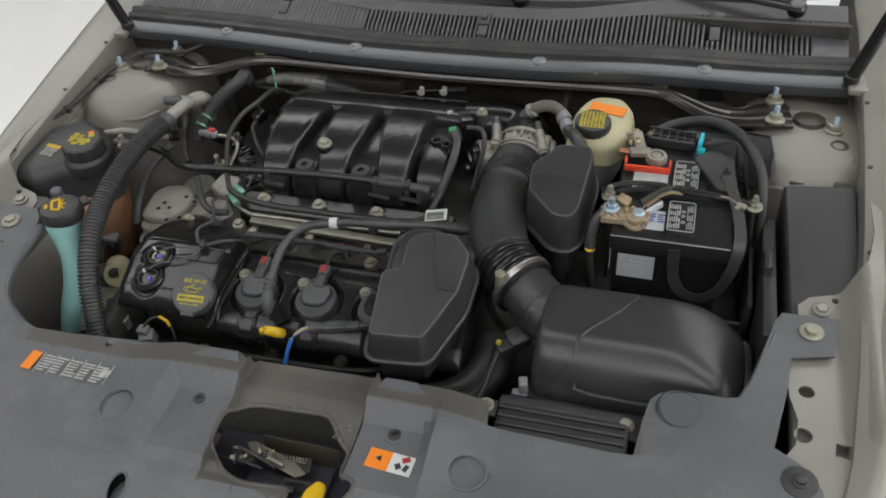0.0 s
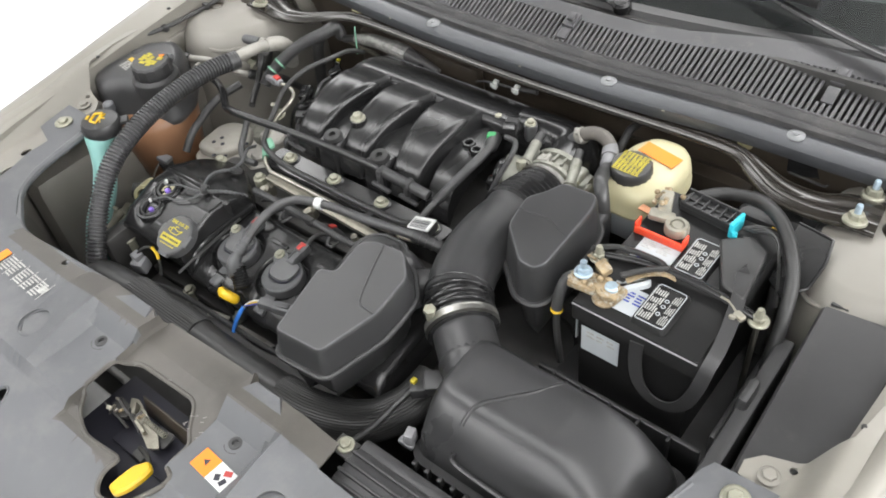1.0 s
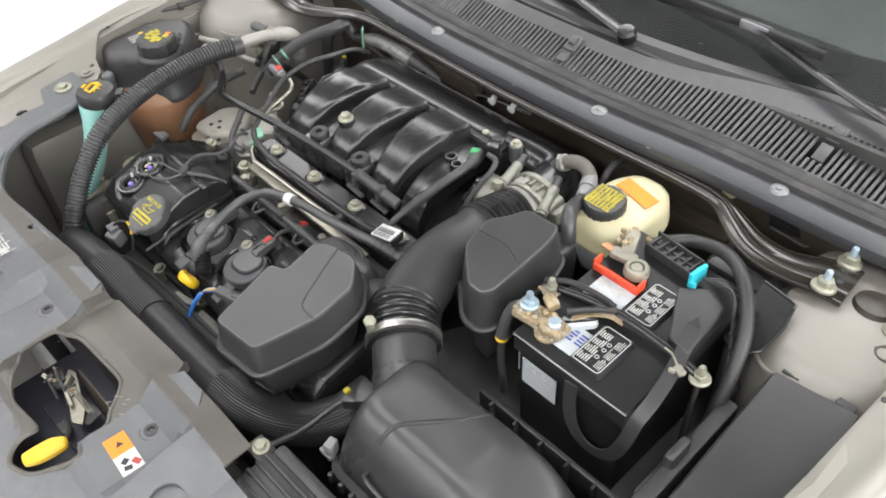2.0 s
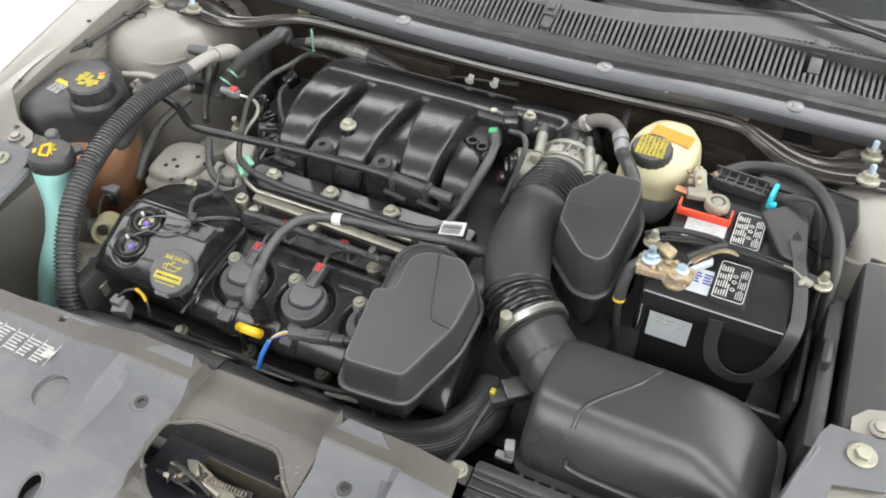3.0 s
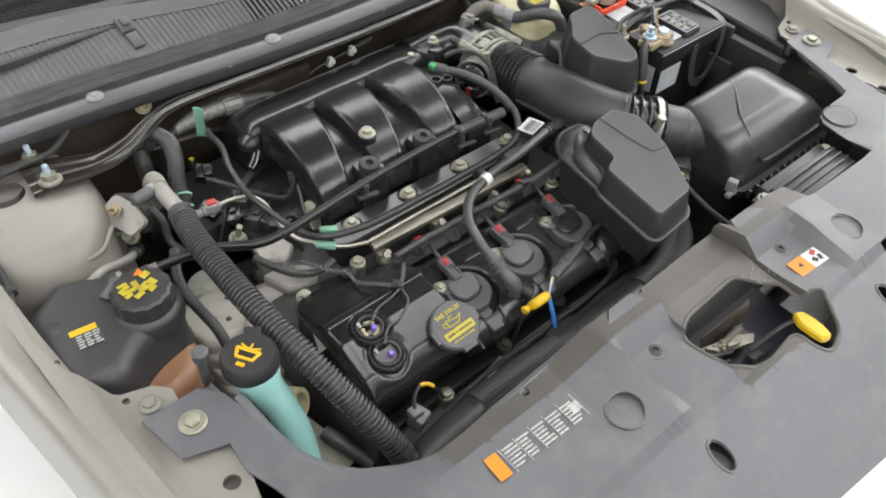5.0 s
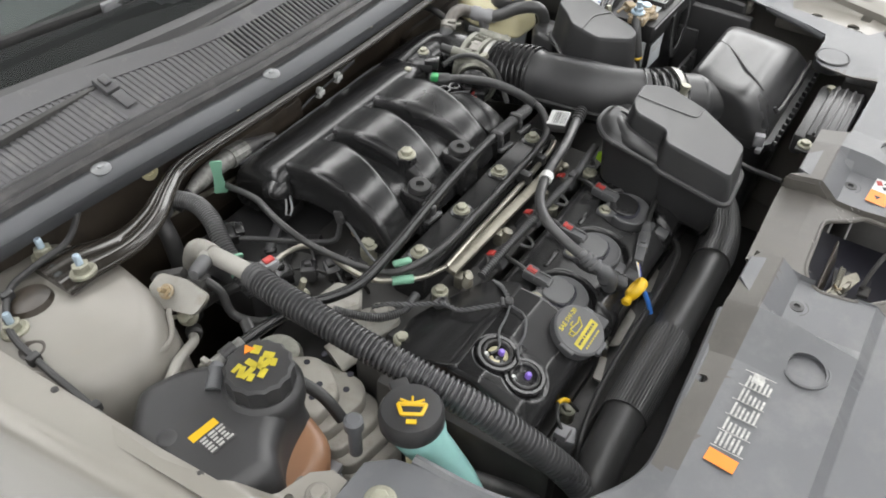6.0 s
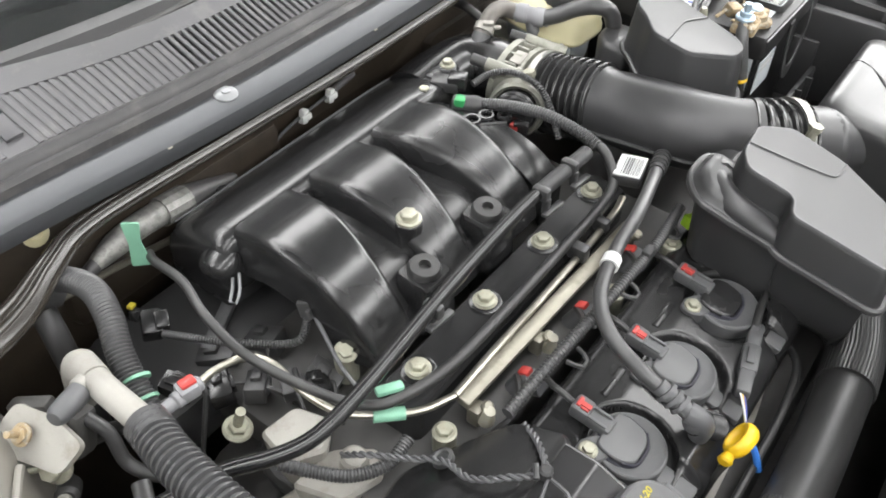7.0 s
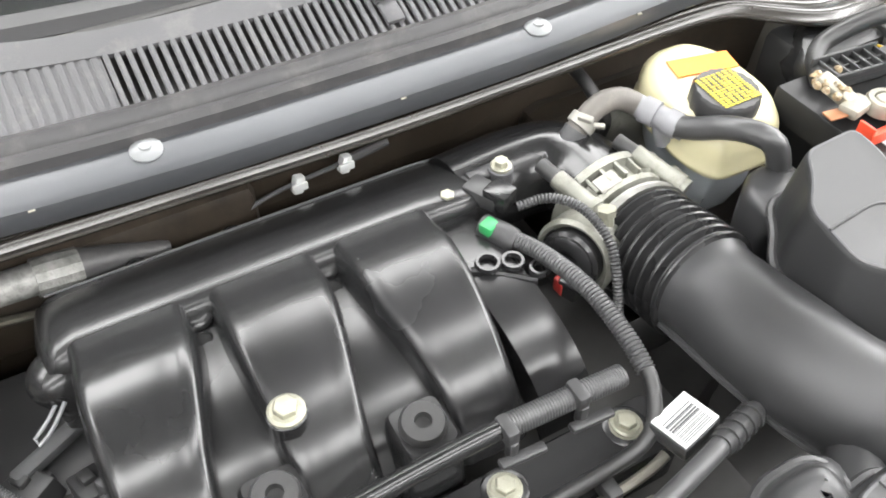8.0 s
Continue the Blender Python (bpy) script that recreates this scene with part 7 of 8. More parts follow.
part("yellow_wire", tube([(0.49, -0.045, 0.935), (0.505, -0.05, 0.935), (0.515, -0.06, 0.928)], 0.0014, 6), M_YELLOW, bg)

# ---------------------------------------------------------------- brake fluid reservoir
rs = thing("brake_fluid_reservoir", (0.30, 0.0, 0.90), "cream translucent brake fluid reservoir with an orange label", "reservoir", shift=(-0.009, -0.007, 0.009))
ro = rounded([(0.262, -0.096), (0.334, -0.099), (0.364, -0.055), (0.362, 0.015), (0.337, 0.050), (0.283, 0.050), (0.256, 0.01), (0.250, -0.06)], 0.026, 5)
level_r = lambda x, y: 0.05 * (y + 0.02)
part("tank", prism(ro, ((0.004, 0.896), (0.0, 0.899), (0.0, 0.904), (0.003, 0.907), (0.002, 0.918), (0.004, 0.928), (0.009, 0.936), (0.017, 0.941), (0.028, 0.9435), (0.034, 0.944)), level_r), M_CREAM, rs, smooth=55)
part("lower_tank", prism(ro, ((0.026, 0.83), (0.016, 0.86), (0.012, 0.898)), level_r), M_GREYL, rs, "grey translucent lower half", 55)
part("neck", lathe([(0.026, -0.02), (0.026, 0.012)], (0.295, -0.052, 0.930), seg=24), M_CREAM, rs)
cp = part("cap", lathe([(0.0295, 0), (0.0305, 0.003), (0.0305, 0.016), (0.028, 0.0195), (0, 0.020)], (0.295, -0.052, 0.938), (0, -0.06, 1), 36, ripple=1, depth=0.0012), M_TEXT, rs, "black cap with rows of yellow print")
bars((0, 0, 0), Matrix.Translation((0.295, -0.0535, 0.9585)) @ turn(3.4), 0.042, 0.042, 13, M_YPRINT, cp, "cap_print", 7, fill=0.66, seed=21)
lbo = box((0.314, -0.003, 0.9462), (0.062, 0.024, 0.0012), 0, turn(2.9, 0, -12))
part("orange_label", lbo, M_ORANGE, rs, "orange label on the tank's top")
part("cylinder", tube([(0.30, 0.0, 0.84), (0.30, 0.09, 0.84)], 0.028, 18, curve=False), M_ALU, rs)

ch = thing("heater_hose", (0.19, -0.02, 0.93), "grey rubber hose elbow with a steel clamp", "hose")
part("hose", tube([(0.164, -0.0105, 0.929), (0.173, -0.0095, 0.937), (0.188, -0.0065, 0.946), (0.204, -0.0065, 0.949), (0.219, -0.010, 0.946), (0.230, -0.018, 0.939)], 0.0105, 16), M_GREYHOSE, ch)
part("black_end", tube([(0.153, -0.014, 0.890), (0.155, -0.012, 0.908), (0.160, -0.011, 0.922), (0.168, -0.010, 0.932)], 0.0118, 16), M_COIL, ch)
part("clamp", merge(lathe([(0.0126, -0.005), (0.0132, -0.0045), (0.0132, 0.0045), (0.0126, 0.005)], (0.173, -0.0095, 0.937), (1, 0.15, 0.8), 18), box((0.169, -0.018, 0.949), (0.006, 0.014, 0.006), 0.0015, turn(0, -20, 30)), box((0.180, -0.023, 0.940), (0.005, 0.012, 0.005), 0.0015, turn(0, -20, 50))), M_CAST, ch, "steel spring clamp")
part("tee", merge(tube([(0.227, -0.014, 0.941), (0.248, -0.060, 0.935)], 0.0105, 16, curve=False), lathe([(0.0125, -0.004), (0.0125, 0.010)], (0.232, -0.025, 0.9395), (0.42, -0.9, -0.1), 16), lathe([(0.0125, -0.008), (0.0125, 0.004)], (0.244, -0.050, 0.936), (0.42, -0.9, -0.1), 16), tube([(0.238, -0.038, 0.937), (0.246, -0.040, 0.910)], 0.009, 14, curve=False)), M_GREYP, ch, "grey plastic tee")
part("low_stub", tube([(0.243, -0.034, 0.910), (0.255, -0.0455, 0.910), (0.266, -0.077, 0.909)], 0.0080, 14), M_RUBBER, ch)
part("rear_hose", tube([(0.244, -0.053, 0.936), (0.250, -0.070, 0.943), (0.258, -0.090, 0.955), (0.267, -0.112, 0.962), (0.278, -0.127, 0.957), (0.285, -0.134, 0.935), (0.287, -0.137, 0.90), (0.287, -0.138, 0.85)], 0.0105, 16), M_LOOM, ch)
part("rear_pipe", tube([(0.232, 0.030, 0.87), (0.225, 0.020, 0.905), (0.222, 0.050, 0.925), (0.225, 0.075, 0.925)], 0.0065, 12), M_RUBBER, ch)

# ---------------------------------------------------------------- fuse box lid beside the battery
fb = thing("fuse_box", (0.64, -0.26, 0.91), "flat black fuse box lid, dusty", "fuse box")
fo = rounded([(0.592, -0.128), (0.695, -0.124), (0.690, -0.30), (0.660, -0.355), (0.640, -0.385), (0.597, -0.40)], 0.008)
part("lid", prism(fo, ((0.0, 0.80), (0.0, 0.918), (0.003, 0.922)), lambda x, y: 0.06 * (y + 0.26) + 0.05 * (x - 0.64)), M_TEXT, fb)
for x in (0.610, 0.675):
    part("hinge_tab", box((x, -0.121, 0.928), (0.022, 0.012, 0.006), 0.002), M_TEXT, fb)
part("side_wall", merge(box((0.575, -0.30, 0.83), (0.02, 0.24, 0.14), 0.004)), M_TEXT, fb)

# ---------------------------------------------------------------- west side: coolant tank, washer neck, big loom
ct = thing("coolant_tank", (-0.62, -0.28, 0.85), "dark grey coolant tank with an amber lower half", "coolant tank", shift=(-0.002, -0.001, -0.009))
co = rounded([(-0.697, -0.30), (-0.690, -0.205), (-0.645, -0.162), (-0.600, -0.178), (-0.548, -0.222), (-0.528, -0.275), (-0.545, -0.328), (-0.585, -0.354), (-0.65, -0.350), (-0.687, -0.330)], 0.024, 4)
cu_ = rounded([(-0.700, -0.30), (-0.695, -0.195), (-0.645, -0.155), (-0.600, -0.172), (-0.548, -0.220), (-0.530, -0.268), (-0.545, -0.296), (-0.580, -0.304), (-0.612, -0.318), (-0.635, -0.345), (-0.687, -0.330)], 0.016, 4)
part("upper_shell", prism(cu_, ((0.0, 0.862), (-0.003, 0.866), (-0.003, 0.876), (0.0, 0.880), (0.001, 0.928), (0.004, 0.940), (0.010, 0.948), (0.017, 0.951), (0.021, 0.952))), M_TEXT, ct, smooth=55)
part("lower_shell", prism(co, ((0.045, 0.70), (0.02, 0.74), (0.006, 0.82), (0.002, 0.862), (0.006, 0.876), (0.016, 0.882), (0.022, 0.883))), M_AMBER, ct, "amber translucent lower half", 55)
part("neck", lathe([(0.043, -0.02), (0.043, -0.002), (0.041, 0.002), (0.036, 0.006)], (-0.572, -0.263, 0.950), seg=28), M_TEXT, ct)
cc = part("cap", lathe([(0.0345, 0), (0.036, 0.002), (0.036, 0.022), (0.033, 0.0255), (0, 0.0262)], (-0.572, -0.263, 0.956), seg=28, ripple=1, depth=0.0022), M_TEXT, ct, "round black ribbed cap with yellow pictograms")
CCM = Matrix.Translation((-0.572, -0.263, 0.9826)) @ turn(0, 0, 10)
rp = random.Random(15)
for px, py, sx, sy in ((-0.016, 0.010, 0.012, 0.005), (-0.014, 0.003, 0.014, 0.005), (-0.018, -0.003, 0.008, 0.005), (-0.002, 0.006, 0.006, 0.012), (0.004, -0.001, 0.010, 0.004), (0.003, -0.007, 0.013, 0.006), (0.015, -0.004, 0.007, 0.010),
                       (-0.008, -0.011, 0.010, 0.006), (0.016, 0.012, 0.009, 0.008), (0.009, -0.014, 0.008, 0.005), (-0.014, 0.017, 0.010, 0.004)):
    pb = box((px * 0.95, py * 0.95, 0), (sx * 1.2, sy * 1.15, 0.0006), 0, turn(0, 0, rp.uniform(-14, 14)))
    pb.transform(CCM)
    part("pictogram", pb, M_YPRINT, cc)
tri = lathe([(0.007, 0), (0.007, 0.0008), (0, 0.0008)], (0.012, 0.019, 0), seg=3)
tri.transform(CCM)
part("warning_triangle", tri, M_ORANGE, cc)
part("tank_label", box((-0.6465, -0.2555, 0.9525), (0.031, 0.009, 0.0006), 0, turn(0, 0, -7)), M_YELLOW, ct, "yellow end of the tank's label")
part("tank_label_grey", box((-0.6455, -0.2725, 0.9525), (0.031, 0.024, 0.0006), 0, turn(0, 0, -7)), M_SEAL, ct, "grey printed part of the tank's label")
bars((-0.6455, -0.2725, 0.953), turn(0, 0, -7), 0.028, 0.021, 5, M_PRINT, ct, "label_print", 3, fill=0.55, seed=17)
for i, p in enumerate(((-0.672, -0.232, 0.949), (-0.61, -0.200, 0.946))):
    part("boss", lathe([(0.010, -0.01), (0.010, 0.003), (0.007, 0.005), (0, 0.005)], p, seg=14), M_TEXT, ct)
part("nipple", lathe([(0.009, 0), (0.007, 0.02), (0.009, 0.024), (0.006, 0.03)], (-0.606, -0.228, 0.950), (0.6, 0.4, 0.2), 12), M_COVER, ct)
part("bleed_screw", merge(lathe([(0.007, -0.02), (0.007, 0.02), (0.010, 0.022), (0.010, 0.034), (0.007, 0.037), (0, 0.037)], (-0.560, -0.372, 0.925), seg=14)), M_COVER, ct)

wn = thing("washer_filler", (-0.52, -0.45, 0.85), "teal translucent washer filler neck with a black cap", "washer filler", shift=(0.004, 0.0, -0.012))
part("neck", tube([(-0.527, -0.418, 0.952), (-0.525, -0.430, 0.925), (-0.515, -0.448, 0.890), (-0.512, -0.470, 0.850), (-0.520, -0.500, 0.800), (-0.530, -0.53, 0.72), (-0.535, -0.55, 0.64)], 0.024, 20, radii=[(0, 0.0285), (0.05, 0.028), (0.11, 0.0225), (0.2, 0.0195), (0.4, 0.0205), (1, 0.022)]), M_TEAL, wn)
wc = part("cap", lathe([(0.0315, -0.012), (0.0332, -0.008), (0.0332, 0.006), (0.030, 0.012), (0.012, 0.015), (0, 0.015)], (-0.527, -0.415, 0.958), (0.02, 0.05, 1), 28), M_TEXT, wn, "black cap with a yellow washer symbol")
sym = merge(tube([(-0.014, 0.002, 0), (0.014, 0.002, 0), (0.010, -0.010, 0), (-0.010, -0.010, 0), (-0.014, 0.002, 0)], 0.0023, 5, 0.002, curve=False), tube([(-0.012, 0.008, 0), (0, 0.004, 0), (0.012, 0.008, 0)], 0.0013, 5, 0.002), tube([(0, 0.003, 0), (0, 0.012, 0)], 0.0013, 5, 0.002, curve=False), box((0, -0.019, 0), (0.010, 0.005, 0.001), 0))
sym.transform(Matrix.Translation((-0.5268, -0.4155, 0.9735)) @ turn(-3, 1, -58))
part("washer_symbol", sym, M_YELLOW, wc)
part("hinge", box((-0.505, -0.385, 0.958), (0.02, 0.016, 0.008), 0.002, turn(0, 0, -35)), M_TEXT, wn)

bh = thing("corrugated_hose", (-0.46, -0.35, 0.93), "thick corrugated black hose beside the coolant tank", "hose")
BH = [(-0.468, -0.155, 0.948), (-0.477, -0.205, 0.953), (-0.480, -0.27, 0.953), (-0.477, -0.353, 0.944), (-0.464, -0.437, 0.922), (-0.445, -0.500, 0.882), (-0.420, -0.555, 0.821), (-0.405, -0.585, 0.76), (-0.395, -0.60, 0.70)]
part("hose", tube(BH, 0.0155, 24, rib=0.0016, pitch=0.0060, prof=(1.0, 0.85, -0.4, -1.0, -1.0, -0.4, 0.85, 1.0)), M_HOSE, bh)
part("end_collar", tube([BH[0], (-0.4705, -0.172, 0.9497)], 0.017, 20, curve=False), M_LOOM, bh)

# aluminium pipe elbow with its bracket
ac = thing("aircon_pipe", (-0.48, -0.09, 0.93), "dull aluminium air-conditioning pipe on a cast bracket", "pipe")
part("pipe", tube([(-0.470, -0.180, 0.950), (-0.469, -0.150, 0.951), (-0.467, -0.110, 0.947), (-0.464, -0.080, 0.941)], 0.0112, 18, flat=0.92), M_CAST, ac)
part("elbow", merge(tube([(-0.4645, -0.088, 0.942), (-0.462, -0.066, 0.936), (-0.459, -0.050, 0.924), (-0.460, -0.041, 0.903), (-0.464, -0.040, 0.875)], 0.0135, 18, radii=[(0, 0.0125), (0.35, 0.0142), (0.6, 0.0140), (1, 0.0125)]), lathe([(0.0085, 0), (0.0085, 0.014), (0.0075, 0.016)], (-0.466, -0.082, 0.942), (-0.90, -0.35, 0.25), 14)), M_CAST, ac, "blocky cast elbow")
part("valve_cap", lathe([(0.0095, 0), (0.0095, 0.014), (0.0085, 0.027), (0.0062, 0.031), (0, 0.0315)], (-0.480, -0.091, 0.946), (-0.90, -0.36, 0.2), 18), M_COIL, ac, "dark grey rubber valve cap")
bk_ = part("bracket", soften(prism(rounded([(-0.016, -0.036), (0.012, -0.046), (0.022, -0.010), (0.020, 0.026), (-0.004, 0.034), (-0.020, 0.012)], 0.008), ((0, -0.003), (0, 0.003))), 0.001), M_CAST, ac)
bk_.matrix_local = Matrix.Translation(Vector((-0.519, -0.070, 0.911)) - ORIGIN[ac.name]) @ turn(0, -38, 12) @ Matrix.Translation(ORIGIN[ac.name])
part("rust_bolt", merge(hexbolt((-0.524, -0.066, 0.918), (-0.6, -0.1, 0.78), 0.007, 0.005, 1.35), lathe([(0.0032, 0), (0.0032, 0.012), (0, 0.012)], (-0.526, -0.066, 0.921), (-0.6, -0.1, 0.78), 8)), M_CORR, ac, "rust stained nut", 20)
part("bolt", merge(hexbolt((-0.518, -0.086, 0.884), (-0.7, -0.3, 0.6), 0.009, 0.014), lathe([(0.0030, 0), (0.0030, 0.03)], (-0.524, -0.080, 0.884), (-0.7, 0.6, 0.0), 8)), M_ZINC, ac, smooth=20)
part("clamp_arm", box((-0.503, -0.048, 0.915), (0.014, 0.050, 0.016), 0.004, turn(-25, 0, 20)), M_DARK, ac)
part("block", box((-0.492, -0.080, 0.900), (0.024, 0.026, 0.044), 0.006, turn(0, 20, 15)), M_DARK, ac)
part("block_hose", tube([(-0.484, -0.088, 0.915), (-0.478, -0.104, 0.900), (-0.480, -0.118, 0.872), (-0.470, -0.140, 0.862), (-0.450, -0.165, 0.860)], 0.0058, 12), M_RUBBER, ac)
part("low_pipe", tube([(-0.525, -0.095, 0.862), (-0.538, -0.112, 0.872), (-0.560, -0.126, 0.886), (-0.584, -0.142, 0.902), (-0.606, -0.156, 0.906), (-0.622, -0.164, 0.908)], 0.0062, 12), M_CAST, ac)
part("low_nut", lathe([(0.010, 0), (0.010, 0.016), (0.007, 0.02)], (-0.518, -0.088, 0.858), (-0.5, -0.7, 0.4), 12), M_RUBBER, ac)
part("low_clip", merge(box((-0.626, -0.166, 0.910), (0.02, 0.012, 0.012), 0.002, turn(0, 0, 30)), box((-0.642, -0.172, 0.915), (0.014, 0.006, 0.005), 0.001, turn(0, 0, 30))), M_RUBBER, ac)
part("hose", tube([(-0.448, 0.005, 0.76), (-0.446, 0.010, 0.84), (-0.444, 0.018, 0.895), (-0.440, 0.034, 0.915)], 0.0115, 14), M_RUBBER, ac)

cl = thing("wiring_loom", (-0.40, -0.05, 0.92), "corrugated black loom with mint paint marks at the bulkhead", "wiring")
part("loom", tube([(-0.445, -0.128, 0.884), (-0.444, -0.107, 0.899), (-0.431, -0.066, 0.922), (-0.415, -0.034, 0.935), (-0.405, 0.005, 0.936), (-0.412, 0.043, 0.928), (-0.420, 0.060, 0.90)], 0.0112, 18, rib=0.0009, pitch=0.0036), M_LOOM, cl)
for p, d in (((-0.4425, -0.1035, 0.9035), (0.25, 0.85, 0.5)), ((-0.436, -0.088, 0.9120), (0.3, 0.85, 0.45))):
    part("paint_mark", lathe([(0.0126, -0.0014), (0.0128, 0), (0.0126, 0.0014)], p, d, 18), M_MINT, cl)
part("plug", merge(box((-0.372, -0.012, 0.868), (0.020, 0.026, 0.022), 0.003, turn(20, 10, -30)), box((-0.366, -0.022, 0.876), (0.013, 0.018, 0.012), 0.002, turn(20, 10, -30)), box((-0.378, 0.0, 0.880), (0.010, 0.010, 0.012), 0.002, turn(0, 20, 20))), M_SATIN, cl, "shiny black connector")
part("plug_tip", box((-0.377, 0.004, 0.888), (0.007, 0.006, 0.004), 0.001, turn(0, 10, 20)), M_YPRINT, cl, "yellow-green lock tip")
part("branch", tube([(-0.372, -0.030, 0.868), (-0.362, -0.062, 0.876), (-0.337, -0.101, 0.873), (-0.304, -0.132, 0.865), (-0.288, -0.132, 0.872), (-0.280, -0.128, 0.885)], 0.0036, 10, rib=0.0005, pitch=0.0026), M_LOOM, cl)
part("sensor_plug", merge(box((-0.281, -0.130, 0.893), (0.012, 0.014, 0.018), 0.002, turn(-15, 10, 25)), box((-0.286, -0.138, 0.893), (0.006, 0.005, 0.010), 0.001, turn(-15, 10, 25))), M_TEXT, cl)

gc = thing("heater_pipe", (-0.3, 0.03, 0.91), "foil wrapped heater pipe with a green flag tag", "pipe")
part("pipe", tube([(-0.400, 0.050, 0.902), (-0.360, 0.056, 0.911), (-0.30, 0.064, 0.911), (-0.24, 0.070, 0.899), (-0.19, 0.074, 0.885)], 0.0075, 14), M_SEAL, gc)
part("foil_wrap", tube([(-0.388, 0.052, 0.905), (-0.360, 0.056, 0.911), (-0.325, 0.061, 0.913), (-0.284, 0.066, 0.908)], 0.0130, 18, 0.003, radii=[(0, 0.004), (0.2, 0.009), (0.4, 0.0125), (1, 0.0135)]), M_FOIL, gc, "dull silver foil wrap")
part("crimp_band", tube([(-0.288, 0.0655, 0.9085), (-0.254, 0.069, 0.9025)], 0.0158, 28, 0.004, curve=False, flute=0.0008), M_FOIL, gc, "crimped foil band")
part("cone", tube([(-0.256, 0.069, 0.903), (-0.225, 0.072, 0.895), (-0.185, 0.075, 0.883)], 0.013, 14, radii=[(0, 0.0145), (0.5, 0.010), (1, 0.006)]), M_SEAL, gc, "tapered rubber end")
fg = prism(rounded([(-0.009, -0.026), (0.010, -0.025), (0.0055, 0.004), (0.009, 0.025), (-0.008, 0.026), (-0.006, 0.0)], 0.003), ((0, -0.001), (0, 0.001)))
fg.transform(Matrix.Translation((-0.342, 0.027, 0.928)) @ turn(0, 0, -48) @ turn(86, 0, 0))
part("flag", fg, M_MINT, gc, "bright green tag")
part("rod", tube([(-0.41, 0.066, 0.886), (-0.34, 0.068, 0.876), (-0.25, 0.070, 0.858)], 0.0040, 8), M_BAR, gc)
fw_ = thing("bulkhead_wire", (-0.04, 0.07, 0.90), "thin bulkhead wire with white clips", "wire", shift=(-0.003, -0.002, 0.016))
part("wire", tube([(-0.135, 0.088, 0.845), (-0.115, 0.0885, 0.862), (-0.09, 0.089, 0.872), (-0.06, 0.089, 0.877), (-0.014, 0.089, 0.882), (0.02, 0.088, 0.888)], 0.0022, 8), M_COIL, fw_)
part("sheath", tube([(-0.008, 0.089, 0.883), (0.03, 0.087, 0.891)], 0.0045, 10, curve=False), M_SEAL, fw_)
for p in ((-0.06, 0.087, 0.877), (-0.014, 0.087, 0.882)):
    part("clip", merge(box(p, (0.010, 0.009, 0.018), 0.002, turn(0, 15, 10)), box((p[0], p[1] - 0.005, p[2]), (0.015, 0.003, 0.008), 0.001)), M_WHITE, fw_)

mo = thing("engine_mount", (-0.462, -0.235, 0.78), "pale cast alloy engine mount with vent holes", "engine mount")
mt = rounded([(-0.518, -0.270), (-0.526, -0.200), (-0.508, -0.176), (-0.462, -0.168), (-0.434, -0.206), (-0.440, -0.235), (-0.462, -0.268)], 0.018, 5)
part("top", prism(mt, ((0.004, 0.785), (0, 0.79), (0, 0.803), (0.004, 0.8085), (0.012, 0.8095))), M_MOUNT, mo, smooth=55)
for fy, zt, zb in ((-0.292, 0.792, 0.77), (-0.312, 0.772, 0.752), (-0.330, 0.754, 0.733), (-0.345, 0.735, 0.60)):
    dr = rounded([(-0.520, fy + 0.01), (-0.524, -0.20), (-0.505, -0.174), (-0.462, -0.166), (-0.428, -0.20), (-0.424, fy + 0.02), (-0.445, fy)], 0.02, 4)
    part("drum_step", prism(dr, ((0, zb), (0, zt - 0.003), (0.003, zt))), M_MOUNT, mo, smooth=50)
part("arm", tube([(-0.42, -0.22, 0.792), (-0.385, -0.235, 0.800), (-0.35, -0.26, 0.805)], 0.024, 14, flat=0.55), M_MOUNT, mo)
part("rear_lobe", lathe([(0.034, -0.05), (0.034, 0.0), (0.030, 0.008), (0, 0.010)], (-0.455, -0.155, 0.79), seg=22), M_ALU, mo)
# flat near-black discs paint the shade of the vent holes
for p in ((-0.490, -0.245), (-0.486, -0.228), (-0.470, -0.240), (-0.452, -0.205), (-0.458, -0.272), (-0.430, -0.215), (-0.437, -0.262)):
    part("vent_hole_disc", lathe([(0.0042, 0), (0.0042, 0.0007), (0, 0.0007)], (*p, 0.8094), seg=10), M_INKSHADE, mo)
for p in ((-0.392, -0.345, 0.80), (-0.42, -0.50, 0.80)):
    part("bolt", merge(lathe([(0.0125, -0.02), (0.0125, 0)], p, seg=16), hexbolt(p, r=0.009, h=0.01)), M_ZINC, mo, smooth=20)

ub = thing("bush_bracket", (-0.48, -0.42, 0.80), "grey steel bracket with a pale rubber bush", "bracket")
part("bush", lathe([(0.022, -0.018), (0.022, 0.018), (0.016, 0.018), (0.015, 0.004), (0, 0.004)], (-0.481, -0.405, 0.805), (0.5, -0.8, 0.3), 20), M_CREAM, ub, "pale bush sleeve")
part("core", lathe([(0.015, 0), (0.015, 0.03), (0.010, 0.032), (0, 0.032)], (-0.487, -0.40, 0.802), (-0.7, -0.6, 0.2), 16), M_RUBBER, ub)
part("plate", box((-0.485, -0.47, 0.775), (0.06, 0.09, 0.006), 0.002, turn(10, 0, 15)), M_LEAD, ub)
part("rod", tube([(-0.515, -0.482, 0.812), (-0.50, -0.474, 0.816), (-0.482, -0.47, 0.815)], 0.003, 8), M_ZINC, ub)
part("tube", tube([(-0.505, -0.46, 0.79), (-0.50, -0.49, 0.785), (-0.485, -0.52, 0.775)], 0.009, 12), M_LEAD, ub)
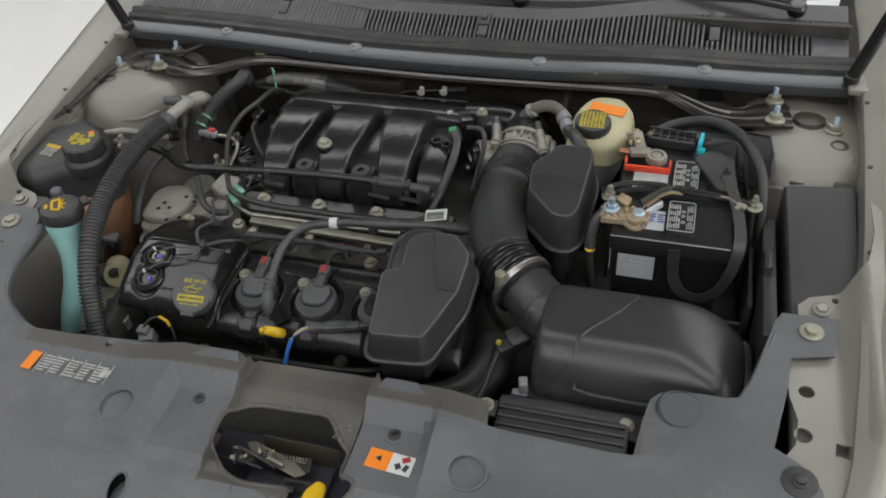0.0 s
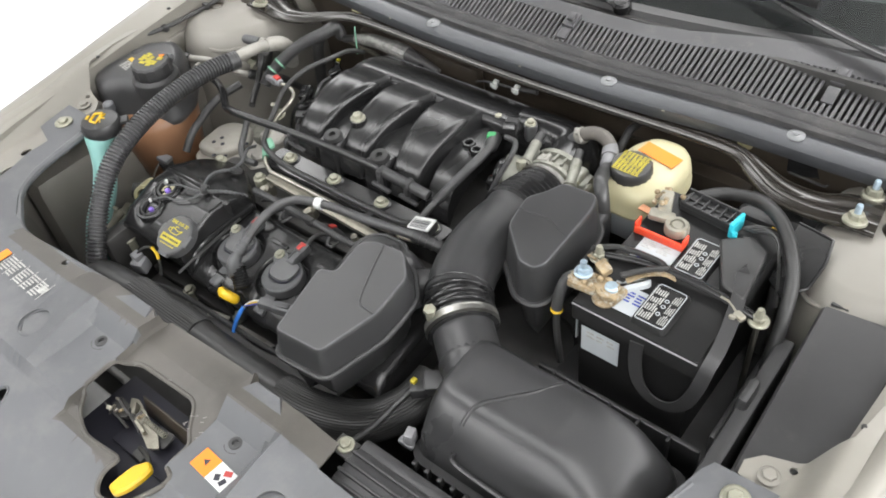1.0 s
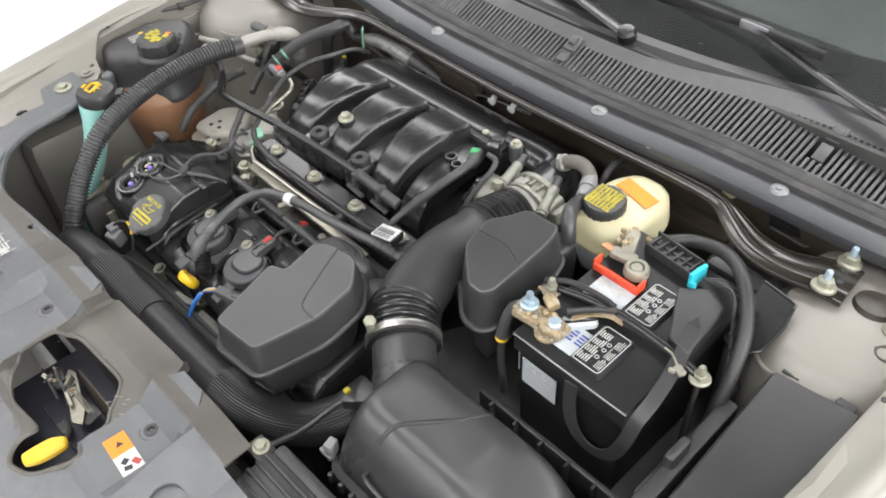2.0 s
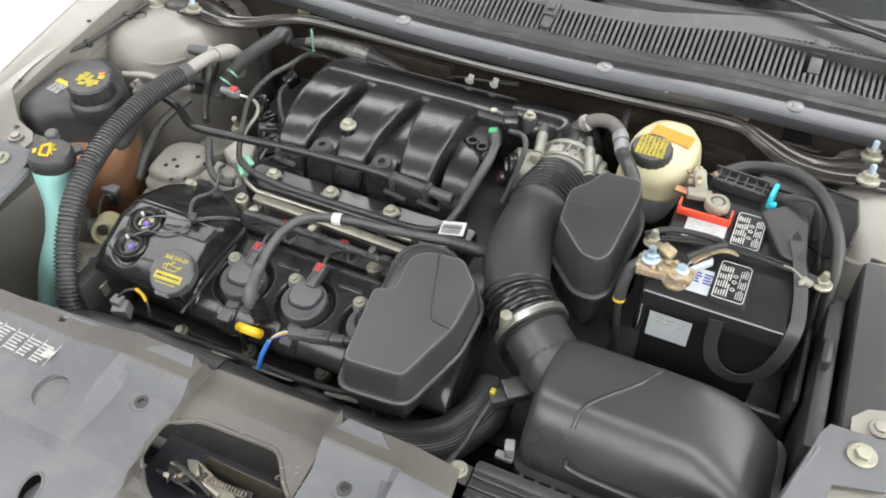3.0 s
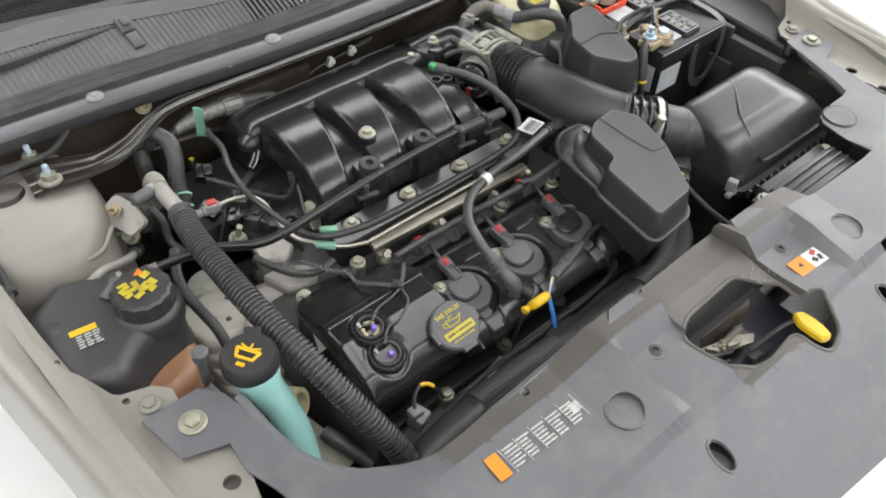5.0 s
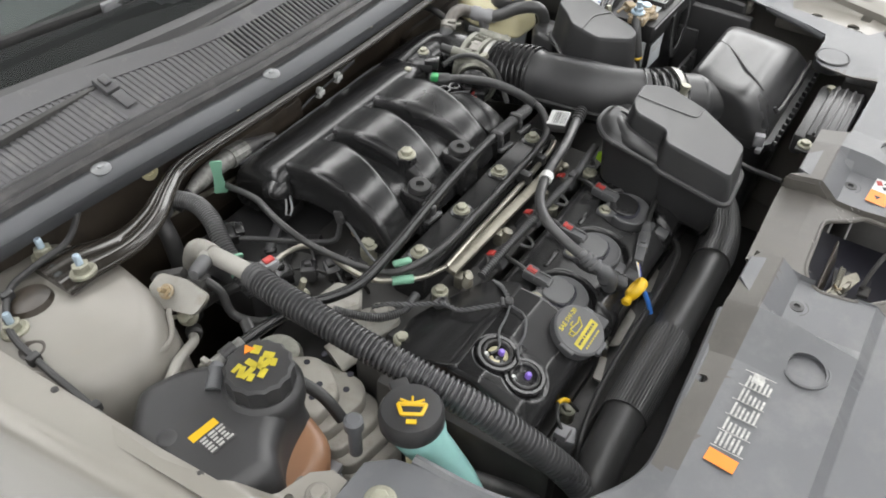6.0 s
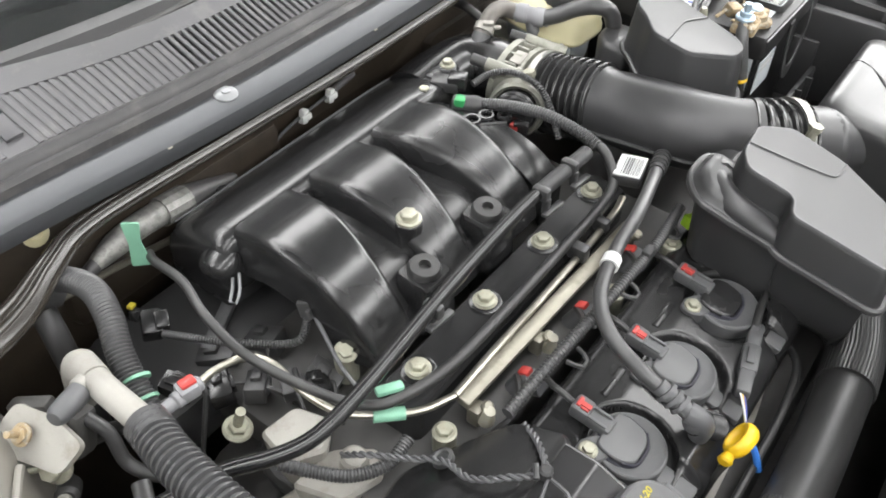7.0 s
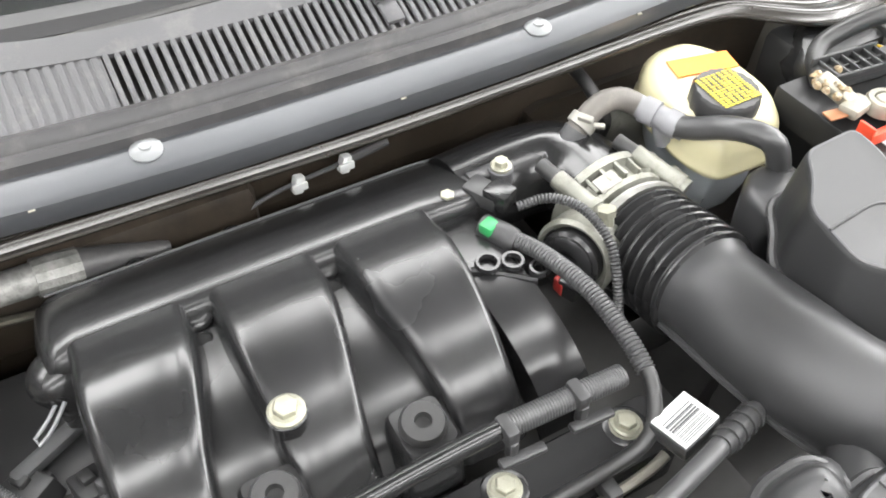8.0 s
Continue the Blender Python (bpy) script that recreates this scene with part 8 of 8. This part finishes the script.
part("tube", tube([(-0.465, -0.46, 0.79), (-0.455, -0.49, 0.785), (-0.44, -0.53, 0.775)], 0.010, 12), M_SEAL, ub)
es = thing("edge_strip", (-0.412, -0.38, 0.85), "pale metal strip beside the valve cover", "strip")
part("strip", ribbon([(-0.402, -0.350, 0.866), (-0.410, -0.375, 0.860), (-0.416, -0.395, 0.852)], 0.012, 0.002, (0.7, -0.2, 0.6)), M_CAST, es)

al = thing("timing_cover", (-0.40, -0.40, 0.7), "dark timing cover and belt drive end of the engine", "engine cover")
part("cover", merge(box((-0.425, -0.42, 0.70), (0.03, 0.24, 0.26), 0.01), box((-0.39, -0.30, 0.77), (0.06, 0.10, 0.10), 0.015)), M_DARK, al)
part("edge", box((-0.425, -0.44, 0.82), (0.006, 0.14, 0.03), 0.002, turn(14)), M_ALU, al)
sh = thing("side_hose", (-0.50, -0.23, 0.86), "short black hose beside the coolant tank", "hose")
part("hose", tube([(-0.488, -0.150, 0.885), (-0.503, -0.180, 0.876), (-0.509, -0.21, 0.868), (-0.506, -0.24, 0.858), (-0.501, -0.274, 0.846), (-0.50, -0.30, 0.82)], 0.0075, 12), M_RUBBER, sh)
lp = thing("level_plug", (-0.55, -0.32, 0.78), "grey and black level sensor plug with a pale wire", "connector")
part("plug", merge(box((-0.551, -0.322, 0.778), (0.022, 0.016, 0.030), 0.003, turn(0, 8, 10)), box((-0.551, -0.330, 0.786), (0.014, 0.010, 0.012), 0.002)), M_TEXT, lp)
part("cap", box((-0.551, -0.322, 0.796), (0.026, 0.018, 0.010), 0.002, turn(0, 8, 10)), M_GREYP, lp)
part("wire", tube([(-0.560, -0.325, 0.79), (-0.566, -0.345, 0.77), (-0.563, -0.37, 0.73), (-0.552, -0.39, 0.69), (-0.545, -0.40, 0.66)], 0.0022, 8), M_GREYHOSE, lp)
bk = thing("hose_bundle", (-0.36, -0.2, 0.83), "dark clutter of hoses and connectors behind the engine", "hoses")
rr = random.Random(8)
for i in range(6):
    x, y = -0.41 + 0.03 * i, -0.17 + rr.uniform(-0.04, 0.05)
    part("hose", tube([(x, y, 0.70), (x + rr.uniform(-0.03, 0.03), y + rr.uniform(-0.03, 0.03), 0.77), (x + rr.uniform(-0.02, 0.05), y + 0.02, 0.80 + rr.uniform(-0.02, 0.02)), (x + 0.06, y + rr.uniform(-0.06, 0.0), 0.78)], rr.uniform(0.006, 0.011), 10), M_RUBBER, bk)
for cx, cy, cz, k_, rz in ((-0.398, -0.075, 0.850, 1.1, 20), (-0.372, -0.100, 0.842, 1.2, -30), (-0.352, -0.128, 0.845, 1.1, -50), (-0.330, -0.150, 0.842, 1.0, -35), (-0.318, -0.172, 0.845, 1.0, -40), (-0.300, -0.165, 0.838, 1.2, 10), (-0.340, -0.060, 0.825, 1.4, 35), (-0.300, -0.085, 0.830, 1.3, 15)):
    cm = turn(rr.uniform(-20, 20), rr.uniform(-15, 15), rz)
    cn_ = part("connector", merge(box((cx, cy, cz), (0.018 * k_, 0.028 * k_, 0.016 * k_), 0.002, cm), box(Vector((cx, cy, cz)) + cm @ Vector((0, 0.004, 0.009 * k_)), (0.010, 0.014, 0.006), 0.0015, cm), box(Vector((cx, cy, cz)) + cm @ Vector((0.010 * k_, 0, 0)), (0.004, 0.016, 0.010), 0.001, cm)), rr.choice((M_TEXT, M_SATIN, M_TEXT)), bk)
    part("wire", tube([(cx, cy, cz), (cx + rr.uniform(-0.02, 0.02), cy - 0.02, cz + 0.004), (cx + rr.uniform(-0.03, 0.03), cy - 0.035, cz - 0.02), (cx + rr.uniform(-0.03, 0.03), cy - 0.04, cz - 0.06)], rr.uniform(0.0018, 0.003), 6), M_RUBBER, cn_)
part("grey_bar", box((-0.315, -0.035, 0.835), (0.014, 0.075, 0.010), 0.003, turn(0, 0, -62)), M_COIL, bk)
part("alloy_plate", prism(rounded([(-0.385, -0.165), (-0.345, -0.170), (-0.335, -0.205), (-0.362, -0.225), (-0.392, -0.205)], 0.008), ((0.003, 0.80), (0, 0.842), (0.003, 0.846))), M_CAST, bk, "pale alloy casting")
part("alloy_plate", prism(rounded([(-0.400, -0.215), (-0.352, -0.218), (-0.325, -0.250), (-0.345, -0.275), (-0.385, -0.262)], 0.008), ((0.003, 0.79), (0, 0.826), (0.003, 0.830))), M_CAST, bk, "pale alloy casting")
part("alloy_boss", lathe([(0.013, 0), (0.013, 0.012), (0.010, 0.015), (0, 0.015)], (-0.352, -0.245, 0.828), (0.1, -0.1, 1), 16), M_CAST, bk)
part("tall_bolt", merge(hexbolt((-0.395, -0.150, 0.848), (0.1, -0.3, 1), 0.009, 0.010), lathe([(0.0045, 0), (0.0045, 0.028), (0, 0.028)], (-0.395, -0.150, 0.852), (0.1, -0.3, 1), 10)), M_ZINC, bk, smooth=20)
part("sensor_head", merge(lathe([(0.010, -0.012), (0.010, 0.004), (0.007, 0.006), (0.007, 0.012), (0, 0.012)], (-0.267, -0.150, 0.868), (-0.3, -0.5, 0.8), 12), lathe([(0.0045, 0), (0.0045, 0.010), (0, 0.010)], (-0.262, -0.142, 0.885), (-0.2, 0.2, 1), 10)), M_CORR, bk, "brassy sensor body")
part("sensor_lead", tube([(-0.281, -0.137, 0.890), (-0.290, -0.160, 0.883), (-0.302, -0.190, 0.872), (-0.306, -0.215, 0.862)], 0.0022, 8), M_COIL, bk)
part("bolt", hexbolt((-0.287, -0.182, 0.873), (-0.2, -0.3, 1), 0.0075, 0.006), M_ZINC, bk, smooth=20)
part("loop_hose", tube([(-0.405, -0.215, 0.87), (-0.392, -0.235, 0.862), (-0.372, -0.262, 0.855), (-0.345, -0.278, 0.853), (-0.315, -0.278, 0.856)], 0.0056, 12, rib=0.0005, pitch=0.003), M_LOOM, bk)
lc = thing("lime_connector", (0.10, -0.355, 0.85), "small lime green and grey connector", "connector")
part("lock", box((0.095, -0.350, 0.852), (0.018, 0.014, 0.014), 0.002, turn(0, 15, -25)), M_LIME, lc)
part("plug", box((0.115, -0.360, 0.850), (0.026, 0.014, 0.014), 0.003, turn(0, 10, -25)), M_GREYP, lc)

# ---------------------------------------------------------------- grille slats
def slat(w, u0, u1, th, lift):
    a, b = gpt(0, u0), gpt(0, u1)
    d = (b - a)
    n = Vector((0, -d.z, d.y)).normalized()
    sec = [(-w / 2, 0), (-w / 2, th * 0.8), (-w / 4, th), (w / 4, th), (w / 2, th * 0.8), (w / 2, 0)]
    bm = loft([[a + n * (q + lift) + Vector((p, 0, 0)) for p, q in sec], [b + n * (q + lift) + Vector((p, 0, 0)) for p, q in sec]])
    me = bpy.data.meshes.new("slat")
    bm.to_mesh(me)
    bm.free()
    me.materials.append(M_GRILLE)
    return me


PITCH = 0.0088
ms_open, ms_short, ms_blank = slat(0.0046, 0.0, 0.98, 0.004, -0.004), slat(0.0046, 0.0, 0.3, 0.004, -0.004), slat(0.0054, 0.12, 0.92, 0.0016, -0.0022)
x = -0.68
while x < 0.635:
    near = min(abs(x - c) for c in (-0.36, 0.055, 0.466))
    me = ms_blank if x < -0.182 else (ms_short if near < 0.012 else ms_open)
    if not (me is ms_blank and near < 0.014):
        ob = new("slat", me)
        ob.parent = gr
        k = gwide(x) / gwide(0)
        ob.scale = (1, k, 1)
        ob.location = Vector((x, GLO * (1 - k) + cowl_y(x) - k * cowl_y(0), cowl_z(x) - cowl_z(0))) - ORIGIN[gr.name]
    x += PITCH
